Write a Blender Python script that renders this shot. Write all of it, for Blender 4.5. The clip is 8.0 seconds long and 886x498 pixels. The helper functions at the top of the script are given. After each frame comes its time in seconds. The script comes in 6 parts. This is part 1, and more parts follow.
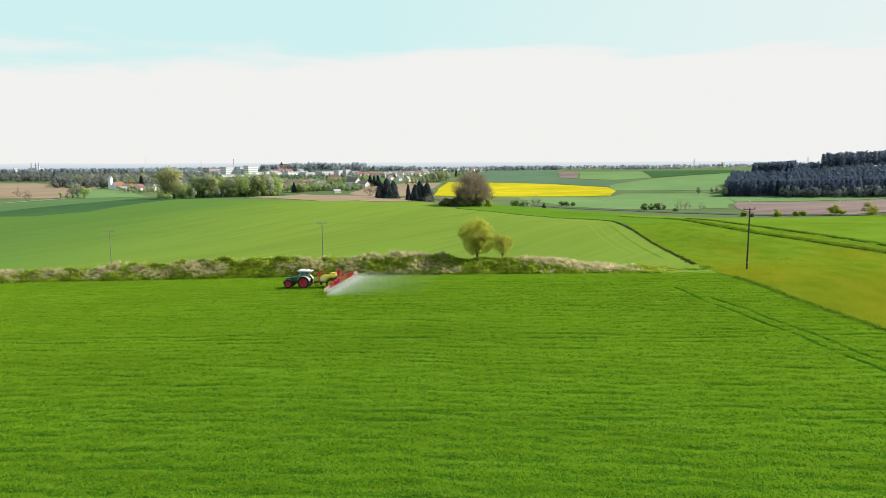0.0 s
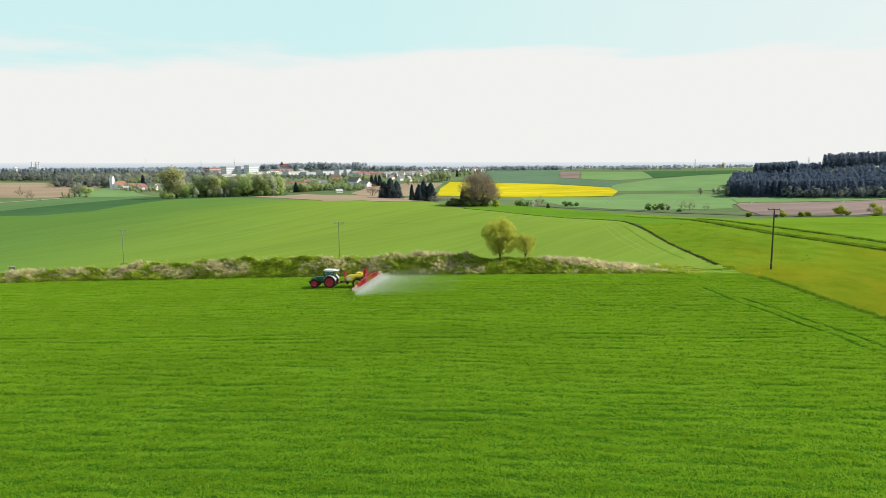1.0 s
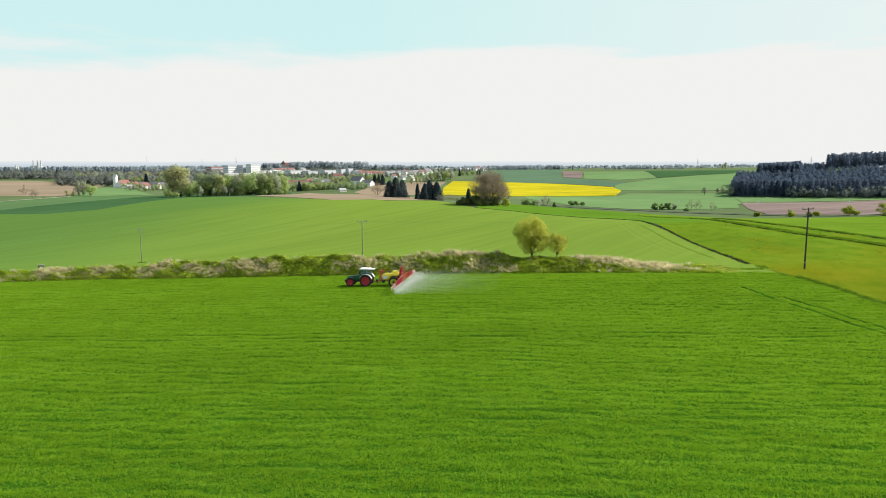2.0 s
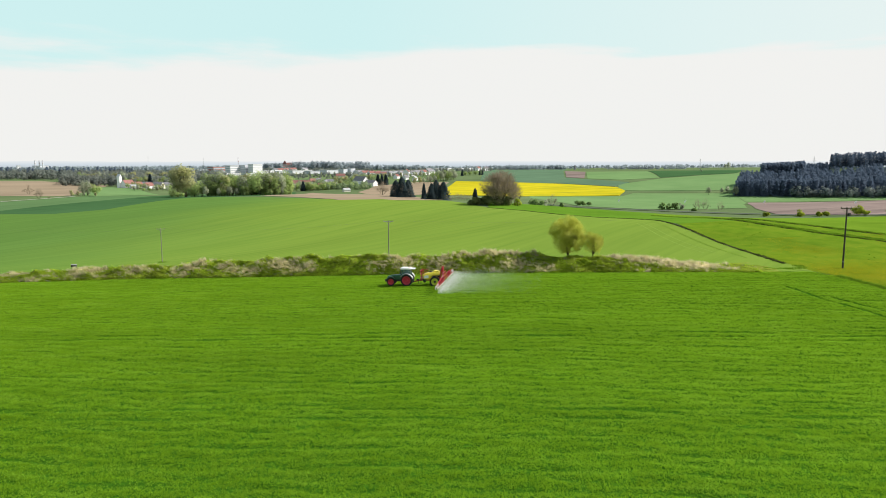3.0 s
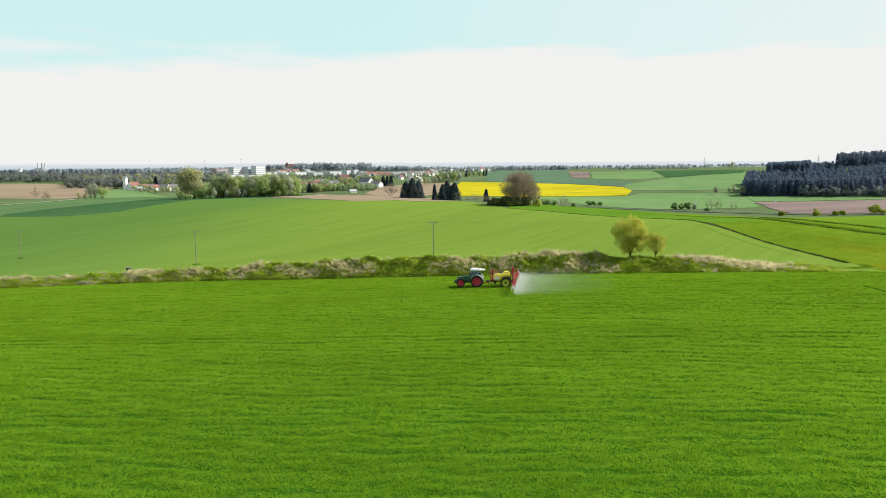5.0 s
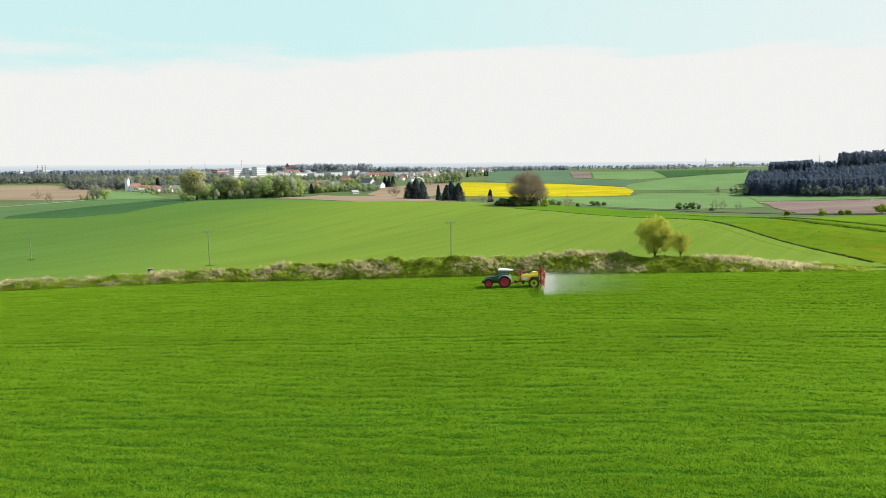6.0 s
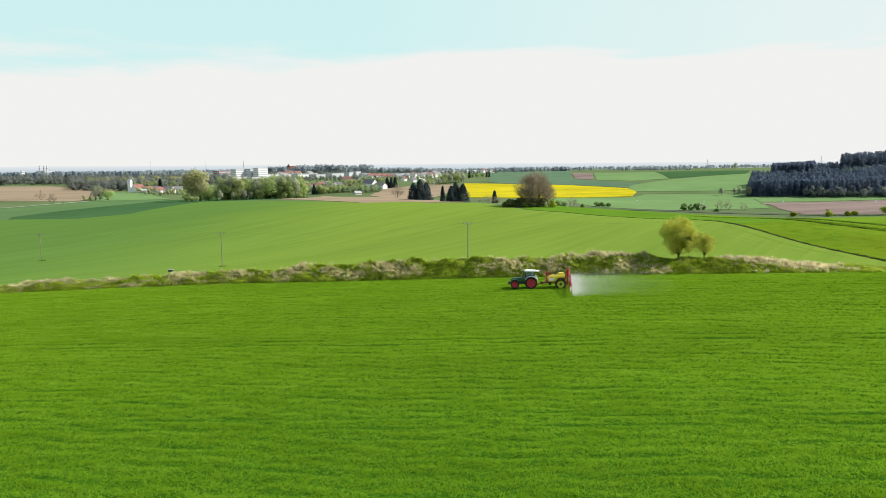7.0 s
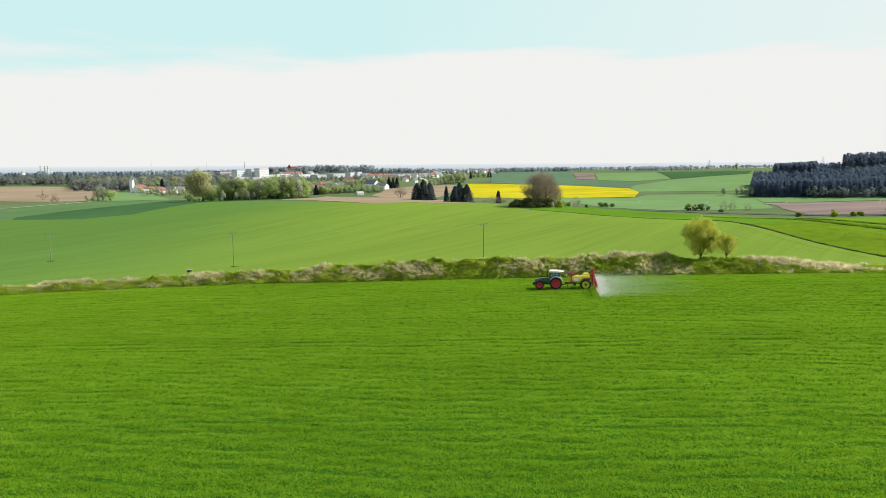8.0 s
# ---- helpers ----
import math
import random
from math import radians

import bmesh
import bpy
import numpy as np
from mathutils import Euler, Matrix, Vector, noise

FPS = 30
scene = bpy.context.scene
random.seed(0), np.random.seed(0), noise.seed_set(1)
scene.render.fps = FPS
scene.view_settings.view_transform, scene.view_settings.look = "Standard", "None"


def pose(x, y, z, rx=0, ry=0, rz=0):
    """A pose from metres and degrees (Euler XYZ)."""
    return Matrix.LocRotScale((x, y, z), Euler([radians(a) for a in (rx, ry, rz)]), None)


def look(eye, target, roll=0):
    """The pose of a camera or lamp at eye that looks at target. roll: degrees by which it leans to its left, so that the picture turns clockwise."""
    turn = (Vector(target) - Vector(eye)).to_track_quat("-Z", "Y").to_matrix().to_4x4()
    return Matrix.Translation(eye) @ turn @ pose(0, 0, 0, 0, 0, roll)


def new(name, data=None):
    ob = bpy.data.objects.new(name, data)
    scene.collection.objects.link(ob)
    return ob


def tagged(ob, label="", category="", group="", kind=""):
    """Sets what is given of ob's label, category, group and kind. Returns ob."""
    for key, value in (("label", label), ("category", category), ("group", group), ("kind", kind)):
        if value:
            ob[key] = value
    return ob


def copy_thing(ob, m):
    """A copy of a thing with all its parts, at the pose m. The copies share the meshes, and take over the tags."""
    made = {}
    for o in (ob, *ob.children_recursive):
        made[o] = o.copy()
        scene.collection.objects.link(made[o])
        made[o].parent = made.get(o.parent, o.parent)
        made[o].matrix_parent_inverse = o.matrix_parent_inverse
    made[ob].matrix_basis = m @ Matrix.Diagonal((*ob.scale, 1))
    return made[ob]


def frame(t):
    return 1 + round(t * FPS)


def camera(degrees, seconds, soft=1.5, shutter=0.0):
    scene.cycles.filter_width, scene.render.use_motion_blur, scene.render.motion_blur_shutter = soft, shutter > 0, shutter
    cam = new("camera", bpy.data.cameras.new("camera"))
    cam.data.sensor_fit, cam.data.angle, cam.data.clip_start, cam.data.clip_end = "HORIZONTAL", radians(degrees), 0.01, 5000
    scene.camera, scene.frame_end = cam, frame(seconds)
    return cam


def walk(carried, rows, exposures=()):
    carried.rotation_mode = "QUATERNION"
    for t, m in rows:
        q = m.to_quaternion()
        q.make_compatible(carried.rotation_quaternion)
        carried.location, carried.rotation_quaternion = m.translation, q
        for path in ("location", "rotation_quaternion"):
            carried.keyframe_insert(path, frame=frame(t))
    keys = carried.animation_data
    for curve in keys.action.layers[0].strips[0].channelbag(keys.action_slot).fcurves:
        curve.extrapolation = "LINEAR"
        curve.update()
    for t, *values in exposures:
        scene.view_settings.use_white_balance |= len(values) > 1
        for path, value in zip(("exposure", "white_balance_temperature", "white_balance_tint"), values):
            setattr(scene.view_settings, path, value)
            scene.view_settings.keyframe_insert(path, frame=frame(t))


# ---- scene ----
cam = camera(66.5, 8.0, soft=0.6)
PATH = [
    (0, (0.253, 0.068, 19.107), (0.248, 2.052, 18.855), -0.2),
    (0.5, (-1.569, 0.084, 19.093), (-1.573, 2.068, 18.841), -0.2),
    (1, (-3.762, 0.129, 19.081), (-3.765, 2.113, 18.829), -0.1),
    (1.5, (-6.28, 0.185, 19.045), (-6.283, 2.169, 18.791), -0.0),
    (3, (-15.181, 0.276, 18.903), (-15.185, 2.259, 18.649), -0.0),
    (3.5, (-18.076, 0.431, 18.893), (-18.08, 2.414, 18.639), -0.1),
    (4, (-20.81, 0.609, 18.887), (-20.815, 2.593, 18.633), -0.2),
    (4.5, (-23.275, 0.817, 18.877), (-23.28, 2.801, 18.624), -0.2),
    (6, (-29.658, 1.267, 18.81), (-29.662, 3.252, 18.56), -0.4),
    (6.5, (-31.608, 1.431, 18.794), (-31.612, 3.415, 18.545), -0.3),
    (7, (-33.46, 1.609, 18.788), (-33.465, 3.593, 18.541), -0.4),
    (7.5, (-35.253, 1.787, 18.776), (-35.258, 3.772, 18.529), -0.4),
    (8, (-37.025, 1.975, 18.759), (-37.03, 3.96, 18.513), -0.4),
]
walk(cam, [(t, look(eye, target, roll)) for t, eye, target, roll in PATH])

# ---- world, sun ----
SUN_EL, SUN_AZ = radians(39), math.atan2(0.97, 0.24)      # azimuth from +y towards +x
world = bpy.data.worlds.new("sky_world")
scene.world = world
world.use_nodes = True
wt = world.node_tree
wt.nodes.clear()


def wn(kind, **inputs):
    n = wt.nodes.new(kind)
    for k, v in inputs.items():
        n.inputs[k].default_value = v
    return n


w_out = wn("ShaderNodeOutputWorld")
w_bg = wn("ShaderNodeBackground", Strength=0.9)
w_sky = wn("ShaderNodeTexSky")
w_sky.sky_type = "NISHITA"
w_sky.sun_disc = False
w_sky.sun_elevation, w_sky.sun_rotation = SUN_EL, SUN_AZ
w_sky.air_density, w_sky.dust_density = 1.0, 1.5
w_dim = wn("ShaderNodeVectorMath")
w_dim.operation = "SCALE"
w_dim.inputs["Scale"].default_value = 0.085
wt.links.new(w_sky.outputs[0], w_dim.inputs[0])
w_tc = wn("ShaderNodeTexCoord")
w_sep = wn("ShaderNodeSeparateXYZ")
wt.links.new(w_tc.outputs["Generated"], w_sep.inputs[0])
# cloud bank over the horizon with a ragged upper edge
w_map = wn("ShaderNodeMapping")
w_map.inputs["Scale"].default_value = (1.2, 1.2, 9.0)
wt.links.new(w_tc.outputs["Generated"], w_map.inputs[0])
w_noise = wn("ShaderNodeTexNoise", Scale=2.2, Detail=7.0, Roughness=0.55)
wt.links.new(w_map.outputs[0], w_noise.inputs["Vector"])
w_edge = wn("ShaderNodeMath")
w_edge.operation = "MULTIPLY_ADD"
w_edge.inputs[1].default_value, w_edge.inputs[2].default_value = 0.11, -0.055
wt.links.new(w_noise.outputs[0], w_edge.inputs[0])
w_tilt = wn("ShaderNodeMath")
w_tilt.operation = "MULTIPLY_ADD"
w_tilt.inputs[1].default_value = -0.026
wt.links.new(w_sep.outputs[0], w_tilt.inputs[0])
wt.links.new(w_sep.outputs[2], w_tilt.inputs[2])
w_add = wn("ShaderNodeMath")
wt.links.new(w_tilt.outputs[0], w_add.inputs[0])
wt.links.new(w_edge.outputs[0], w_add.inputs[1])
w_ramp = wn("ShaderNodeMapRange")
w_ramp.interpolation_type = "SMOOTHSTEP"
for k, v in (("From Min", 0.137), ("From Max", 0.165), ("To Min", 1.0), ("To Max", 0.0)):
    w_ramp.inputs[k].default_value = v
wt.links.new(w_add.outputs[0], w_ramp.inputs[0])
w_veil = wn("ShaderNodeMix")
w_veil.data_type = "RGBA"
w_thin = wn("ShaderNodeMapRange")      # the bright veil thins out towards the zenith
for k, v in (("From Min", 0.24), ("From Max", 0.62), ("To Min", 0.86), ("To Max", 0.10)):
    w_thin.inputs[k].default_value = v
wt.links.new(w_sep.outputs[2], w_thin.inputs[0])
wt.links.new(w_thin.outputs[0], w_veil.inputs[0])
w_veil.inputs[7].default_value = (0.685, 0.965, 0.95, 1)
wt.links.new(w_dim.outputs[0], w_veil.inputs[6])
w_mix = wn("ShaderNodeMix")
w_mix.data_type = "RGBA"
w_mix.inputs[7].default_value = (0.885, 0.885, 0.865, 1)
w_side = wn("ShaderNodeMapRange")       # thin high cloud thickens towards the sun's side
for k, v in (("From Min", -0.12), ("From Max", 0.55), ("To Min", 0.0), ("To Max", 0.62)):
    w_side.inputs[k].default_value = v
wt.links.new(w_sep.outputs[0], w_side.inputs[0])
w_most = wn("ShaderNodeMath")
w_most.operation = "MAXIMUM"
wt.links.new(w_ramp.outputs[0], w_most.inputs[0])
wt.links.new(w_side.outputs[0], w_most.inputs[1])
wt.links.new(w_most.outputs[0], w_mix.inputs[0])
wt.links.new(w_veil.outputs[2], w_mix.inputs[6])
wt.links.new(w_mix.outputs[2], w_bg.inputs[0])
wt.links.new(w_bg.outputs[0], w_out.inputs[0])

sun = new("sun", bpy.data.lights.new("sun", "SUN"))
sun.data.energy, sun.data.angle, sun.data.color = 5.0, radians(0.6), (1.0, 0.95, 0.86)
sun_dir = Vector((math.sin(SUN_AZ) * math.cos(SUN_EL), math.cos(SUN_AZ) * math.cos(SUN_EL), math.sin(SUN_EL)))
sun.matrix_world = look(sun_dir * 400, (0, 0, 0))
scene.view_settings.exposure = 0.152

# ---- materials ----
MATS = {}


def mat(name, colors, scale=1.0, rough=0.8, metal=0.0, bump=0.0, bump_scale=None, trans=0.0, detail=4.0, stretch=(1, 1, 1),
        turn=0.0, big=None, vary=0.0, coords="Object", spec=0.0, mid=0.5, width=0.35, island=0.0, gaps=0.0):
    """Noise between two or three colours. big: (scale, strength) of a second, larger noise that lightens and darkens.
    vary: lightness shift from object to object; island: the same from leaf to leaf. trans: share of light let through (leaves);
    gaps: share of open air in a spray of small leaves."""
    m = bpy.data.materials.new(name)
    MATS[name] = m
    m.use_nodes = True
    t = m.node_tree
    t.nodes.clear()
    out = t.nodes.new("ShaderNodeOutputMaterial")
    b = t.nodes.new("ShaderNodeBsdfPrincipled")
    b.inputs["Roughness"].default_value, b.inputs["Metallic"].default_value = rough, metal
    b.inputs["Specular IOR Level"].default_value = spec
    tc = t.nodes.new("ShaderNodeTexCoord")
    mp = t.nodes.new("ShaderNodeMapping")
    mp.vector_type = "TEXTURE"
    mp.inputs["Scale"].default_value = [1 / s for s in stretch]
    mp.inputs["Rotation"].default_value = (0, 0, turn)
    t.links.new(tc.outputs[coords], mp.inputs[0])
    n = t.nodes.new("ShaderNodeTexNoise")
    n.inputs["Scale"].default_value, n.inputs["Detail"].default_value, n.inputs["Roughness"].default_value = scale, detail, 0.6
    t.links.new(mp.outputs[0], n.inputs["Vector"])
    ramp = t.nodes.new("ShaderNodeValToRGB")
    els = ramp.color_ramp.elements
    els[0].position, els[1].position = mid - width / 2, mid + width / 2
    els[0].color, els[1].color = (*colors[0], 1), (*colors[-1], 1)
    if len(colors) == 3:
        e = els.new(mid)
        e.color = (*colors[1], 1)
    t.links.new(n.outputs[0], ramp.inputs[0])
    col = ramp.outputs[0]
    if big:
        n2 = t.nodes.new("ShaderNodeTexNoise")
        n2.inputs["Scale"].default_value, n2.inputs["Detail"].default_value = big[0], 3.0
        t.links.new(mp.outputs[0], n2.inputs["Vector"])
        mr = t.nodes.new("ShaderNodeMapRange")
        for k, v in (("From Min", 0.3), ("From Max", 0.7), ("To Min", 1 - big[1]), ("To Max", 1 + big[1])):
            mr.inputs[k].default_value = v
        t.links.new(n2.outputs[0], mr.inputs[0])
        sc = t.nodes.new("ShaderNodeVectorMath")
        sc.operation = "SCALE"
        t.links.new(col, sc.inputs[0])
        t.links.new(mr.outputs[0], sc.inputs["Scale"])
        col = sc.outputs[0]
    if vary:
        oi = t.nodes.new("ShaderNodeObjectInfo")
        mr = t.nodes.new("ShaderNodeMapRange")
        mr.inputs["To Min"].default_value, mr.inputs["To Max"].default_value = 1 - vary, 1 + vary
        t.links.new(oi.outputs["Random"], mr.inputs[0])
        sc = t.nodes.new("ShaderNodeVectorMath")
        sc.operation = "SCALE"
        t.links.new(col, sc.inputs[0])
        t.links.new(mr.outputs[0], sc.inputs["Scale"])
        col = sc.outputs[0]
    if island:
        gi = t.nodes.new("ShaderNodeNewGeometry")
        mr = t.nodes.new("ShaderNodeMapRange")
        mr.inputs["To Min"].default_value, mr.inputs["To Max"].default_value = 1 - island, 1 + island
        t.links.new(gi.outputs["Random Per Island"], mr.inputs[0])
        sc = t.nodes.new("ShaderNodeVectorMath")
        sc.operation = "SCALE"
        t.links.new(col, sc.inputs[0])
        t.links.new(mr.outputs[0], sc.inputs["Scale"])
        col = sc.outputs[0]
    t.links.new(col, b.inputs["Base Color"])
    if bump:
        nb = t.nodes.new("ShaderNodeTexNoise")
        nb.inputs["Scale"].default_value, nb.inputs["Detail"].default_value = bump_scale or scale * 2, 5.0
        t.links.new(mp.outputs[0], nb.inputs["Vector"])
        bp = t.nodes.new("ShaderNodeBump")
        bp.inputs["Strength"].default_value, bp.inputs["Distance"].default_value = 1.0, bump
        t.links.new(nb.outputs[0], bp.inputs["Height"])
        t.links.new(bp.outputs[0], b.inputs["Normal"])
    if trans:
        tl = t.nodes.new("ShaderNodeBsdfTranslucent")
        t.links.new(col, tl.inputs[0])
        mx = t.nodes.new("ShaderNodeMixShader")
        mx.inputs[0].default_value = trans
        t.links.new(b.outputs[0], mx.inputs[1])
        t.links.new(tl.outputs[0], mx.inputs[2])
        face = mx.outputs[0]
    else:
        face = b.outputs[0]
    if gaps:
        mg = t.nodes.new("ShaderNodeMixShader")
        mg.inputs[0].default_value = gaps
        t.links.new(face, mg.inputs[1])
        t.links.new(t.nodes.new("ShaderNodeBsdfTransparent").outputs[0], mg.inputs[2])
        face = mg.outputs[0]
    t.links.new(face, out.inputs[0])
    return m


def glass(name, tint):
    m = bpy.data.materials.new(name)
    m.use_nodes = True
    b = m.node_tree.nodes["Principled BSDF"]
    b.inputs["Base Color"].default_value = (*tint, 1)
    b.inputs["Roughness"].default_value = 0.05
    b.inputs["Transmission Weight"].default_value = 0.9
    b.inputs["IOR"].default_value = 1.1
    return m


# crops and ground
M_GROUND = mat("valley_meadow", [(0.115, 0.165, 0.075), (0.145, 0.198, 0.090)], 0.012, 0.9, big=(0.003, 0.15))
# Dark green under the blades: shade low in the crop, put into the colour.
M_WHEAT_SHADED = mat("wheat_shaded_sward", [(0.022, 0.080, 0.005), (0.045, 0.136, 0.009), (0.075, 0.192, 0.012)], 4.0, 0.85, bump=0.05, bump_scale=9.0, stretch=(0.5, 1.0, 1), turn=-0.1, big=(0.35, 0.08), detail=8, width=0.42)
M_WHEAT = mat("wheat_blades", [(0.230, 0.402, 0.019), (0.272, 0.462, 0.027), (0.313, 0.510, 0.040)], 0.8, 0.7, trans=0.55, big=(0.12, 0.08), stretch=(0.3, 1, 1), turn=-0.1, detail=6, width=0.4, island=0.09)
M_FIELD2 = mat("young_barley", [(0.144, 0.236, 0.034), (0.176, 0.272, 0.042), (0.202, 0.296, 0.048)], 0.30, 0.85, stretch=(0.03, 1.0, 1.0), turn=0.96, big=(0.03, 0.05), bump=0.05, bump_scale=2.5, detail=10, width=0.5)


def stand(material, x0, x1, share, axis=0):
    """Multiplies a material's colour by share, setting in between x1 and x0 along an axis, with an uneven edge."""
    t = material.node_tree
    b = [n for n in t.nodes if n.type == "BSDF_PRINCIPLED"][0]
    col = b.inputs["Base Color"].links[0].from_socket
    tc, sep, nz = t.nodes.new("ShaderNodeTexCoord"), t.nodes.new("ShaderNodeSeparateXYZ"), t.nodes.new("ShaderNodeTexNoise")
    nz.inputs["Scale"].default_value = 0.02
    t.links.new(tc.outputs["Object"], sep.inputs[0])
    t.links.new(tc.outputs["Object"], nz.inputs["Vector"])
    wob = t.nodes.new("ShaderNodeMath")
    wob.operation = "MULTIPLY_ADD"
    wob.inputs[1].default_value = 70.0
    t.links.new(nz.outputs[0], wob.inputs[0])
    t.links.new(sep.outputs[axis], wob.inputs[2])
    mr = t.nodes.new("ShaderNodeMapRange")
    mr.interpolation_type = "SMOOTHSTEP"
    for k, v in (("From Min", x0 + 35), ("From Max", x1 + 35), ("To Min", 1.0), ("To Max", 0.0)):
        mr.inputs[k].default_value = v
    t.links.new(wob.outputs[0], mr.inputs[0])
    mx = t.nodes.new("ShaderNodeMix")
    mx.data_type, mx.blend_type = "RGBA", "MULTIPLY"
    mx.inputs[7].default_value = (*share, 1)
    t.links.new(mr.outputs[0], mx.inputs[0])
    t.links.new(col, mx.inputs[6])
    t.links.new(mx.outputs[2], b.inputs["Base Color"])


# West of the barley dimmed and blued: shade there is put into its colour.
stand(M_FIELD2, -210, -50, (0.62, 0.76, 1.08))
M_OLIVE = mat("dandelion_meadow", [(0.096, 0.184, 0.012), (0.126, 0.214, 0.015), (0.154, 0.228, 0.018)], 0.30, 0.9, stretch=(0.6, 1, 1), turn=1.4, big=(0.035, 0.12), bump=0.08, bump_scale=2.5, detail=9)
stand(M_OLIVE, 92, 150, (1.14, 0.90, 0.75), 1)
M_LIME = mat("bright_meadow", [(0.122, 0.222, 0.018), (0.158, 0.262, 0.024)], 0.15, 0.9, big=(0.03, 0.12), bump=0.05, bump_scale=2.0, detail=6)
M_CLOVER = mat("clover_field", [(0.095, 0.205, 0.018), (0.125, 0.24, 0.024)], 0.1, 0.9, big=(0.02, 0.1), detail=6)
M_PALEMARK = mat("flattened_crop", [(0.21, 0.33, 0.06), (0.27, 0.37, 0.085)], 0.8, 0.9)
M_DARKGREEN = mat("dark_winter_crop", [(0.052, 0.120, 0.048), (0.064, 0.138, 0.054)], 0.02, 0.9, big=(0.006, 0.1))
M_MIDGREEN = mat("mid_green_crop", [(0.098, 0.180, 0.074), (0.118, 0.205, 0.084)], 0.02, 0.9, big=(0.006, 0.1))
M_BLUEGREEN = mat("blue_green_crop", [(0.105, 0.180, 0.110), (0.125, 0.205, 0.125)], 0.02, 0.9, big=(0.006, 0.1))
M_LIGHTGREEN = mat("light_green_crop", [(0.150, 0.258, 0.100), (0.175, 0.285, 0.115)], 0.02, 0.9, big=(0.006, 0.08))
M_SOIL = mat("bare_soil", [(0.275, 0.215, 0.150), (0.355, 0.280, 0.200)], 0.05, 0.95, stretch=(0.15, 1, 1), turn=0.4, big=(0.01, 0.12))
M_MAUVE = mat("ploughed_soil", [(0.195, 0.150, 0.138), (0.285, 0.222, 0.200)], 0.06, 0.95, stretch=(0.12, 1, 1), turn=0.2, big=(0.012, 0.2))
M_RAPE = mat("rape_blossom", [(0.38, 0.37, 0.03), (0.55, 0.47, 0.02), (0.64, 0.54, 0.03)], 0.06, 0.9, stretch=(0.3, 1, 1), turn=0.25, big=(0.01, 0.12), trans=0.1, detail=9)
M_TRACK = mat("gravel_track", [(0.42, 0.42, 0.38), (0.55, 0.54, 0.5)], 0.5, 0.95)
M_ASPHALT = mat("road_asphalt", [(0.085, 0.09, 0.095), (0.12, 0.125, 0.13)], 0.5, 0.85)
M_BANKSOIL = mat("bank_turf", [(0.10, 0.14, 0.016), (0.19, 0.245, 0.026), (0.30, 0.29, 0.09)], 0.9, 0.95, bump=0.15, bump_scale=3.0, big=(0.2, 0.25), detail=7)
M_DRY = mat("dry_grass", [(0.45, 0.40, 0.22), (0.62, 0.56, 0.34), (0.80, 0.74, 0.51)], 0.9, 0.8, trans=0.55, big=(0.35, 0.25), island=0.42)
M_HERB = mat("green_herbs", [(0.28, 0.43, 0.028), (0.39, 0.53, 0.042), (0.47, 0.58, 0.07)], 0.35, 0.75, trans=0.32, big=(0.14, 0.25), detail=5, island=0.14)
M_TALL = mat("tall_grass", [(0.13, 0.245, 0.016), (0.22, 0.355, 0.030)], 0.8, 0.8, trans=0.35, big=(0.2, 0.2), island=0.35)
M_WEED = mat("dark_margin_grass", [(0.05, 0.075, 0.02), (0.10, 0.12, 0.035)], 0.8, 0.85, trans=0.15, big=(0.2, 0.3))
M_DITCH = mat("damp_ditch_soil", [(0.03, 0.035, 0.015), (0.07, 0.075, 0.03)], 0.8, 0.95, bump=0.1, big=(0.1, 0.3))
# trees
M_BARK = mat("bark", [(0.06, 0.05, 0.03), (0.13, 0.11, 0.07)], 6.0, 0.9, bump=0.02, stretch=(1, 1, 0.2))
M_WILLOW = mat("willow_leaf", [(0.38, 0.42, 0.06), (0.54, 0.56, 0.10), (0.68, 0.68, 0.18)], 0.9, 0.6, trans=0.5, big=(0.35, 0.15), island=0.15)
M_BUSH = mat("bush_leaf", [(0.17, 0.27, 0.09), (0.25, 0.36, 0.12)], 0.3, 0.7, trans=0.5, vary=0.25)
M_LEAF_A = mat("fresh_leaf", [(0.31, 0.41, 0.15), (0.43, 0.53, 0.20)], 0.15, 0.7, trans=0.6, vary=0.22, gaps=0.3)
M_LEAF_B = mat("olive_leaf", [(0.40, 0.41, 0.21), (0.50, 0.50, 0.26)], 0.15, 0.7, trans=0.6, vary=0.2, gaps=0.3)
M_LEAF_C = mat("grey_leaf", [(0.40, 0.44, 0.32), (0.50, 0.53, 0.39)], 0.15, 0.7, trans=0.6, vary=0.18, gaps=0.3)
M_LEAF_D = mat("yellow_bush_leaf", [(0.30, 0.36, 0.04), (0.42, 0.48, 0.06)], 0.3, 0.7, trans=0.5, vary=0.2)
M_TWIG = mat("bare_twigs", [(0.29, 0.23, 0.175), (0.43, 0.355, 0.265)], 0.3, 0.85, trans=0.25, vary=0.15)
M_SPRUCE = mat("spruce_needles", [(0.052, 0.078, 0.092), (0.086, 0.114, 0.116)], 0.3, 0.9, trans=0.35, vary=0.2)
# Blue haze over the wood is put into these two base colours.
M_WOOD = mat("hazed_wood_conifers", [(0.122, 0.166, 0.236), (0.144, 0.186, 0.248)], 0.02, 0.9, trans=0.5, big=(0.03, 0.12))
M_WOODLEAF = mat("hazed_wood_edge_leaf", [(0.20, 0.24, 0.25), (0.31, 0.35, 0.31)], 0.03, 0.8, trans=0.5, big=(0.05, 0.25), gaps=0.35)
# Base colour greyed and lifted to carry the haze over distant trees.
M_FARTREE = mat("hazed_far_leaf", [(0.225, 0.255, 0.232), (0.300, 0.322, 0.280)], 0.012, 0.8, trans=0.6, big=(0.03, 0.2), gaps=0.2)
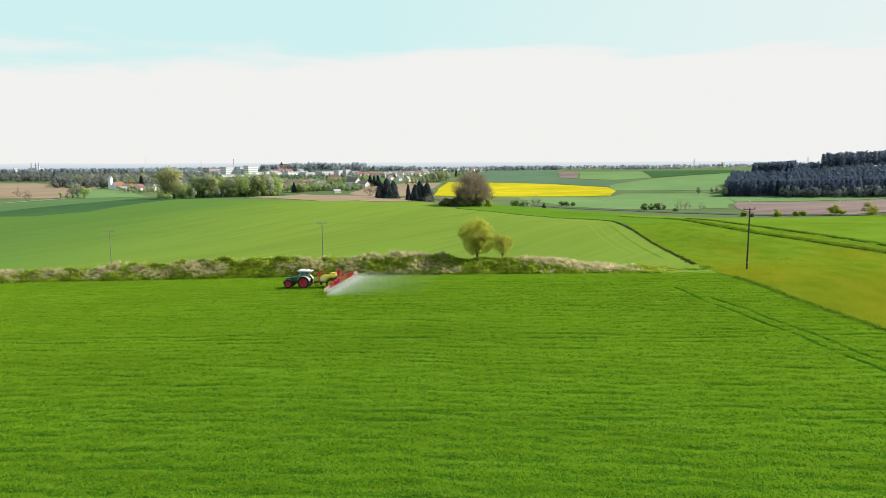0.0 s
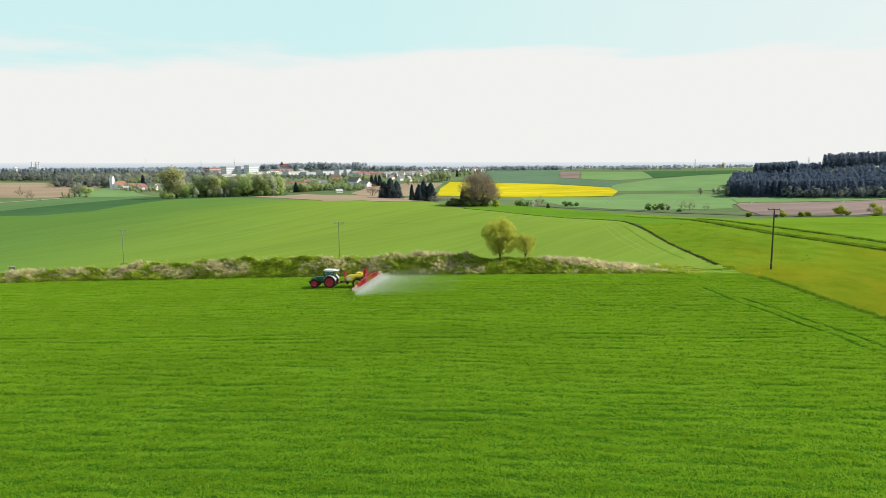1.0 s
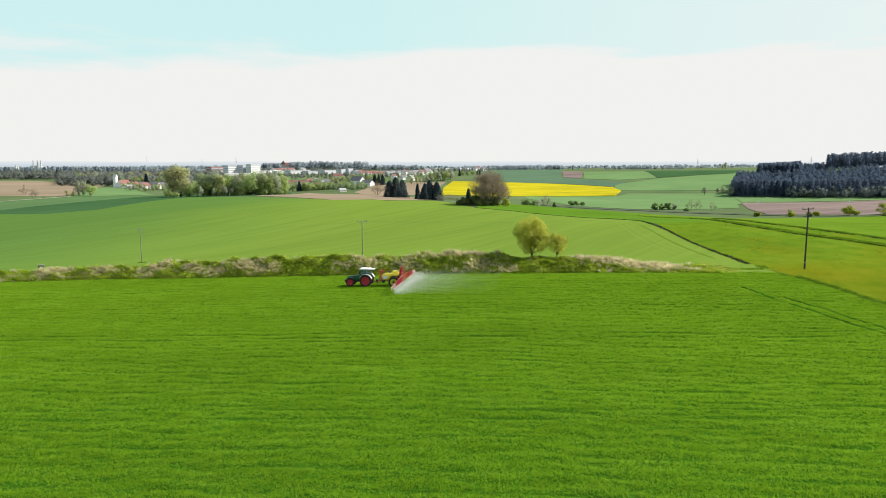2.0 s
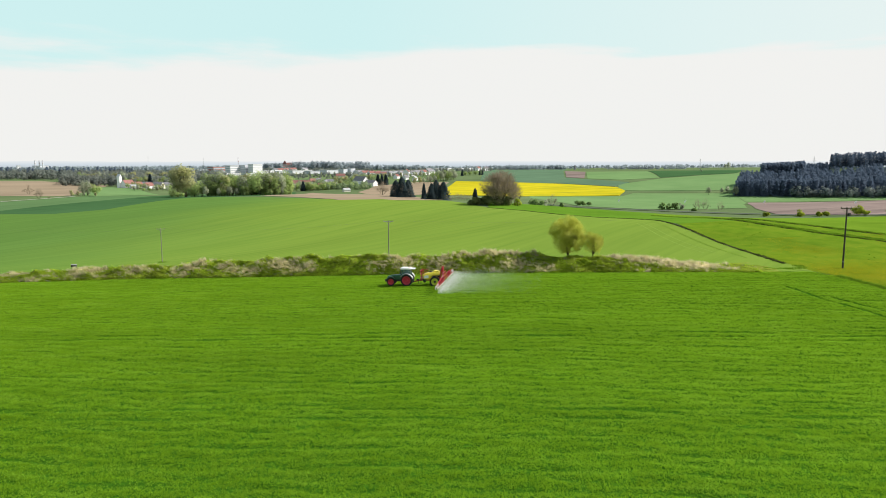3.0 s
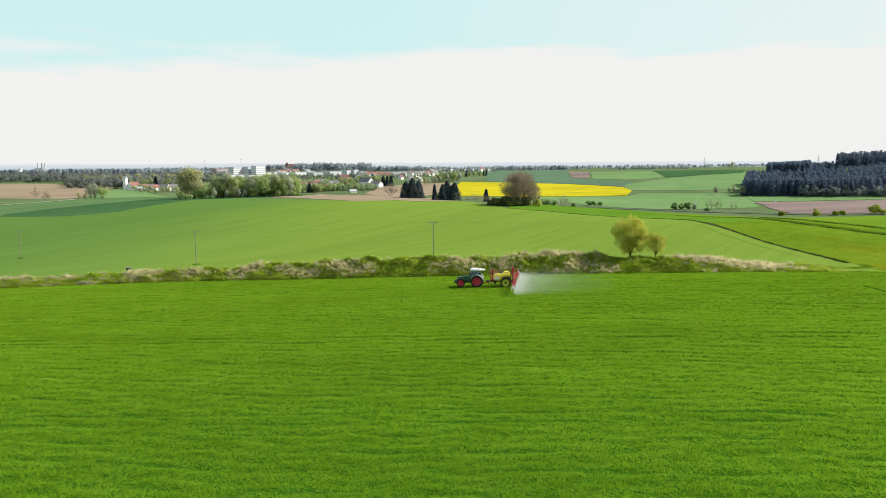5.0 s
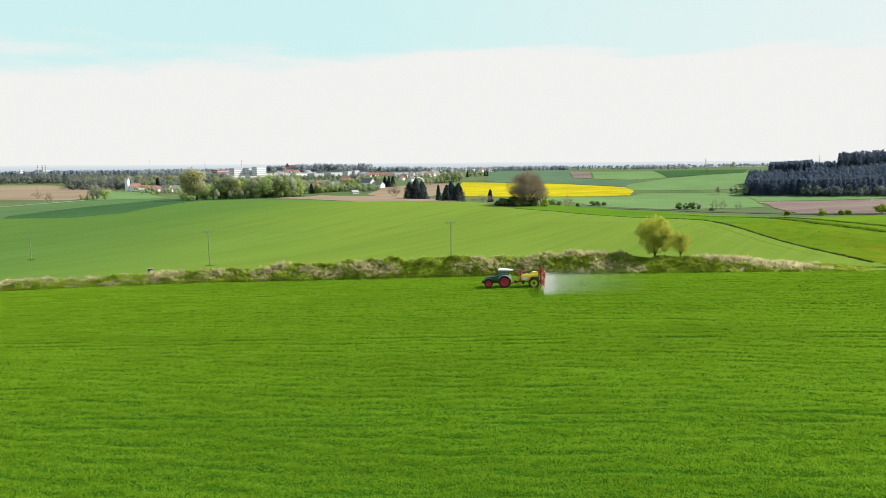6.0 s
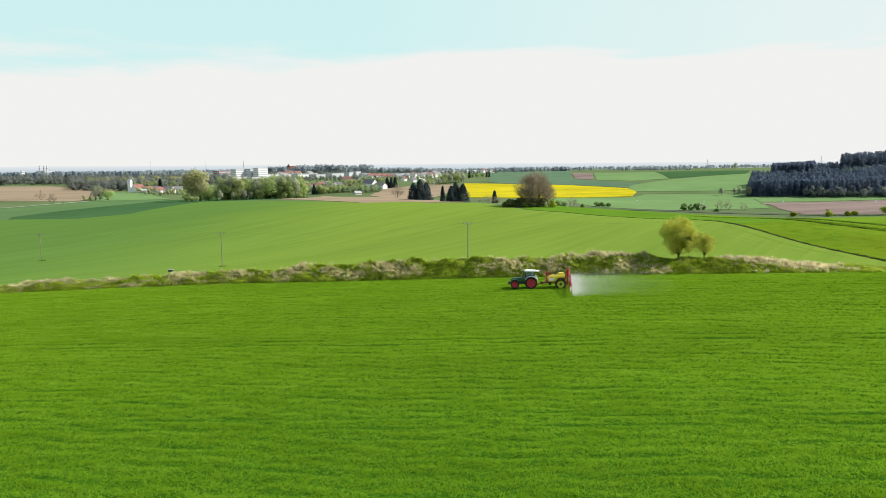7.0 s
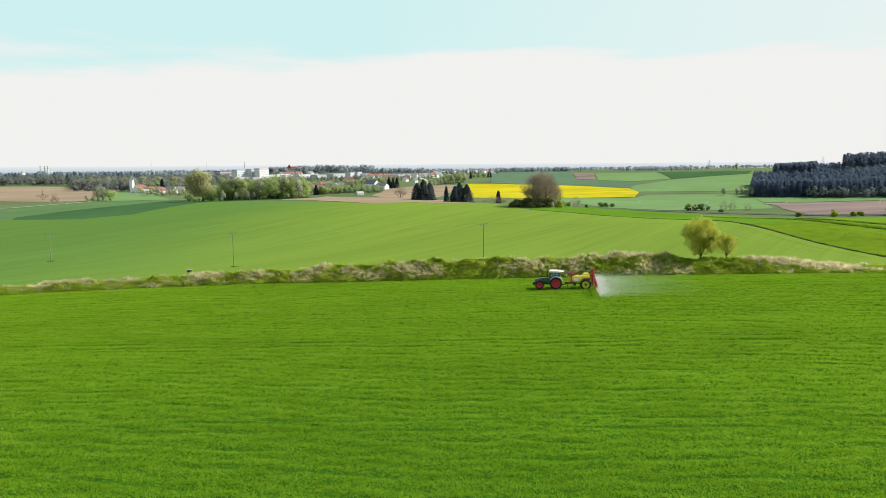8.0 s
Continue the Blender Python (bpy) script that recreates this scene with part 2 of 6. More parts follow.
M_VILLAGELEAF = mat("village_garden_leaf", [(0.27, 0.36, 0.20), (0.38, 0.46, 0.25)], 0.012, 0.8, trans=0.6, big=(0.03, 0.25), gaps=0.35)
# Blue-grey of the farthest haze, mixed into the leaf's base colour.
M_HAZETREE = mat("haze_blue_far_leaf", [(0.35, 0.405, 0.45), (0.43, 0.485, 0.515)], 0.012, 0.8, trans=0.7, big=(0.03, 0.12), gaps=0.2)
# built things
M_POLE = mat("creosoted_pole", [(0.035, 0.03, 0.022), (0.075, 0.062, 0.045)], 5.0, 0.85, stretch=(1, 1, 0.1), bump=0.01, spec=0.4)
M_GREYPOLE = mat("weathered_grey_pole", [(0.20, 0.20, 0.15), (0.28, 0.28, 0.22)], 5.0, 0.85, stretch=(1, 1, 0.1))
M_GALV = mat("galvanised_steel", [(0.28, 0.29, 0.30), (0.42, 0.43, 0.44)], 8.0, 0.5, metal=0.7, spec=0.4)
M_CABLE = mat("weathered_cable", [(0.12, 0.13, 0.12), (0.18, 0.19, 0.18)], 2.0, 0.6)
M_PORC = mat("insulator_glaze", [(0.12, 0.09, 0.07), (0.2, 0.16, 0.13)], 4.0, 0.3, spec=0.4)
M_WALL = mat("white_render", [(0.80, 0.775, 0.80), (0.87, 0.845, 0.87)], 0.4, 0.9, vary=0.06)
M_CREAM = mat("cream_render", [(0.70, 0.66, 0.58), (0.80, 0.76, 0.68)], 0.4, 0.9, vary=0.1)
M_REDROOF = mat("red_tile_roof", [(0.23, 0.115, 0.105), (0.32, 0.165, 0.15)], 0.6, 0.85, vary=0.15)
M_DARKROOF = mat("dark_tile_roof", [(0.20, 0.195, 0.21), (0.28, 0.27, 0.29)], 0.6, 0.8, vary=0.2)
M_GREYROOF = mat("grey_sheet_roof", [(0.35, 0.36, 0.37), (0.46, 0.47, 0.48)], 0.5, 0.6, vary=0.1)
M_OLDWALL = mat("weathered_castle_wall", [(0.36, 0.29, 0.28), (0.50, 0.42, 0.40)], 0.2, 0.9, vary=0.05)
M_BRICK = mat("red_brick", [(0.30, 0.13, 0.11), (0.40, 0.20, 0.17)], 0.5, 0.9, vary=0.1)
M_THICKET = mat("dark_thicket", [(0.10, 0.13, 0.045), (0.17, 0.195, 0.07)], 0.3, 0.85, trans=0.25)
M_DANDELION = mat("dandelion_flower", [(0.46, 0.31, 0.01), (0.60, 0.43, 0.015)], 2.0, 0.8, trans=0.2)
M_WINDOW = mat("window_pane", [(0.38, 0.42, 0.47), (0.48, 0.51, 0.55)], 0.8, 0.3, spec=0.4)
M_CONC = mat("pale_concrete", [(0.58, 0.585, 0.64), (0.70, 0.70, 0.75)], 0.2, 0.85, vary=0.06)
M_MARKER = mat("white_marker_paint", [(0.84, 0.84, 0.82), (0.90, 0.90, 0.88)], 3.0, 0.5, spec=0.4)
# machine paint
M_TGREEN = mat("tractor_green_paint", [(0.018, 0.085, 0.040), (0.028, 0.115, 0.055)], 2.0, 0.38, spec=0.5)
M_TDARK = mat("dark_grey_casting", [(0.022, 0.025, 0.026), (0.05, 0.052, 0.052)], 4.0, 0.6, spec=0.4)
M_RED = mat("red_machine_paint", [(0.40, 0.010, 0.030), (0.52, 0.022, 0.048)], 2.0, 0.42, spec=0.5)
M_RIMRED = mat("red_rim_paint", [(0.38, 0.008, 0.032), (0.48, 0.016, 0.046)], 3.0, 0.42, spec=0.5)
M_YELLOW = mat("yellow_tank_plastic", [(0.80, 0.62, 0.04), (0.90, 0.74, 0.07)], 1.5, 0.38, spec=0.5)
M_RIMYEL = mat("yellow_green_rim_paint", [(0.42, 0.50, 0.03), (0.55, 0.60, 0.05)], 3.0, 0.45, spec=0.4)
M_RUBBER = mat("tyre_rubber", [(0.012, 0.013, 0.012), (0.035, 0.034, 0.03)], 6.0, 0.85, bump=0.01, spec=0.4)
M_WHITE = mat("white_machine_paint", [(0.70, 0.71, 0.70), (0.80, 0.80, 0.79)], 2.0, 0.4, spec=0.5)
M_FENDER = mat("pale_grey_fender", [(0.46, 0.48, 0.48), (0.56, 0.58, 0.57)], 2.0, 0.45, spec=0.4)
M_SEAT = mat("black_vinyl", [(0.02, 0.02, 0.02), (0.04, 0.04, 0.04)], 8.0, 0.6, spec=0.4)
M_LAMP = mat("lamp_lens", [(0.7, 0.7, 0.66), (0.82, 0.82, 0.78)], 5.0, 0.2, spec=0.4)
M_AMBER = mat("amber_lens", [(0.75, 0.25, 0.02), (0.85, 0.32, 0.03)], 5.0, 0.25, spec=0.4)
M_CABGLASS = glass("cab_glass", (0.50, 0.66, 0.66))
M_DROP = mat("spray_droplets", [(0.78, 0.82, 0.82), (0.9, 0.92, 0.92)], 1.0, 0.4, trans=0.45)

# ---- mesh helpers ----
rng = np.random.default_rng(7)


def mesh_from(name, verts, faces, material, smooth=False):
    me = bpy.data.meshes.new(name)
    me.from_pydata([tuple(v) for v in verts], [], [tuple(f) for f in faces])
    me.materials.append(material)
    if smooth:
        me.polygons.foreach_set("use_smooth", [True] * len(me.polygons))
    me.update()
    return me


def tri_mesh(name, verts, material, outward=None):
    """A mesh of loose triangles from an array (n, 3, 3). outward: the way that each leaf's surface faces, for soft crowns."""
    v = np.ascontiguousarray(verts, dtype=np.float32).reshape(-1, 3)
    n = len(v) // 3
    me = bpy.data.meshes.new(name)
    me.vertices.add(3 * n)
    me.vertices.foreach_set("co", v.ravel())
    me.loops.add(3 * n)
    me.loops.foreach_set("vertex_index", np.arange(3 * n, dtype=np.int32))
    me.polygons.add(n)
    me.polygons.foreach_set("loop_start", np.arange(0, 3 * n, 3, dtype=np.int32))
    me.materials.append(material)
    me.update(calc_edges=True)
    if outward is not None:
        me.polygons.foreach_set("use_smooth", [True] * n)
        me.normals_split_custom_set_from_vertices(np.repeat(np.asarray(outward, dtype=np.float32), 3, 0).tolist())
    return me


def part(name, source, material=None, parent=None, label=""):
    """Links a bmesh or a mesh as one object under a thing or a part."""
    if isinstance(source, bmesh.types.BMesh):
        me = bpy.data.meshes.new(name)
        source.to_mesh(me)
        source.free()
        me.materials.append(material)
    else:
        me = source
    ob = new(name, me)
    if parent is not None:
        ob.parent = parent
    if label:
        tagged(ob, label)
    return ob


def thing(name, label, category, at=(0, 0, 0), turn=0.0, group="", kind="", scale=1.0):
    e = new(name)
    e.matrix_world = Matrix.Translation(at) @ pose(0, 0, 0, 0, 0, turn) @ Matrix.Scale(scale, 4)
    return tagged(e, label, category, group, kind)


def box(bm, c, s, turn=None, bevel=0.0, taper=1.0):
    """A box about c of size s; taper narrows its top."""
    m = Matrix.Translation(c) @ (turn or Matrix()) @ Matrix.Diagonal((*s, 1))
    r = bmesh.ops.create_cube(bm, size=1.0, matrix=Matrix())
    for v in r["verts"]:
        if v.co.z > 0:
            v.co.x *= taper
            v.co.y *= taper
        v.co = m @ v.co
    if bevel:
        es = {e for v in r["verts"] for e in v.link_edges}
        bmesh.ops.bevel(bm, geom=list(es), offset=bevel, segments=2, affect="EDGES", profile=0.6)
    return bm


def tube(bm, a, b, ra, rb=None, n=8, cap=True):
    """A tapered round bar from a to b."""
    a, b = Vector(a), Vector(b)
    rb = ra if rb is None else rb
    d = b - a
    q = d.to_track_quat("Z", "Y").to_matrix().to_4x4()
    m = Matrix.Translation((a + b) / 2) @ q
    bmesh.ops.create_cone(bm, cap_ends=cap, segments=n, radius1=ra, radius2=rb, depth=d.length, matrix=m)
    return bm


def ring(bm, profile, n=24, axis="y", at=(0, 0, 0)):
    """A turned solid: profile of (radius, offset along the axis) going round, closed."""
    rows = []
    for i in range(n):
        a = 2 * math.pi * i / n
        row = []
        for r, o in profile:
            p = {"y": (r * math.cos(a), o, r * math.sin(a)), "z": (r * math.cos(a), r * math.sin(a), o), "x": (o, r * math.cos(a), r * math.sin(a))}[axis]
            row.append(bm.verts.new(Vector(p) + Vector(at)))
        rows.append(row)
    k = len(profile)
    for i in range(n):
        for j in range(k):
            bm.faces.new((rows[i][j], rows[i][(j + 1) % k], rows[(i + 1) % n][(j + 1) % k], rows[(i + 1) % n][j]))
    bmesh.ops.recalc_face_normals(bm, faces=bm.faces)
    return bm


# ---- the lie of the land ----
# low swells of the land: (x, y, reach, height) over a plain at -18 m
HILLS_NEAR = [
    (0, -300, 112, 11.9), (500, 0, 172, 21.2), (-500, 0, 172, 5.5), (-80, 20, 47, 10.9), (0, 20, 28, 5.2),
    (60, 20, 41, 14.9), (-40, 45, 40, 3.5), (0, 50, 37, 2.3), (60, 50, 45, -10.7), (12, 56, 39, -8.7),
    (-50, 60, 45, -8.7), (0, 80, 46, 15.5), (46, 83, 50, 21.2), (-60, 85, 53, 6.1), (32, 91, 51, -3.6),
    (4, 106, 54, -12.2), (49, 108, 58, -3.2), (90, 110, 65, 11.1), (-26, 114, 57, 2.5), (-84, 118, 65, -0.1),
    (-130, 122, 75, 13.1), (49, 123, 62, -18.9), (-75, 140, 70, -3.9), (10, 150, 67, 9.5),
]
HILLS_MID = [
    (200, 150, 97, 12.1), (43, 153, 70, 8.3), (-28, 156, 70, 5.8), (93, 170, 80, -9.6), (74, 179, 80, 11.6),
    (140, 180, 90, 0.1), (-99, 200, 89, -5.7), (52, 214, 88, 2.4), (78, 218, 91, 0.9), (0, 220, 88, -5.2),
    (-178, 240, 112, 3), (103, 289, 114, -7.4), (250, 290, 137, 2.7), (0, 300, 112, -10.9), (150, 300, 123, 9.8),
    (400, 300, 172, 9.5), (79, 320, 121, -4.4), (-250, 330, 146, -0.1), (52, 344, 126, 8.2), (22, 347, 126, 14.7),
    (13, 365, 132, 22.3), (150, 400, 150, -17.9), (250, 400, 164, -11.7), (80, 480, 168, -31.4),
]
HILLS_VALLEY = [
    (250, 480, 184, 29.8), (-80, 500, 174, 3.9), (-300, 500, 197, -19.9), (-190, 520, 188, 13.3), (500, 560, 247, -0.5),
    (170, 580, 203, 19.7), (-393, 593, 235, 14.8), (-900, 600, 346, -7.3), (900, 600, 346, -4.2), (-24, 635, 213, -1.6),
    (112, 648, 219, -8.3), (-60, 687, 229, 14.5), (307, 690, 249, -13.8), (-520, 700, 284, -17.7), (-350, 853, 299, 7.4),
    (-538, 970, 355, 1.8), (430, 990, 346, -27.5), (0, 1000, 322, -4.8), (560, 1000, 366, -10.1), (-160, 1027, 334, -20.6),
    (100, 1046, 337, 15), (300, 1050, 350, -0.5), (620, 1100, 401, 11.4), (-557, 1140, 403, 9.7),
]
HILLS_FAR = [
    (480, 1190, 407, -5.7), (720, 1200, 442, 13.9), (850, 1200, 463, 26.8), (300, 1250, 408, 3.4), (30, 1300, 412, 15.9),
    (-168, 1350, 430, -15.4), (650, 1400, 485, -12.8), (450, 1500, 492, -13.1), (-1500, 1500, 658, -7.9), (-700, 1500, 519, 0.2),
    (1500, 1500, 658, -6.8), (700, 1780, 596, 10.3), (300, 1800, 569, 13.9), (0, 1800, 562, 2.6), (-400, 1800, 575, -16.8),
    (-700, 2230, 723, 9), (3000, 2500, 1194, 5.3), (0, 3000, 922, -10.3), (1500, 3000, 1028, 11.2), (-800, 3200, 1012, 13.7),
    (-2500, 3500, 1312, -3.6), (2500, 4500, 1566, 4.1), (-2500, 4700, 1619, -7.1), (0, 4900, 1492, -6.5),
]
HILLS_VALLEY += [(-556, 1130, 45, 3.6)]                      # the churchyard knoll
HILLS = HILLS_NEAR + HILLS_MID + HILLS_VALLEY + HILLS_FAR


def smooth01(a):
    a = np.clip(a, 0, 1)
    return a * a * (3 - 2 * a)


def land(x, y):
    """Height of the land: swells, and the terrace step behind the grass bank."""
    x, y = np.asarray(x, float), np.asarray(y, float)
    d = y - (113.7 - 0.105 * x)
    z = -18.0 - 3.2 * smooth01((d + 1) / 9) * smooth01((40 - x) / 45) * (1 - np.clip(d / 250, 0, 1))
    for a, b, r, h in HILLS:
        z = z + h * np.exp(-((x - a) ** 2 + (y - b) ** 2) / (2 * r * r))
    return z


def height(x, y):
    return float(land(x, y))


def crest(x):
    x = np.asarray(x, float)
    return 114.2 - 0.118 * x - 0.13 * np.maximum(0, -68 - x)


BANK_X = (-260, -130, -113, -105, -95, -85, -80, -75, -70, -64, -58, -52, -45, -39, -34, -29, -24, -18, -10, -6.4, -1, 2, 5.5, 9, 12, 17, 21.5, 26, 29.5, 33, 38)
BANK_H = (0.4, 0.4, 0.5, 1.0, 0.85, 1.0, 1.5, 1.2, 1.5, 1.4, 2.1, 2.1, 2.4, 2.5, 2.5, 2.6, 2.4, 2.3, 2.5, 2.9, 2.6, 1.9, 1.6, 1.7, 1.9, 1.5, 1.1, 0.65, 0.3, 0.1, 0.0)


def bank(x, y):
    """Height of the overgrown earth bank between the two fields."""
    x, y = np.asarray(x, float), np.asarray(y, float)
    c = crest(x)
    s = smooth01((y - c + 1) / 8)
    foot = land(x, c - 5.2) * (1 - s) + land(x, c + 7.0) * s
    tall = np.interp(x, BANK_X, BANK_H) + 0.12 * np.sin(x * 0.41) + 0.10 * np.sin(x * 0.93 + 1)
    tall = tall * smooth01((38 - x) / 8)
    t = np.clip((y - c + 0.3) / 4.9, -1, 1)
    bump = np.maximum(np.cos(t * math.pi / 2), 0) ** 1.0
    return foot + tall * bump + 0.12 * np.sin(x * 1.7 + y * 2.1) * bump


def spot(bearing, distance):
    """A place by its bearing (sideways over ahead) and distance ahead of the middle of the flight."""
    x = -20.8 + bearing * distance
    return Vector((x, distance, height(x, distance)))


def drape(name, corners, material, lift=0.3, step=20.0, label="", category="field"):
    """A field: its outline cut into squares and laid on the land."""
    bm = bmesh.new()
    f = bm.faces.new([bm.verts.new((x, y, 0)) for x, y in corners])
    if f.normal.z < 0:
        f.normal_flip()
    bmesh.ops.triangulate(bm, faces=[f])
    xs, ys = [c[0] for c in corners], [c[1] for c in corners]
    for axis, lo, hi in ((0, min(xs), max(xs)), (1, min(ys), max(ys))):
        n = int((hi - lo) / step)
        for i in range(1, n + 1):
            co, no = [0, 0, 0], [0, 0, 0]
            co[axis], no[axis] = lo + (hi - lo) * i / (n + 1), 1
            bmesh.ops.bisect_plane(bm, geom=bm.verts[:] + bm.edges[:] + bm.faces[:], plane_co=co, plane_no=no)
    p = np.array([v.co[:] for v in bm.verts])
    z = land(p[:, 0], p[:, 1]) + lift
    for v, h in zip(bm.verts, z):
        v.co.z = h
    bm.normal_update()
    bmesh.ops.reverse_faces(bm, faces=[fc for fc in bm.faces if fc.normal.z < 0])
    rim = [e for e in bm.edges if e.is_boundary and lift > 0.4]
    for fc in bm.faces:
        fc.smooth = True
    down = Vector((0, 0, -0.8 - lift))
    for a, b in [(e.verts[0].co.copy(), e.verts[1].co.copy()) for e in rim]:
        bm.faces.new([bm.verts.new(c) for c in (a, b, b + down, a + down)])
    ob = part(name, bm, material)
    return tagged(ob, label, category, kind="structure")


def ribbon(name, line, width, material, lift, label, category, step=6.0):
    """A track or road along a line of places."""
    pts = []
    for (ax, ay), (bx, by) in zip(line, line[1:]):
        n = max(1, int(math.hypot(bx - ax, by - ay) / step))
        pts += [(ax + (bx - ax) * i / n, ay + (by - ay) * i / n) for i in range(n)]
    pts.append(line[-1])
    v, f = [], []
    for i, (x, y) in enumerate(pts):
        a, b = pts[max(0, i - 1)], pts[min(len(pts) - 1, i + 1)]
        d = Vector((b[0] - a[0], b[1] - a[1])).normalized()
        for s in (-0.5, 0.5):
            px, py = x - d.y * width * s, y + d.x * width * s
            v.append((px, py, height(px, py) + lift))
        if i:
            f.append((2 * i - 2, 2 * i, 2 * i + 1, 2 * i - 1))
    me = mesh_from(name, v, f, material)
    me.flip_normals() if me.polygons[0].normal.z < 0 else None
    return tagged(part(name, me), label, category, kind="structure")


# ---- ground ----
def build_ground():
    ys = np.concatenate([-np.geomspace(700, 30, 16), np.linspace(-20, 90, 12), np.linspace(96, 150, 28), np.geomspace(155, 4900, 190)])
    ss = np.concatenate([np.linspace(-3.5, -1.1, 14), np.linspace(-1.05, 1.05, 190), np.linspace(1.1, 3.5, 14)])
    v = []
    reach = np.abs(ys) + 160
    X = ss[None, :] * reach[:, None]
    X = np.clip(X, -4700, 4700)
    Y = np.repeat(ys[:, None], len(ss), 1)
    Z = land(X, Y)
    # keep the sheet under the wheat and under the bank's foot
    edge = np.interp(Y, [-360, -30, 71, 109], [110, 62, 47.6, 41])
    Z = np.where((Y < 106) & (X < edge - 1.5), Z - 0.7, Z)
    Z = np.where((Y < 116) & (Y >= 106) & (X < 22), Z - 0.35, Z)
    v = np.stack([X, Y, Z], -1).reshape(-1, 3)
    n, m = len(ys), len(ss)
    f = [(i * m + j, i * m + j + 1, (i + 1) * m + j + 1, (i + 1) * m + j) for i in range(n - 1) for j in range(m - 1)]
    me = mesh_from("ground", v, f, M_GROUND, smooth=True)
    tagged(part("ground", me), "rolling green farmland sheet reaching to the horizon", "ground", kind="structure")


build_ground()


def build_backdrop():
    """Hazy far hills, a plain band at the end of the land."""
    m = bpy.data.materials.new("far_haze")
    m.use_nodes = True
    t = m.node_tree
    t.nodes.clear()
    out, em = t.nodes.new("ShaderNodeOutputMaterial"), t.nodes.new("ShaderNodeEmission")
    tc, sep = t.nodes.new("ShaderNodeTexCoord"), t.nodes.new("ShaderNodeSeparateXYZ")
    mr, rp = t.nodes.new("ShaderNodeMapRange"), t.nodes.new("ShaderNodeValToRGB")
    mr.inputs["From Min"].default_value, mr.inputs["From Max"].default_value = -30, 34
    # Haze is painted here: a glowing gradient, paler towards the top of the band.
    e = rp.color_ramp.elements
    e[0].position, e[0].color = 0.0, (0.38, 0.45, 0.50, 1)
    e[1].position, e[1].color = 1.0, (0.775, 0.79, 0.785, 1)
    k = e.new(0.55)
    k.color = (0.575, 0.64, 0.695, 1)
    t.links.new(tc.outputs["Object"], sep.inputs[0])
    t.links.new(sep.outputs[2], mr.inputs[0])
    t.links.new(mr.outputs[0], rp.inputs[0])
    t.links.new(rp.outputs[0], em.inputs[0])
    t.links.new(em.outputs[0], out.inputs[0])
    v, f = [], []
    n = 240
    for i in range(n + 1):
        a = radians(-75 + 150 * i / n)
        x, y = 4880 * math.sin(a), 4880 * math.cos(a)
        x, y = max(-4690, min(4690, x)), max(500, y)
        h = 26 + 5 * noise.noise((a * 6, 0, 3)) + 3 * noise.noise((a * 30, 0, 5))
        v += [(x, y, -70), (x, y, h)]
        if i:
            f.append((2 * i - 2, 2 * i, 2 * i + 1, 2 * i - 1))
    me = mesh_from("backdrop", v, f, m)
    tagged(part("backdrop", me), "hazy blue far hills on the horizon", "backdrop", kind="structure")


build_backdrop()

# ---- fields ----
RIGHT_EDGE = [(41.6, 109.0), (43.9, 99.6), (44.4, 93.3), (45.0, 85.0), (45.7, 78.7), (46.9, 70.5), (62.0, -30.0), (110.0, -360.0)]


def right_edge(y):
    p = sorted(RIGHT_EDGE, key=lambda q: q[1])
    return np.interp(y, [q[1] for q in p], [q[0] for q in p])


TRACK_A = [(33.2, 92.5), (34.6, 84.5), (35.9, 78.9), (37.2, 71.5), (39.5, 57.0), (43.0, 20.0), (50.0, -60.0)]


def track_x(y):
    p = sorted(TRACK_A, key=lambda q: q[1])
    return np.interp(y, [q[1] for q in p], [q[0] for q in p])


def groove(x, y):
    """How much of the crop stands at a place: 0 in a wheel mark, 1 elsewhere."""
    g = np.ones(np.broadcast(x, y).shape)
    w = 0.5 * np.sin(y * 0.21) + 0.3 * np.sin(y * 0.57)
    for off in (-0.95, 0.95):
        d = np.abs(x - track_x(y) - off - 0.45 * w)
        worn = np.clip(0.85 + 0.35 * np.sin(y * 0.9 + 2 * off) + 0.3 * np.sin(y * 0.37 + off), 0.15, 1)
        g = np.minimum(g, np.where(y < 93 - 3.5 * (off + 0.95), 1 - worn * (1 - smooth01((d - 0.18) / 0.25)), 1))
    for y0, w0 in ((71.5, 0.6), (49.0, 0.6), (100.0, 0.3)):      # sprayer wheelings along the field
        for off in (-0.9, 0.9):
            line = y0 + off - 0.035 * (x + 20) + 0.3 * np.sin(x * 0.11 + y0)
            d = np.abs(y - line)
            g = np.minimum(g, 1 - w0 * (1 - smooth01((d - 0.10) / 0.3)) * (0.6 + 0.4 * np.sin(x * 0.37 + off * 3)))
    u = (y + 0.1 * (x + 20) + 0.22 * np.sin(x * 0.15 + 1) + 0.14 * np.sin(x * 0.43)) / 2.6
    f = u - np.floor(u) - 0.5
    ragged = np.clip(0.40 + 0.5 * np.sin(x * 0.21 + np.floor(u) * 2.4) + 0.45 * np.sin(x * 0.57 + np.floor(u) * 5.1), 0, 1)
    return g * (1 - np.interp(y, (50, 90), (0.6, 0.35)) * np.exp(-(f / 0.085) ** 2) * ragged)


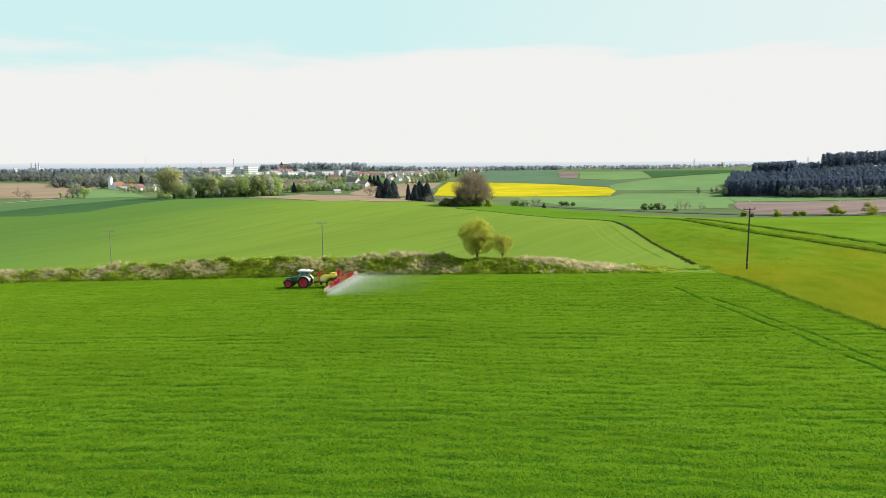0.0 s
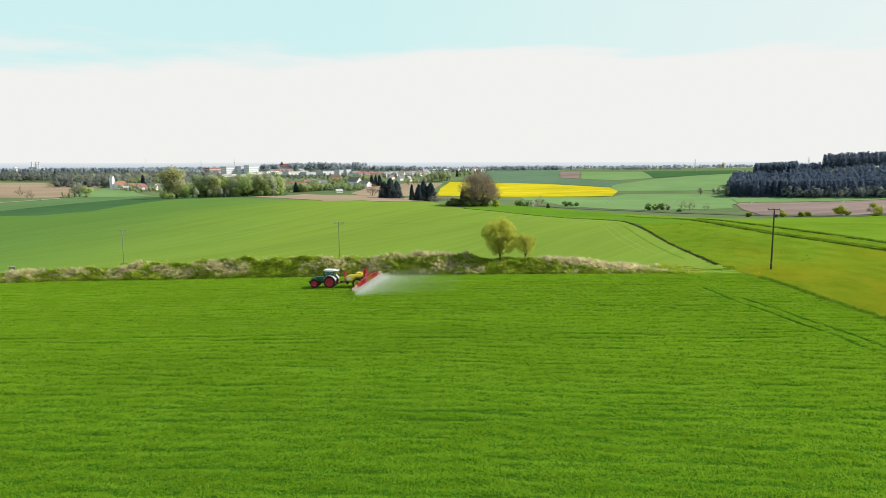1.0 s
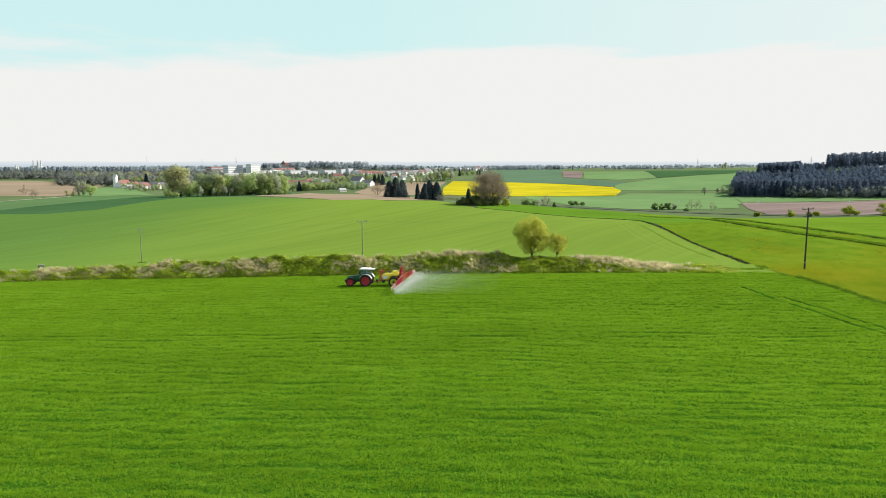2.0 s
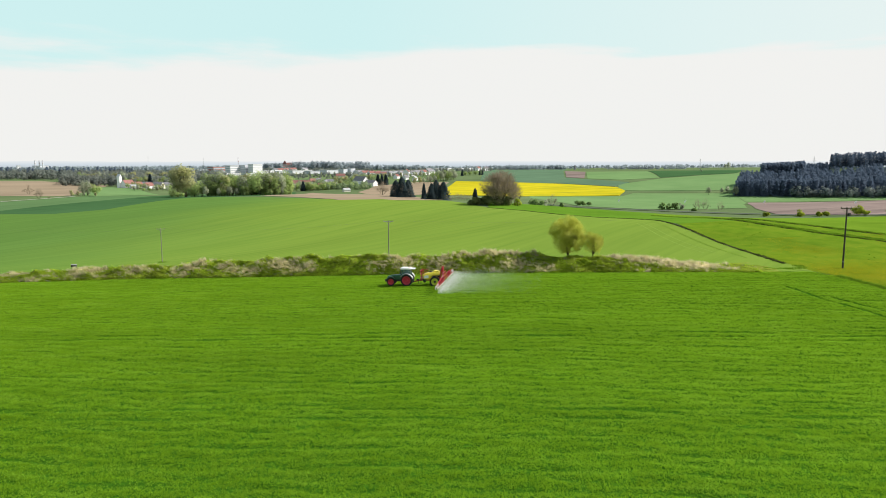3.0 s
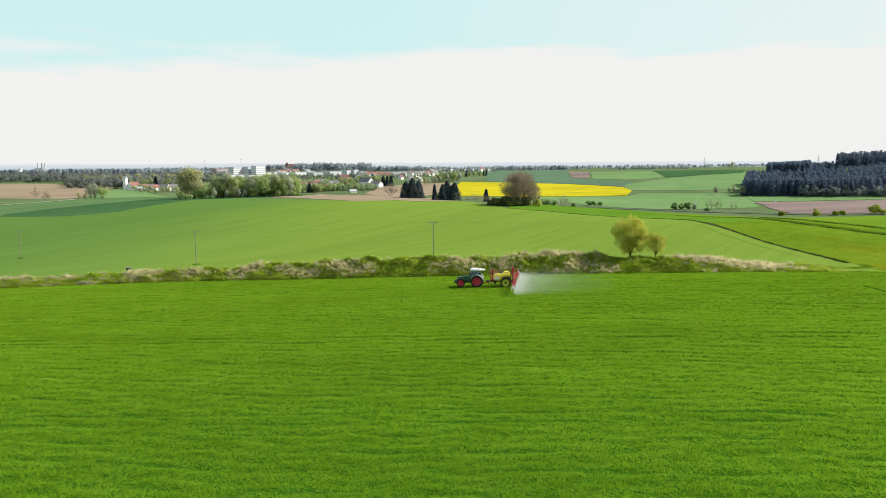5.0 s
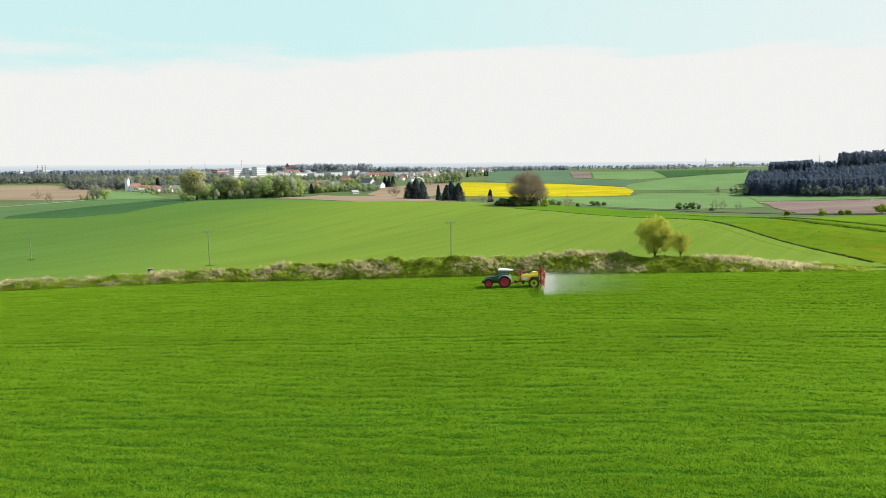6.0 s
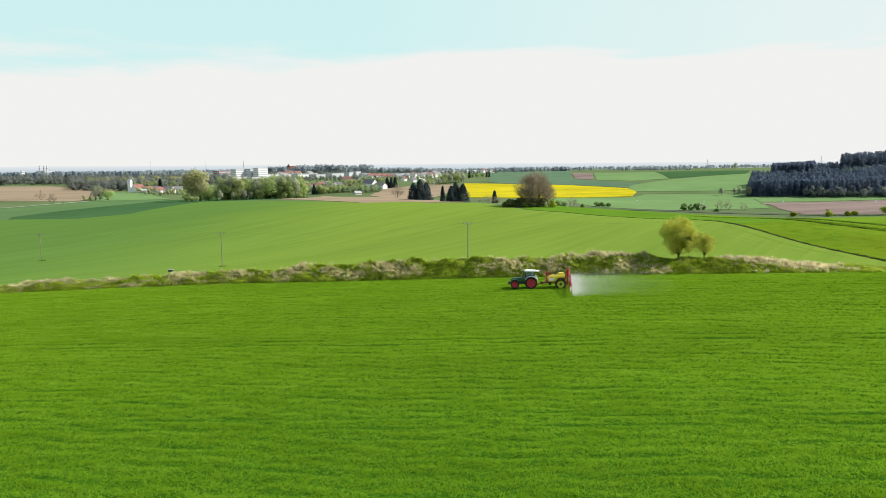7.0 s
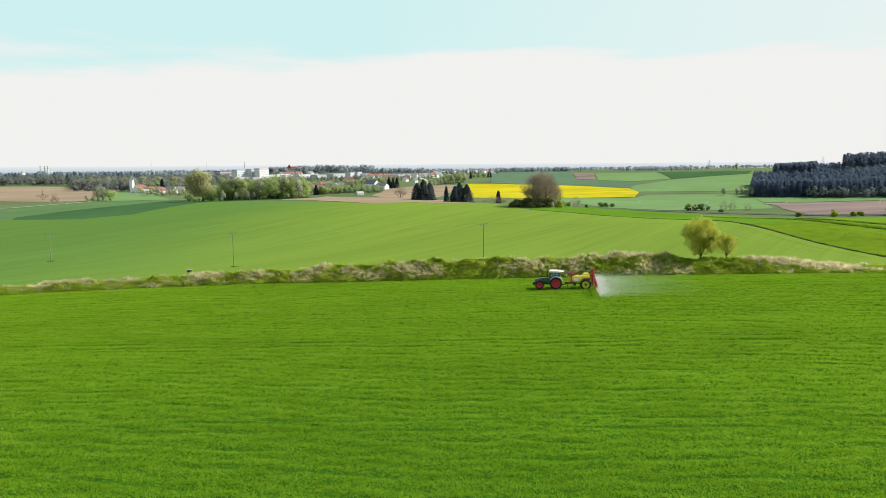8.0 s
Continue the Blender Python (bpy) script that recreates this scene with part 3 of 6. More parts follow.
def canopy(x, y):
    """Waves and hollows in the top of the crop along the drilled rows."""
    u = y + 0.1 * x
    a = np.sin(4.4 * u + 1.5 * np.sin(0.13 * x) + 1.3 * np.sin(0.8 * x + 1.3 * np.sin(0.5 * y)))
    b = np.sin(2.1 * x + 2.0 * np.sin(0.7 * y) + 3.0 * np.sin(0.31 * y))
    c = np.sin(1.9 * u + 2.0 * np.sin(0.21 * x + 1.0)) * np.sin(0.9 * x + 2.0 * np.sin(0.4 * y))
    return (0.060 * a * (0.6 + 0.4 * b) + 0.042 * c) * np.interp(y, (48, 85), (0.95, 0.40))


def build_wheat_field():
    us = np.concatenate([np.linspace(-520, -150, 12), np.linspace(-140, 0, 201)[:-1]])
    cols = np.concatenate([us, np.linspace(0, 1, 71)])           # left of 0: metres; right part: share up to the edge
    left = np.arange(len(cols)) < len(us)
    rows = np.concatenate([np.linspace(-360, 20, 14), np.linspace(24, 1, 1), np.linspace(26, 100, 380)])
    rows = np.unique(rows)
    fars = np.linspace(0, 1, 26)[1:]
    X, Y = [], []
    for y in rows:
        X.append(np.where(left, cols, cols * right_edge(y)))
        Y.append(np.full(len(cols), y))
    for s in fars:
        x = np.where(left, cols, cols * right_edge(100 + 9 * s))
        yf = np.minimum(crest(x) - 4.2, 109.0 + np.maximum(0, 36 - x) * 0.2)
        X.append(x)
        Y.append(100 + (yf - 100) * s)
    X, Y = np.array(X), np.array(Y)
    Z = land(X, Y) + 0.02 + 0.12 * groove(X, Y) + canopy(X, Y)
    Z[-1] -= 0.3
    n, m = X.shape
    v = np.stack([X, Y, Z], -1).reshape(-1, 3)
    f = [(i * m + j, i * m + j + 1, (i + 1) * m + j + 1, (i + 1) * m + j) for i in range(n - 1) for j in range(m - 1)]
    me = mesh_from("wheat_field", v, f, M_WHEAT_SHADED, smooth=True)
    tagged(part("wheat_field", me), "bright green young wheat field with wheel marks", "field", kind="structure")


build_wheat_field()

FIELD2 = [(-400, 575), (-320, 527), (-289, 546), (-310, 790), (-188, 654), (-112, 584), (-43, 394), (-15, 400), (7, 345), (24, 327),
          (43, 288), (52, 250), (55, 222), (51.7, 184), (47.2, 146), (43.5, 114.5), (42.8, 104.0), (36, 103.8), (20, 107.5), (-40, 119.5), (-84, 123), (-250, 120), (-520, 130), (-760, 420), (-600, 560)]
drape("barley_field", FIELD2, M_FIELD2, 0.12, 9.0, "light green young barley field sloping down to the valley")
drape("dandelion_meadow", [(42.3, 109.2), (44.2, 99.6), (44.7, 93.3), (45.3, 85.0), (46.0, 78.7), (47.2, 70.5), (62.3, -30), (110.3, -360), (200, -300), (88, 60), (86.5, 130), (85.6, 171), (82.4, 199), (83, 215), (55.6, 205),
                             (52.4, 184), (47.9, 146), (43.6, 114.5)],
      M_OLIVE, 0.10, 9.0, "olive green meadow speckled with yellow dandelions")
drape("clover_field", [(7.5, 346), (24.6, 328), (43.6, 289), (52.9, 251), (55.9, 222), (55.7, 205.4), (83.1, 215.4), (86, 251), (78, 300), (90, 340), (110, 370), (60, 430), (10, 410)], M_CLOVER, 0.10, 9.0, "green clover field falling away to the valley")
drape("hay_meadow", [(88, 60), (200, -300), (700, -200), (600, 420), (300, 400), (188, 440), (130, 380), (90, 340), (78.2, 300), (86.2, 251), (83.2, 215.4), (82.5, 199), (85.7, 171), (86.6, 130)], M_LIME, 0.10, 14.0, "bright green hay meadow")
drape("mid_green_field", [(-404, 574), (-428, 618), (-352, 860), (-420, 950), (-506, 990), (-538, 886), (-556, 812), (-760, 640), (-760, 415), (-600, 552)], M_MIDGREEN, 0.05, 18, "mid-green cereal field")
drape("winter_crop_field", [(-404, 572), (-320, 524), (-287, 542), (-306, 780), (-171, 700), (-251, 1075), (-420, 951), (-351, 860), (-428, 617)], M_DARKGREEN, 0.06, 18, "dark green winter crop field")
drape("village_meadow", [(-525, 948), (-425, 975), (-552, 1166), (-620, 1161)], M_LIGHTGREEN, 0.3, 30, "light green meadow below the village church")
drape("ploughed_field", [(-655, 957), (-545, 951), (-640, 1267), (-935, 1553), (-1300, 1600), (-1200, 1250)], M_SOIL, 0.25, 50, "pale brown ploughed field")
drape("stubble_field", [(-210, 714), (-112, 586), (-44, 396), (-16, 410), (-19, 652), (-218, 1040)], M_SOIL, 0.25, 30, "pale brown bare field strip")
drape("harrowed_field", [(-152, 1071), (-69, 720), (-5, 1381), (-76, 1420), (-147, 1301)], M_SOIL, 0.25, 40, "brown harrowed field by the village")
drape("valley_pasture", [(110, 640), (95, 830), (107, 990), (250, 1010), (280, 1060), (425, 1030), (378, 882), (298, 716), (240, 570), (160, 590)], M_LIGHTGREEN, 0.2, 24, "light green pasture on the valley floor")
drape("rape_field", [(-16, 930), (248, 1020), (278, 1100), (281, 1165), (201, 1250), (9, 1405), (-10, 1200)], M_RAPE, 0.9, 40, "bright yellow flowering rape field")
drape("blue_green_field", [(60, 1420), (132, 1300), (201, 1262), (281, 1180), (327, 1255), (267, 1356), (238, 1432), (315, 1894), (520, 2900), (180, 2900), (110, 2138)], M_BLUEGREEN, 0.5, 60, "blue-green cereal field on the far slope")
drape("ridge_pasture", [(345, 1728), (468, 1622), (406, 1332), (327, 1313), (274, 1372)], M_LIGHTGREEN, 0.5, 50, "light green pasture on the far ridge")
drape("ridge_crop", [(478, 1646), (640, 1500), (606, 1430), (578, 1380), (500, 1368), (410, 1335)], M_DARKGREEN, 0.5, 50, "dark green crop on the far ridge")
drape("red_soil_field", [(320, 1894), (345, 1735), (270, 1385), (243, 1440)], M_MAUVE, 0.6, 60, "reddish bare field on the far ridge")
drape("slope_field", [(296, 1217), (402, 1310), (499, 1352), (578, 1368), (520, 1200), (443, 1072), (271, 1110)], M_LIGHTGREEN, 0.5, 50, "light green field rising beside the wood")
ribbon("hedge_bank", [(263, 1067), (345, 1061), (422, 1036)], 1.8, M_WEED, 0.5, "dark grassy bank between valley fields", "bank")
ribbon("rape_track", [(107, 999), (174, 1000), (245, 1017)], 1.8, M_WEED, 0.5, "dark grassy track below the rape field", "track")
drape("plough_land", [(300, 712), (380, 880), (535, 856), (760, 840), (700, 430), (264, 436), (225, 488), (242, 559)], M_MAUVE, 0.3, 30, "mauve-brown ploughed land with curved furrows")
drape("wood_meadow", [(385, 897), (410, 985), (568, 906), (900, 900), (780, 850), (540, 862)], M_LIGHTGREEN, 0.3, 40, "light green strip below the wood")
ribbon("field_track", [(-760, 640), (-640, 740), (-556, 812), (-536, 884), (-525, 934)], 4.0, M_TRACK, 0.9, "pale gravel field track", "track")
ribbon("road", [(80, 641), (108, 611), (158, 573), (201, 516), (236, 453), (300, 380)], 5.5, M_ASPHALT, 0.7, "dark asphalt country road in the valley", "road")

# ---- plants: helpers ----
def wave(x, y, k, seed):
    """Smooth patchiness between about -1 and 1; k: size of the patches in metres."""
    r = np.random.default_rng(seed)
    s = 0
    for _ in range(5):
        a, ph = r.uniform(0, 6.283), r.uniform(0, 6.283)
        q = r.uniform(0.6, 1.7) / k * 6.283
        s = s + np.sin((x * math.cos(a) + y * math.sin(a)) * q + ph)
    return s / 2.6


def blades(p, count, tall, wide, spread, lean, r):
    """count blades, one triangle each, round every place of p (n, 3)."""
    n = len(p) * count
    base = np.repeat(p, count, 0) + np.c_[r.normal(0, spread, (n, 2)), np.zeros(n)]
    a = r.uniform(0, 6.283, n)
    w = wide * r.uniform(0.6, 1.4, n)
    side = np.c_[np.cos(a) * w / 2, np.sin(a) * w / 2, np.zeros(n)]
    b = r.uniform(0, 6.283, n)
    out = lean * np.abs(r.normal(0, 1, n))
    h = np.repeat(tall, count) if np.ndim(tall) else np.full(n, tall)
    tip = base + np.c_[np.cos(b) * out, np.sin(b) * out, h * r.uniform(0.6, 1.2, n)]
    return np.stack([base - side, base + side, tip], 1)


def unit_rows(a):
    return a / np.maximum(np.linalg.norm(a, axis=1, keepdims=True), 1e-6)


def leaves(p, size, r, flat=0.0, outward=None, loose=0.8):
    """One turned triangle at every place of p; size: a number or one each. outward: the way that the leaves face, loosely."""
    n = len(p)
    if outward is None:
        u = unit_rows(r.normal(0, 1, (n, 3)))
        v = unit_rows(np.cross(u, r.normal(0, 1, (n, 3))))
    else:
        face = unit_rows(outward + loose * r.normal(0, 0.6, (n, 3)))
        u = unit_rows(np.cross(face, r.normal(0, 1, (n, 3))))
        v = np.cross(face, u)
    u[:, 2] *= 1 - flat
    v[:, 2] *= 1 - flat
    s = (size * r.uniform(0.6, 1.4, n))[:, None]
    return np.stack([p - u * s * 0.6, p + u * s * 0.6, p + v * s], 1)


def stuff(name, tris, material, label, category, outward=None):
    return tagged(part(name, tri_mesh(name, tris, material, outward)), label, category, kind="stuff")


# ---- wheat plants ----
def build_wheat():
    r = np.random.default_rng(11)
    out = []
    for y0, y1, dens, tall, wide, lean in ((33, 46, 125, 0.135, 0.047, 0.11), (46, 60, 125, 0.135, 0.050, 0.12), (60, 80, 98, 0.13, 0.072, 0.16), (80, 122, 52, 0.11, 0.115, 0.27)):
        n = int((200 + 1.44 * (y1 - 60)) * (y1 - y0) * dens)
        y = np.maximum(32, r.uniform(y0, y1, n) + r.normal(0, 1.5, n))
        x = r.uniform(-50 - 0.70 * y1, 10 + 0.70 * y1, n)
        keep = (x > -46 - 0.68 * y) & (x < 8 + 0.68 * y) & (x < right_edge(y) - 0.25) & (y < np.minimum(crest(x) - 4.6, 108.3 + np.maximum(0, 36 - x) * 0.2))
        x, y = x[keep], y[keep]
        g = groove(x, y)
        row = 0.6 * wave(x * 0.25, y, 0.9, 3) + 0.85 * wave(x * 0.8, y, 0.5, 4) + 0.5 * wave(x * 0.5, y, 2.2, 6)
        keep = r.uniform(0, 1, len(x)) < np.clip(np.interp(y, (50, 85), (0.74, 0.92)) + np.interp(y, (50, 85), (0.25, 0.12)) * row + 2.2 * canopy(x, y), 0.2, 1) * (0.08 + 0.92 * g)
        x, y, g = x[keep], y[keep], g[keep]
        hh = tall * (0.85 + 0.27 * wave(x * 0.6, y, 0.6, 5)) * (0.25 + 0.75 * g)
        p = np.c_[x, y, land(x, y) + 0.02 + 0.12 * g + canopy(x, y)]
        out.append(blades(p, 2, hh, wide, 0.06, lean, r))
    stuff("wheat_plants", np.concatenate(out), M_WHEAT, "dense bright green young wheat plants in drilled rows", "wheat")


build_wheat()


# ---- the grass bank ----
def hummock(x, y):
    """Tussocks and hollows on the bank, flat at its two feet."""
    t = np.clip((y - crest(x) + 0.3) / 4.9, -1, 1)
    tall = np.interp(x, BANK_X, BANK_H)
    return (0.16 * wave(x, y, 3.4, 8) + 0.13 * wave(x, y, 1.5, 9)) * np.sqrt(1 - t * t) * np.clip(tall, 0.25, 1.4)


def turf(x, y):
    return bank(x, y) + 0.12 + hummock(x, y)


def turf_way(x, y):
    """The way that the bank's surface faces."""
    e = 0.25
    return unit_rows(np.c_[turf(x - e, y) - turf(x + e, y), turf(x, y - e) - turf(x, y + e), np.full(len(x), 2 * e)])


# patches of last year's grass: middle along the bank, reach, middle across it, reach across, strength
DRY = ((-108, 6, -0.8, 2.4, 1.4), (-101, 3, -1.0, 2.2, 1.2), (-93, 3.6, -1.0, 1.6, 1.3), (-87.8, 2.6, -4.6, 0.9, 1.6), (-79, 3.2, -1.5, 2.4, 2.1), (-69.8, 2.0, -2.9, 1.5, 1.4),
       (-60.8, 2.6, -3.2, 1.6, 1.9), (-58.4, 2.2, -0.6, 1.2, 1.5), (-53.1, 2.8, -3.0, 1.2, 1.5), (-48.8, 1.8, -4.2, 0.9, 1.6), (-44.7, 2.2, -1.9, 1.4, 1.5), (-41.2, 3.3, -3.5, 1.2, 2.0),
       (-34.0, 1.5, 0.4, 1.0, 1.5), (-30.5, 1.5, 0.4, 1.0, 1.5), (-25.8, 1.6, -3.2, 1.2, 1.3), (-21.8, 2.6, -2.2, 1.5, 1.9), (-15.5, 2.4, -2.8, 1.4, 1.6), (-11.5, 2.0, -1.2, 1.2, 1.2),
       (-8.5, 1.9, -0.6, 1.2, 1.6), (-3.8, 3.8, 0.0, 1.7, 2.2), (-2.4, 3.2, -3.5, 1.1, 1.9), (1.6, 2.0, -4.2, 0.8, 1.8), (12.6, 1.8, 0.0, 1.3, 1.7), (15.0, 2.6, -0.6, 1.5, 1.9),
       (18.6, 2.8, -1.2, 1.7, 1.9), (22, 3.2, -2.0, 2.2, 1.8), (26.5, 4.0, -1.6, 2.4, 1.6))


def build_bank():
    xs = np.linspace(-260, 38, 900)
    ts = np.linspace(-5.2, 8.0, 44)
    X = np.repeat(xs[:, None], len(ts), 1)
    Y = crest(X) + ts[None, :]
    Z = turf(X, Y)
    Z[:, 0] -= 0.5
    Z[:, -1] -= 0.6
    n, m = X.shape
    v = np.stack([X, Y, Z], -1).reshape(-1, 3)
    f = [(i * m + j, (i + 1) * m + j, (i + 1) * m + j + 1, i * m + j + 1) for i in range(n - 1) for j in range(m - 1)]
    tagged(part("grass_bank", mesh_from("grass_bank", v, f, M_BANKSOIL, smooth=True)), "overgrown earth bank between two fields", "bank", kind="structure")
    r = np.random.default_rng(21)
    n = 30000
    x = np.where(r.uniform(0, 1, n) < 0.93, r.uniform(-122, 35, n), r.uniform(-200, -122, n))
    t = r.uniform(-5.1, 4.6, n)
    y = crest(x) + t
    dry = np.full(n, -0.70) + 0.45 * wave(x * 0.55, y, 4.0, 31) + 0.5 * wave(x * 0.7, y, 1.3, 32)
    for cx, w, ct, wt, s in DRY:
        dry = dry + s * np.exp(-((x - cx) / w) ** 2 - ((t - ct) / wt) ** 2)
    dry = dry - 1.6 * np.exp(-((x + 33) / 4) ** 2 - ((t + 1.5) / 3) ** 2) - 1.8 * np.exp(-((x - 8.0) / 4.0) ** 2)
    isdry = dry > r.uniform(-0.50, 0.75, n)
    p = np.c_[x, y, turf(x, y) - 0.05]
    d, g = p[isdry], p[~isdry]
    d = d[::2]
    # old grass: tussocks combed over, downhill on the flank and along the bank on its top
    top = np.clip((d[:, 1] - crest(d[:, 0]) + 3.5) / 4.0, 0, 1)
    blow = 0.6 * wave(d[:, 0], d[:, 1], 5.0, 33)
    count = 26
    comb = np.c_[-0.35 - 0.35 * top + 0.5 * blow, -0.75 + 0.65 * top + 0.4 * blow, -0.10 + 0.16 * top] * r.uniform(0.5, 1.0, (len(d), 1))
    tufts = blades(d, count, r.uniform(0.30, 0.66, len(d)) * (1 + 0.3 * top) * np.interp(d[:, 0], (-95, -84), (0.8, 1.0)), 0.05, 0.17, 0.16, r)
    tufts[:, 2] += np.repeat(comb, count, 0) * r.uniform(0.5, 1.1, (len(tufts), 1)) * 0.75
    low = g[::6]                                          # straws lying among the herbs
    lying = blades(low, 7, r.uniform(0.2, 0.45, len(low)), 0.045, 0.2, 0.2, r)
    way = 2.5 * wave(low[:, 0], low[:, 1], 4.0, 34)
    lying[:, 2, :2] += np.repeat(np.c_[np.cos(way), np.sin(way)] * 0.55, 7, 0)
    stuff("dry_grass", np.concatenate([tufts, lying]), M_DRY, "pale straw-coloured dry grass tufts leaning on the bank", "grass")
    # nettles and herbs in cushions
    lobes, ways = [], []
    lift = 0.16 + 0.14 * wave(g[:, 0], g[:, 1], 1.1, 40)
    face = turf_way(g[:, 0], g[:, 1])
    for k in range(4):
        o = unit_rows(r.normal(0, 1, (len(g), 3)) + np.array((0, 0, 0.8)))
        q = g + o * np.c_[np.full(len(g), 0.30), np.full(len(g), 0.30), np.abs(lift) + 0.14]
        w = unit_rows(face + 0.5 * o + np.array((0.15, 0, 0.5)))
        lobes.append(leaves(q, 0.13, r, 0.0, w, 1.0))
        ways.append(w)
    grass = blades(g, 15, r.uniform(0.20, 0.48, len(g)), 0.055, 0.22, 0.14, r)
    grass[:, 2, :2] += np.repeat(np.c_[-0.22 + 0.3 * wave(g[:, 0], g[:, 1], 4, 41), -0.2 + 0.25 * wave(g[:, 0], g[:, 1], 4, 42)], 15, 0)
    lobes.append(grass)
    ways.append(unit_rows(np.repeat(face, 15, 0) + np.array((0.1, 0, 0.4)) + r.normal(0, 0.3, (len(grass), 3))))
    stuff("bank_herbs", np.concatenate(lobes), M_HERB, "lush green nettles and herbs covering the bank", "herbs", np.concatenate(ways))


build_bank()


# ---- field margins ----
def margin(name, line, width, dens, tall, wide, material, label, seed, cnt=5, lean=0.2, lift=0.1):
    r = np.random.default_rng(seed)
    pts = []
    for (ax, ay), (bx, by) in zip(line, line[1:]):
        ln = math.hypot(bx - ax, by - ay)
        n = int(ln * width * dens)
        s, o = r.uniform(0, 1, n), np.clip(r.normal(0, 0.3, n), -0.7, 0.7) * width
        px = ax + (bx - ax) * s - (by - ay) / ln * o
        py = ay + (by - ay) * s + (bx - ax) / ln * o
        keep = r.uniform(0, 1, n) < 0.62 + 0.5 * wave(px, py, 3.5, seed + 1)
        pts.append(np.c_[px, py][keep])
    q = np.concatenate(pts)
    p = np.c_[q, land(q[:, 0], q[:, 1]) + lift]
    stuff(name, blades(p, cnt, r.uniform(0.5, 1.0, len(p)) * tall, wide, 0.18, lean, r), material, label, "grass")


MARGIN_LINE = [(43.0, 114.6), (47.4, 146), (52.0, 184), (55.4, 222), (52.4, 250), (43.4, 288), (24.4, 327), (6.6, 345)]
ribbon("field_ditch", MARGIN_LINE, 0.55, M_DITCH, 0.2, "dark shallow ditch between barley and meadow", "ditch", 3.0)
margin("ditch_grass", MARGIN_LINE[:5], 0.8, 12, 0.34, 0.08, M_WEED, "dark rank grass along a field ditch", 51)
margin("ditch_grass", MARGIN_LINE[4:], 1.0, 6, 0.36, 0.12, M_WEED, "dark rank grass along the far field edge", 52)
margin("corner_grass", [(28.0, 110.6), (36.0, 109.3), (42.4, 108.2), (44.0, 112.0)], 1.3, 30, 0.30, 0.07, M_TALL, "low rank grass where bank, wheat and meadow meet", 56, lean=0.25)
margin("edge_grass", [(43.9, 100.6)] + RIGHT_EDGE[1:7], 0.6, 60, 0.46, 0.09, M_TALL, "line of tall grass along the wheat edge", 53)
margin("meadow_tall_grass", [(83.4, 118), (81.4, 136), (79.9, 152), (77.9, 169), (77.0, 194), (80, 240), (78, 300)], 2.6, 20, 0.36, 0.12, M_TALL, "strip of tall rank grass across the meadow", 54, lean=0.42)
margin("meadow_tall_grass", [(89.6, 118), (89.0, 135), (88.9, 143), (88.0, 158), (86.2, 175.5), (84.6, 198), (87, 240)], 1.5, 16, 0.32, 0.12, M_TALL, "second strip of tall rank grass across the meadow", 55, lean=0.42)
for line in ([(45.2, 212), (41.0, 178), (38.6, 150), (37.6, 136)], [(47.3, 213), (43.2, 178), (40.8, 150), (39.8, 136)]):
    ribbon("barley_tramline", line, 0.17, M_PALEMARK, 0.14, "pale wheel mark through the barley", "track", 3.0)
# Dark blades added as the shaded side of the edge grass.
margin("edge_shade_grass", [(x - 0.45, y) for x, y in [(43.9, 100.6)] + RIGHT_EDGE[1:7]], 0.25, 30, 0.2, 0.07, M_WEED, "dark grass standing for shade at the wheat's edge", 62)
# The two tall strips get their shadow side as dark blades too.
margin("strip_shade_grass", [(82.0, 118), (80.0, 136), (78.5, 152), (76.5, 169), (75.6, 194), (78.6, 240)], 0.8, 22, 0.26, 0.12, M_WEED, "dark grass standing for shade below the tall strip", 63, lean=0.3)
margin("strip_shade_grass", [(88.4, 118), (87.8, 135), (87.7, 143), (86.8, 158), (85.0, 175.5), (83.4, 198), (85.8, 240)], 0.7, 20, 0.24, 0.12, M_WEED, "dark grass standing for shade below the second tall strip", 64, lean=0.3)
ribbon("barley_tramline", [(52, 219), (47.2, 179), (44, 150), (41, 124)], 0.14, M_TALL, 0.17, "dark wheel mark through the barley", "track", 3.0)
ribbon("field_headland", [(17.0, 327), (30.5, 309), (42.0, 285), (52.0, 258), (54.5, 238)], 0.5, M_PALEMARK, 0.14, "pale worn headland strip along the barley edge", "track", 3.0)


def meadow_tufts():
    r = np.random.default_rng(58)
    n = 200
    x, y = r.uniform(52, 84, n), r.uniform(112, 205, n)
    keep = (wave(x, y, 14, 59) > 0.15) & (x > np.interp(y, (112, 146, 184, 222), (46, 50, 55, 58)))
    p = np.c_[x, y, land(x, y) + 0.08][keep]
    stuff("meadow_tufts", blades(p, 14, r.uniform(0.10, 0.22, len(p)), 0.09, 0.14, 0.10, r), M_TALL, "small dark grass tufts and molehills in the meadow", "grass")


meadow_tufts()


def dandelions():
    r = np.random.default_rng(57)
    n = 330000
    x, y = r.uniform(42, 88, n), 45 + 115 * r.uniform(0, 1, n) ** 0.8
    keep = (x > right_edge(np.minimum(y, 109)) + 0.6) & (x > np.interp(y, (109, 146, 184), (44, 49, 53)))
    keep &= r.uniform(0, 1, n) < np.clip(0.55 + 0.5 * wave(x, y * 0.6, 16, 58) - (y - 80) / 130, 0.02, 1)
    x, y = x[keep], y[keep]
    stuff("dandelion_flowers", leaves(np.c_[x, y, land(x, y) + 0.17], 0.06, r, 0.6), M_DANDELION, "yellow dandelion flowers thickly strewn in the meadow", "flowers")


dandelions()


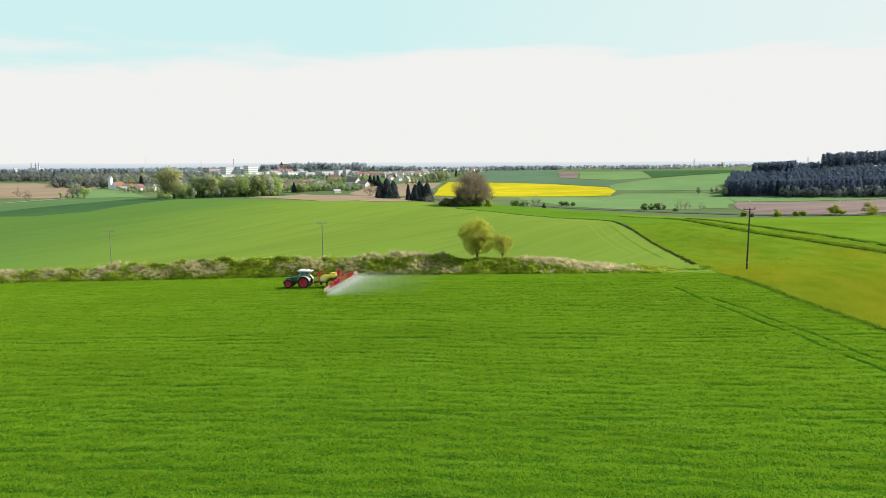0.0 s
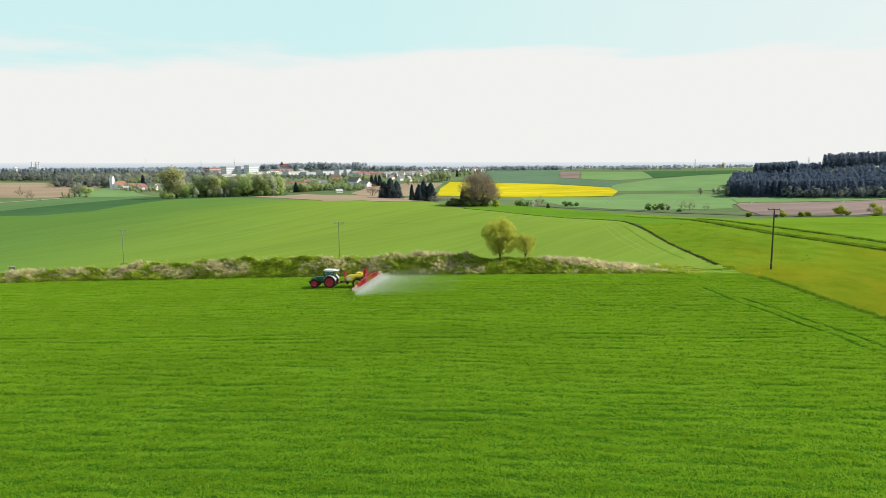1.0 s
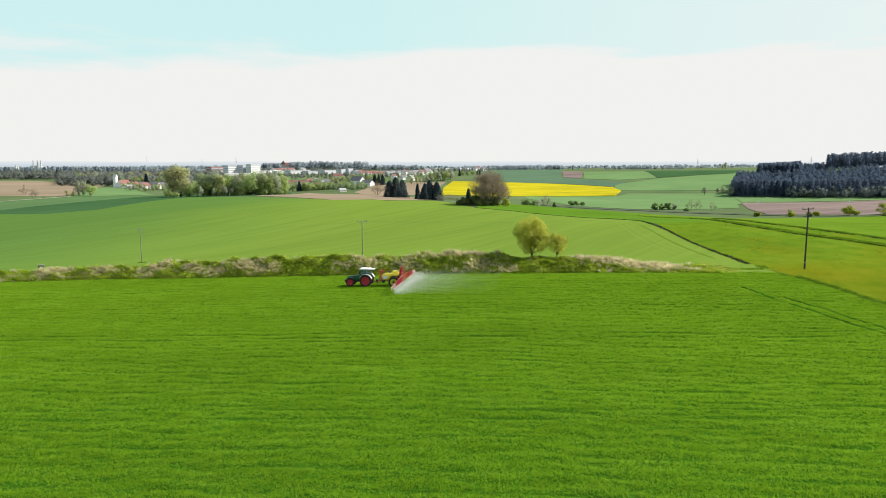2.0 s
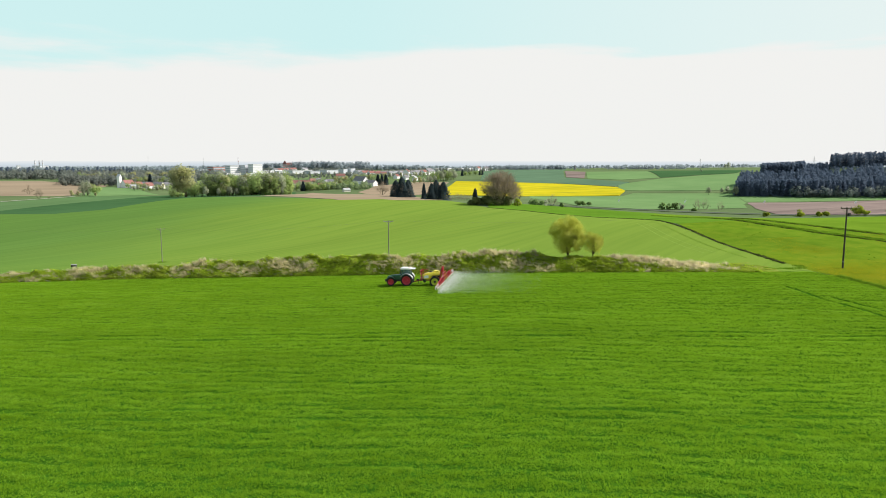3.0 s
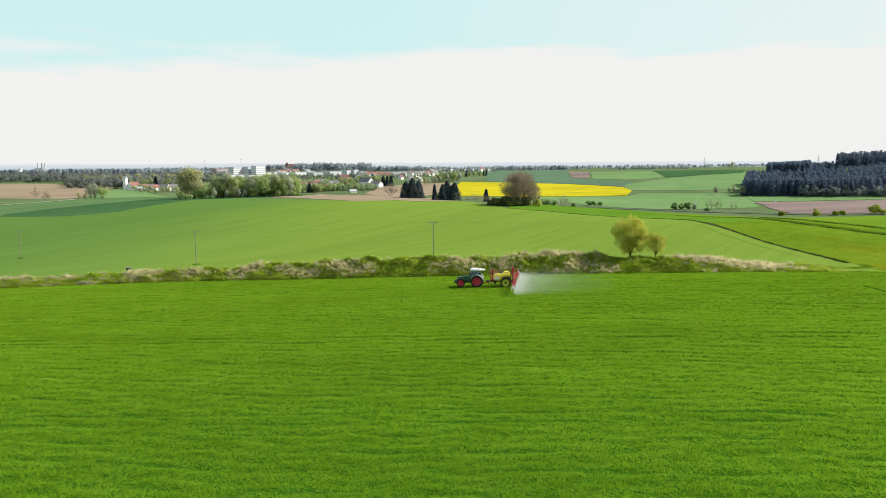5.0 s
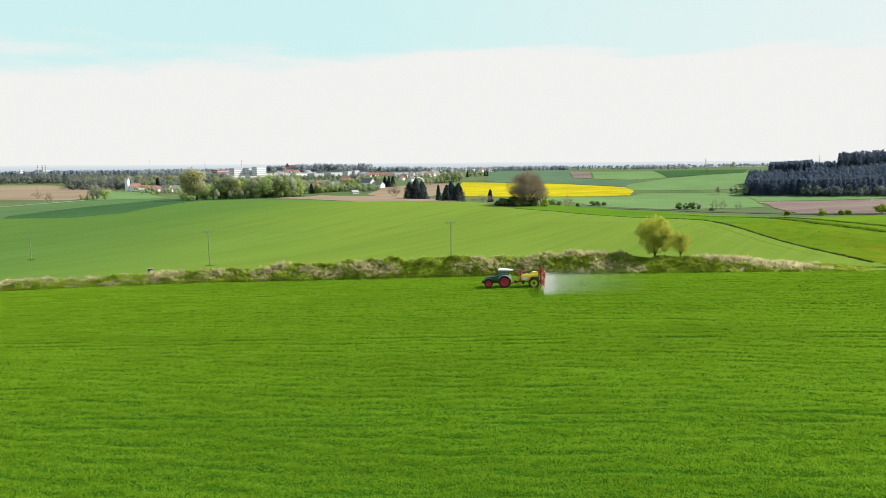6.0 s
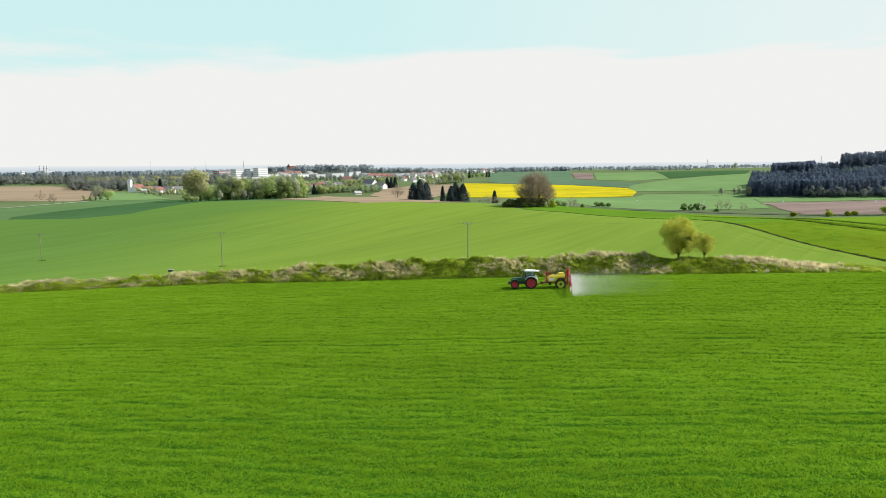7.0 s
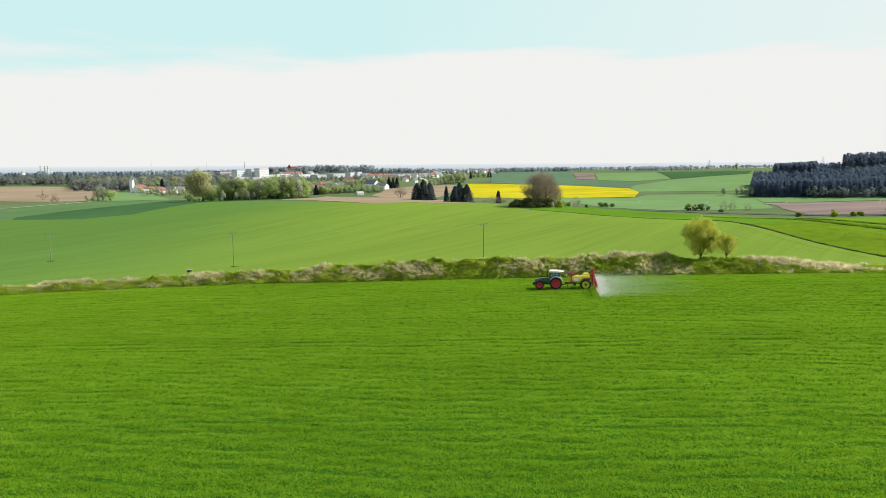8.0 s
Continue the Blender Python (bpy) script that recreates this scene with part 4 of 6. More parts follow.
# ---- near trees ----
def limb_tree(name, label, at, tall, wide, trunk_r, seed, leaf_n, leaf_size, bole, leaf_mat):
    """A tree with a forked trunk, limbs to four orders, and leaves round the twigs."""
    r = random.Random(seed)
    tr = thing(name, label, "tree", at)
    bole_bm, limbs = bmesh.new(), bmesh.new()
    twigs = []
    crown_c = Vector((0, 0, (tall + bole) / 2))
    rz, rx = (tall - bole) / 2, wide / 2

    def inside(p):
        d = p - crown_c
        return (d.x / rx) ** 2 + (d.y / rx) ** 2 + (d.z / rz) ** 2

    def grow(a, d, ln, rad, order):
        b = a + d * ln
        tube(bole_bm if order == 0 else limbs, a, b, rad, rad * 0.68, 8 if order < 2 else 4, False)
        if order >= 2:
            twigs.append((a, b))
        if order >= 5 or (order > 2 and inside(b) > 1.0):
            return
        for k in range(r.choice((2, 3, 3)) if order else 5):
            ax = Vector((r.gauss(0, 1), r.gauss(0, 1), r.gauss(0, 1))).normalized()
            nd = (d + ax * (0.62 if order else 0.55) + Vector((0, 0, 0.12))).normalized()
            grow(b if k else a.lerp(b, 0.98), nd, ln * r.uniform(0.66, 0.86) if order else tall * r.uniform(0.2, 0.27), rad * 0.60, order + 1)

    lean = Vector((0.05, 0, 1)).normalized()
    grow(Vector((0, 0, -0.2)), lean, bole + 0.25, trunk_r, 0)
    part("trunk", bole_bm, M_BARK, tr)
    part("limbs", limbs, M_BARK, tr)
    q = np.random.default_rng(seed)
    seg = np.array([[a[:], b[:]] for a, b in twigs])
    k = leaf_n * 2 // 5
    i = q.integers(0, len(seg), k)
    s = q.uniform(0.1, 1.1, k)[:, None]
    p = seg[i, 0] * (1 - s) + seg[i, 1] * s + q.normal(0, 0.20, (k, 3))
    c = q.normal(0, 1, (190, 3))
    c /= np.linalg.norm(c, axis=1, keepdims=True)
    c *= q.uniform(0.35, 0.93, (190, 1)) ** 0.7
    j = q.integers(0, 190, leaf_n - k)
    p = np.concatenate([p, (c[j] + q.normal(0, 0.085, (leaf_n - k, 3))) * np.array((rx, rx, rz)) + np.array(crown_c)])
    d = (p - np.array(crown_c)) / np.array((rx, rx, rz))
    rim = 1.0 + 0.05 * np.sin(5 * np.arctan2(d[:, 2], d[:, 0])) + 0.06 * np.sin(9 * np.arctan2(d[:, 1], d[:, 2]))
    p = p[np.sqrt((d ** 2).sum(1)) < rim]
    part("crown", tri_mesh("crown", leaves(p, leaf_size, q), leaf_mat), None, tr)
    return tr


def bank_at(x, y):
    return (x, y, float(bank(x, y)) + 0.1)


limb_tree("tree", "round young willow with fresh yellow-green leaves on the bank", bank_at(5.75, 114.2), 7.8, 6.6, 0.23, 6, 36000, 0.11, 1.0, M_WILLOW)
limb_tree("tree", "small slender willow with sparse yellow-green leaves on the bank", bank_at(9.97, 114.0), 5.2, 3.8, 0.12, 9, 7500, 0.10, 1.1, M_WILLOW)


# ---- distant trees ----
def clump_points(n, rx, rz, zc, lumps, r):
    c = r.normal(0, 1, (lumps, 3))
    c /= np.linalg.norm(c, axis=1, keepdims=True)
    c *= r.uniform(0.35, 0.80, (lumps, 1))
    c[: lumps // 3, 2] = -np.abs(c[: lumps // 3, 2])
    i = r.integers(0, lumps, n)
    d = r.normal(0, 1, (n, 3))
    d /= np.linalg.norm(d, axis=1, keepdims=True)
    p = c[i] + d * r.uniform(0.20, 0.38, (n, 1))
    way = unit_rows(0.5 * d + 0.8 * p + np.array((0, 0, 0.6)))
    return p * np.array((rx, rx, rz)) + np.array((0, 0, zc)), way


def leaf_template(tall, wide, n, size, seed, bole=0.03, lumps=16):
    """A crown of leaf clumps: its triangles, and the way each one faces."""
    r = np.random.default_rng(seed)
    rz = tall * (1 - bole) / 2
    p, way = clump_points(n, wide / 2, rz, tall - rz, lumps, r)
    return leaves(p, size, r, 0.0, way), way


def far_tree(label, tall, wide, leaf_mat, seed, n=1700, size=0.8, name="tree", at=(0, 0, 0), bole=0.03):
    t = thing(name, label, "tree", at)
    bm = bmesh.new()
    tube(bm, (0, 0, -1.0), (0.02 * wide, 0, tall * 0.45), tall * 0.022, tall * 0.012, 6)
    for a in range(4):
        tube(bm, (0, 0, tall * 0.22), (math.cos(a * 1.7) * wide * 0.25, math.sin(a * 1.7) * wide * 0.25, tall * 0.62), tall * 0.010, tall * 0.004, 4)
    part("trunk", bm, M_BARK, t)
    tris, way = leaf_template(tall, wide, n, size, seed, bole)
    part("crown", tri_mesh("crown", tris, leaf_mat, way), None, t)
    return t


def needle_tris(tall, wide, n, size, seed, taper=0.6, low=0.03):
    """A conifer of drooping sprays: denser towards the outside of a cone."""
    r = np.random.default_rng(seed)
    f = r.uniform(0, 1, n) ** 1.35
    tier = 0.90 + 0.12 * np.sin(f * 46 + r.uniform(0, 0.8, n) + 1.5 * np.sin(2 * seed + f * 5))
    rr = wide / 2 * ((1 - f) ** taper) * tier * r.uniform(0.45, 1.08, n) ** 0.6 + 0.08
    a = r.uniform(0, 6.283, n)
    rr = rr * (1 + 0.17 * np.sin(3 * a + 7 * f + seed) + 0.13 * np.sin(5 * a - 13 * f + 2 * seed))
    p = np.c_[np.cos(a) * rr, np.sin(a) * rr, tall * (low + (1 - low) * f) - rr * 0.25]
    way = unit_rows(np.c_[np.cos(a) * 0.5, np.sin(a) * 0.5, np.full(n, 0.75)])
    t = leaves(p, size, r, 0.0, way, 0.6)
    t += (np.c_[np.cos(a), np.sin(a), np.full(n, -0.8)] * size * 0.25)[:, None, :] * r.uniform(0, 1, (n, 1, 1))
    return t, way


def spruce(label, tall, wide, seed, at):
    t = thing("spruce", label, "tree", at)
    bm = bmesh.new()
    tube(bm, (0, 0, -1), (0, 0, tall * 0.95), tall * 0.016, 0.04, 6)
    part("trunk", bm, M_BARK, t)
    tris, way = needle_tris(tall, wide, int(430 * tall), 0.62, seed, 0.54)
    part("crown", tri_mesh("crown", tris, M_SPRUCE, way), None, t)
    return t


def twig_tree(label, tall, wide, seed, at, trunks=5, density=14):
    """A wide bare tree: several stems that fork into a haze of fine twigs."""
    r = random.Random(seed)
    t = thing("bare_tree", label, "tree", at)
    cz, rz = tall * 0.52, tall * 0.50

    q = np.random.default_rng(seed)

    def grow(a, d, ln, rad, depth, stems):
        b = a + d * ln
        tube(stems, a, b, rad, rad * 0.65, 5, False)
        if depth >= 3:
            return
        for k in range(3):
            ax = Vector((r.gauss(0, 1), r.gauss(0, 1), r.gauss(0, 1))).normalized()
            grow(b, (d + ax * 0.6 + Vector((0, 0, 0.05))).normalized(), ln * r.uniform(0.66, 0.88), rad * 0.6, depth + 1, stems)

    n = int(density * wide * tall / trunks)
    for k in range(trunks):
        a = 6.283 * k / trunks
        stems = bmesh.new()
        grow(Vector((math.cos(a) * wide * 0.07, math.sin(a) * wide * 0.07, -0.5)), Vector((math.cos(a) * 0.5, math.sin(a) * 0.5, 1)).normalized(), tall * 0.24, tall * 0.018, 0, stems)
        stem = part("stem", stems, M_BARK, t)
        d = q.normal(0, 1, (n, 3))
        d /= np.linalg.norm(d, axis=1, keepdims=True)
        rim = 1 + 0.10 * np.sin(4 * np.arctan2(d[:, 2], d[:, 0]) + seed) + 0.08 * np.sin(7 * np.arctan2(d[:, 1], d[:, 2]))
        p = d * (q.uniform(0.05, 1, (n, 1)) ** 0.5) * rim[:, None] * np.array((wide / 2, wide / 2, rz)) + np.array((0, 0, cz))
        lobe = np.sin(5 * d[:, 0] + seed) + np.sin(6 * d[:, 1] + 2 * seed + k) + np.sin(6 * d[:, 2] + 3 * seed)
        p = p[(p[:, 2] > 0.3) & (q.uniform(-2.2, 1.6, n) < lobe)]
        way = p - np.array((0, 0, tall * 0.12))
        way = way / np.linalg.norm(way, axis=1, keepdims=True) + q.normal(0, 0.6, p.shape)
        side = np.cross(way, q.normal(0, 1, p.shape))
        side /= np.linalg.norm(side, axis=1, keepdims=True)
        ln = tall * q.uniform(0.06, 0.13, (len(p), 1))
        tagged(part("twig_mass", tri_mesh("twig_mass", np.stack([p - side * 0.045, p + side * 0.045, p + way * ln], 1), M_TWIG), None, stem), kind="stuff")
    return t


def bush(label, tall, wide, leaf_mat, seed, at, n=260, size=0.5):
    t = thing("bush", label, "bush", at)
    r = np.random.default_rng(seed)
    bm = bmesh.new()
    for k in range(5):
        tube(bm, (0, 0, -0.3), (r.normal(0, wide * 0.15), r.normal(0, wide * 0.15), tall * 0.6), 0.06, 0.03, 4)
    part("stems", bm, M_BARK, t)
    p, way = clump_points(n, wide / 2, tall * 0.55, tall * 0.5, 11, r)
    part("foliage", tri_mesh("foliage", leaves(p, size, r, 0.0, way), leaf_mat, way), None, t)
    return t


def sunk(p, dz):
    return (p.x, p.y, p.z + dz)


# bare tree with its thicket on the barley's far edge
twig_tree("wide bare brown tree at the field corner", 17.0, 19.5, 3, sunk(spot(0.0970, 366), 0.0), 6, 90)
for brg, d, h, w, s in ((0.0590, 362, 4.6, 9, 1), (0.0700, 361, 5.0, 9.5, 2), (0.0810, 361, 5.2, 9.5, 3), (0.0930, 362, 5.0, 9.5, 4), (0.1062, 363, 4.6, 8.0, 5)):
    bush("dark evergreen thicket below a bare tree", h, w, M_THICKET, 60 + s, spot(brg, d), 1200, 0.6)
twig_tree("low pale bare shrub at the field corner", 11.0, 9.0, 8, spot(0.1187, 372), 4)
bush("yellow-green bush in young leaf", 4.2, 5.0, M_LEAF_D, 71, spot(0.1237, 360), 420, 0.5)
for brg, d, h, w, m_, s in ((0.0351, 420, 4.5, 12.0, M_TWIG, 1), (0.0234, 440, 3.5, 8.0, M_TWIG, 2), (0.0468, 410, 4.0, 9.0, M_TWIG, 3)):
    twig_tree("pale bare scrub by the field corner", h, w, 170 + s, spot(brg, d), 4, 30)
# dark spruces
for brg, d, h, w, s in ((-0.0635, 690, 17, 15, 1), (-0.0543, 684, 20.5, 16, 2), (-0.0452, 690, 18, 15, 3), (-0.0100, 632, 16, 12, 4), (-0.0033, 636, 19.5, 13, 5), (0.0075, 634, 18, 15, 6), (-0.0217, 660, 15, 5.0, 7), (0.0543, 640, 13, 6.0, 8)):
    spruce("dense dark green spruce beside the bare field", h, w, 80 + s, spot(brg, d))
twig_tree("bare brown orchard tree behind the field", 15, 17, 14, spot(-0.0844, 820), 4)
# bushes of the valley road and meadows
for brg, d, h, w, m_, s in ((0.1388, 560, 7.5, 10, M_BUSH, 1), (0.1446, 560, 8.0, 10, M_BUSH, 2), (0.1522, 560, 7.5, 9, M_BUSH, 3), (0.1572, 600, 7, 8, M_LEAF_C, 4), (0.1831, 600, 5, 5, M_BUSH, 5), (0.2057, 648, 4.5, 9, M_BUSH, 6), (0.2132, 648, 4.5, 8, M_BUSH, 7), (0.2232, 648, 3.5, 6, M_BUSH, 8),
                             (0.3311, 583, 6.0, 7, M_BUSH, 9), (0.3420, 583, 5, 7, M_BUSH, 10), (0.3520, 583, 6.5, 8, M_BUSH, 11), (0.3604, 583, 5, 6, M_LEAF_C, 12), (0.3796, 560, 3, 6, M_BUSH, 13),
                             (0.4875, 470, 3, 5, M_LEAF_D, 14), (0.5376, 455, 4.5, 8, M_LEAF_D, 15), (0.5669, 450, 3.4, 6, M_LEAF_D, 16), (0.5769, 450, 3, 6, M_LEAF_D, 17), (0.6246, 440, 6.6, 10, M_LEAF_D, 18), (0.6350, 436, 4.0, 6, M_LEAF_D, 19), (0.6830, 420, 8, 12, M_LEAF_D, 20), (0.7157, 410, 7.5, 9, M_LEAF_D, 21)):
    bush("rounded roadside bush in young leaf", h, w, m_, 90 + s, spot(brg, d), 750, 0.62)
for brg, d, h, w, s in ((0.3838, 575, 9, 5, 1), (0.3955, 570, 9, 6, 2), (0.4181, 560, 7, 7, 3), (0.1681, 640, 10, 10, 4), (-0.5936, 900, 14, 9, 5), (-0.5786, 880, 5, 6, 6), (-0.6087, 990, 16, 3, 7)):
    twig_tree("small leafless roadside tree", h, w, 30 + s, spot(brg, d), 2)

# tree kinds for belts, villages and hedges
KINDS = [far_tree("fresh green deciduous tree in the valley", 20, 15, M_LEAF_A, 1), far_tree("olive brown budding tree in the valley", 20, 14, M_LEAF_B, 2),
         far_tree("grey-green poplar in young leaf in the valley", 20, 11, M_LEAF_C, 3, 1400), far_tree("broad green tree in the valley", 18, 18, M_LEAF_A, 4, 2000)]
KIND_SPRUCE = spruce("dark green spruce among village trees", 20, 8, 99, (0, 0, 0))
START = {}


def place_tree(k, at, tall, group):
    src = KIND_SPRUCE if k == 9 else KINDS[k]
    base = 18 if k == 3 else 20
    s = tall / base
    m = Matrix.Translation(at) @ pose(0, 0, 0, 0, 0, rng.uniform(0, 360))
    if src.name in START:
        t = copy_thing(src, m)
    else:
        START[src.name] = True
        t = src
        t.matrix_basis = m
    t.scale = (s * rng.uniform(1.0, 1.3), s * rng.uniform(1.0, 1.3), s)
    tagged(t, group=group)
    return t


def belt(b0, b1, d0, d1, n, h0, h1, kinds, group):
    for i in range(n):
        f = (i + rng.uniform(0.2, 0.8)) / n
        d = d0 + (d1 - d0) * f + rng.uniform(-18, 18)
        place_tree(int(rng.choice(kinds)), spot(b0 + (b1 - b0) * f, d), rng.uniform(h0, h1), group)


place_tree(1, spot(-0.3871, 858), 41, "valley trees")
place_tree(1, spot(-0.3754, 856), 44, "valley trees")
place_tree(3, spot(-0.3629, 850), 21, "valley trees")
place_tree(0, spot(-0.3503, 846), 19, "valley trees")
belt(-0.3445, -0.2249, 868, 885, 30, 27, 35, (0, 0, 2, 1, 3), "stream trees")
belt(-0.3211, -0.2207, 930, 950, 18, 22, 28, (0, 2, 1), "stream trees")
belt(-0.3495, -0.2207, 852, 868, 24, 8, 14, (0, 2, 3), "stream bushes")
place_tree(2, spot(-0.5284, 965), 23, "valley trees")
place_tree(2, spot(-0.5217, 970), 24, "valley trees")
place_tree(0, spot(-0.5100, 975), 20, "valley trees")
belt(-0.5518, -0.5050, 955, 960, 5, 6, 10, (1, 2), "valley trees")
belt(-0.4507, -0.3796, 1085, 1120, 8, 6, 11, (0, 1, 2), "village trees")
place_tree(9, spot(-0.4289, 1180), 24, "village trees")
belt(-0.4582, -0.3913, 1095, 1125, 16, 5, 10, (0, 1, 2), "village gardens")
belt(-0.4649, -0.3946, 1128, 1150, 12, 7, 12, (0, 1, 3), "village gardens")
belt(-0.3980, -0.3612, 838, 846, 8, 6, 11, (0, 2), "stream bushes")
belt(-0.4674, -0.3880, 1240, 1300, 16, 16, 24, (0, 1, 3), "village trees")
belt(-0.5301, -0.3796, 1400, 1500, 26, 18, 27, (1, 1, 0, 2), "village trees")
belt(-0.2375, -0.1873, 1100, 1150, 11, 12, 20, (0, 1, 2), "village trees")
place_tree(9, spot(-0.2032, 1120), 17, "village trees")
belt(-0.1998, -0.1304, 1120, 1250, 24, 9, 18, (0, 0, 3, 1), "village trees")
belt(-0.1622, -0.0786, 1420, 1500, 22, 12, 20, (0, 1, 3), "village trees")
for brg in (-0.0936, -0.0878, -0.0819):
    place_tree(9, spot(brg, 1330), 21, "village trees")
belt(-0.0410, -0.0075, 1350, 1400, 6, 12, 18, (2, 1), "village trees")
belt(-0.0130, 0.0210, 1440, 1475, 14, 20, 27, (2, 2, 0), "village trees")
belt(0.0259, 0.0635, 1700, 1750, 6, 12, 18, (0, 9), "village trees")
for brg, d, h, k in ((0.3955, 1020, 13, 2), (0.4147, 1030, 10, 2), (0.4222, 1030, 12, 2), (0.4348, 985, 17, 2), (0.4197, 1760, 20, 2), (0.4156, 1770, 15, 2), (0.3813, 1480, 6, 2)):
    place_tree(k, spot(brg, d), h, "valley trees")


belt(-0.3980, -0.3480, 905, 1010, 9, 12, 18, (0, 1, 2), "valley trees")
belt(-0.1940, -0.1271, 1180, 1240, 14, 7, 12, (0, 0, 1, 2), "village gardens")
belt(-0.1355, -0.1020, 1190, 1210, 6, 4, 7, (0, 2), "village gardens")
belt(-0.0786, -0.0201, 1700, 1790, 12, 9, 15, (0, 1, 2), "village gardens")
belt(-0.2625, -0.1204, 2020, 2100, 16, 6, 11, (2, 1, 2), "town trees")


# ---- woods on the horizon (too many to count) ----
def wood(name, label, places, templates, material, seed):
    r = np.random.default_rng(seed)
    out, ways = [], []
    for x, y, h in places:
        t, way = templates[r.integers(0, len(templates))]
        a = r.uniform(0, 6.283)
        c, s = math.cos(a), math.sin(a)
        q = t * h
        wide = r.uniform(0.85, 1.2)
        out.append(np.stack([(q[..., 0] * c - q[..., 1] * s) * wide + x, (q[..., 0] * s + q[..., 1] * c) * wide + y, q[..., 2] + height(x, y) - 0.5], -1))
        ways.append(np.c_[way[:, 0] * c - way[:, 1] * s, way[:, 0] * s + way[:, 1] * c, way[:, 2]])
    return stuff(name, np.concatenate(out), material, label, "woodland", np.concatenate(ways))


def unit(template, tall):
    return template[0] / tall, template[1]


ROUND = [unit(leaf_template(20, 15, 190, 2.3, 200 + i, 0.03, 9), 20) for i in range(5)]
FAR_ROUND = [unit(leaf_template(20, 16, 50, 4.0, 220 + i, 0.03, 6), 20) for i in range(4)]


CONE = [unit(needle_tris(28, 8.8, 240, 1.85, 300 + i, 0.40), 28) for i in range(6)]


def scatter(b0, b1, d0, d1, n, h0, h1, seed):
    r = np.random.default_rng(seed)
    out = []
    for _ in range(n):
        d = r.uniform(d0, d1)
        p = spot(r.uniform(b0, b1), d)
        out.append((p.x, p.y, r.uniform(h0, h1)))
    return out


# the large spruce wood: its near skirt, the shoulder behind, and the tall stand on top
def wood_front():
    r = np.random.default_rng(400)
    out = []
    for i in range(1700):
        b = r.uniform(0.4345, 0.98)
        front = 988 - 410 * (b - 0.436)
        d = front + (165 + 500 * max(0, b - 0.5)) * r.uniform(0, 1) ** 1.25
        out.append((*spot(b + 0.00004 * (d - front), d)[:2], r.uniform(22.8, 24.6)))
    return out


wood("spruce_wood", "dark spruce wood in blue haze behind the ploughed land", wood_front(), CONE, M_WOOD, 1)
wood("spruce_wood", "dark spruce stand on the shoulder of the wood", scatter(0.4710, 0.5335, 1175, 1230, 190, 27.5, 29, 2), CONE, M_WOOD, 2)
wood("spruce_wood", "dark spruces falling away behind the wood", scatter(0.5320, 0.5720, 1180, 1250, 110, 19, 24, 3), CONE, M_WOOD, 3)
def wood_skirt():
    r = np.random.default_rng(405)
    out = []
    for i in range(170):
        b = 0.515 + 0.46 * r.uniform(0, 1)
        out.append((*spot(b, 986 - 410 * (b - 0.436) + r.uniform(-12, 6))[:2], r.uniform(8, 19)))
    return out


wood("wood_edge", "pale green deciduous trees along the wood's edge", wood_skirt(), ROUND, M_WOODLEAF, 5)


def tall_stand():
    """Tall bare-stemmed spruces whose trunks show below the crowns."""
    r = np.random.default_rng(410)
    crowns, ways, stems = [], [], []
    for i in range(420):
        d = r.uniform(1180, 1260)
        p = spot(0.5712 + 0.43 * (i + r.uniform(-1, 1)) / 420, d)
        h = r.uniform(35.5, 38)
        t, way = CONE[r.integers(0, len(CONE))]
        crowns.append(t * np.array((25, 25, 22)) + np.array((p.x, p.y, p.z + h - 22)))
        ways.append(way)
        for k in range(3):
            a, b = 2.1 * k, 2.1 * (k + 1)
            q = np.array([[(math.cos(a) * .35, math.sin(a) * .35, -1), (math.cos(b) * .35, math.sin(b) * .35, -1), (math.cos(b) * .2, math.sin(b) * .2, h - 8)],
                          [(math.cos(a) * .35, math.sin(a) * .35, -1), (math.cos(b) * .2, math.sin(b) * .2, h - 8), (math.cos(a) * .2, math.sin(a) * .2, h - 8)]])
            stems.append(q + np.array((p.x, p.y, p.z)))
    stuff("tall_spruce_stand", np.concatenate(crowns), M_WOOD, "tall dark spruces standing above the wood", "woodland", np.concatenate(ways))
    stuff("spruce_stems", np.concatenate(stems), M_BARK, "bare stems of tall spruces on the hilltop", "woodland")


tall_stand()
wood("far_wood", "mixed woodland greyed by haze beyond the ploughed field", scatter(-0.80, -0.4674, 1640, 2000, 620, 17, 25, 6), ROUND, M_FARTREE, 6)
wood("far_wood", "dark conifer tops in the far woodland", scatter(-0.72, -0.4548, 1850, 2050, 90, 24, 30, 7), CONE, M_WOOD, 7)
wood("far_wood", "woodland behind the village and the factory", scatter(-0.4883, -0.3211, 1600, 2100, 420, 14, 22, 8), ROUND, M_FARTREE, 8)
wood("village_wood", "budding woodland close behind the village church", scatter(-0.560, -0.365, 1235, 1620, 480, 14, 22, 21), ROUND, M_FARTREE, 21)
wood("village_wood", "garden trees and hedges of the village", scatter(-0.243, -0.105, 1165, 1290, 230, 7, 14, 22) + scatter(-0.225, -0.125, 1385, 1450, 80, 8, 13, 23) + scatter(-0.132, -0.085, 1385, 1720, 120, 9, 16, 25), ROUND, M_VILLAGELEAF, 22)
wood("village_wood", "trees and hedges between the village and the town", scatter(-0.260, -0.060, 1760, 2060, 130, 8, 14, 24), ROUND, M_FARTREE, 24)
wood("castle_wood", "wooded hill with the castle above the town", scatter(-0.2625, -0.2358, 3050, 3200, 60, 24, 34, 9), ROUND, M_HAZETREE, 9)
wood("castle_wood", "budding trees below the castle walls", scatter(-0.2400, -0.2190, 3000, 3080, 40, 9, 16, 26), ROUND, M_HAZETREE, 26)
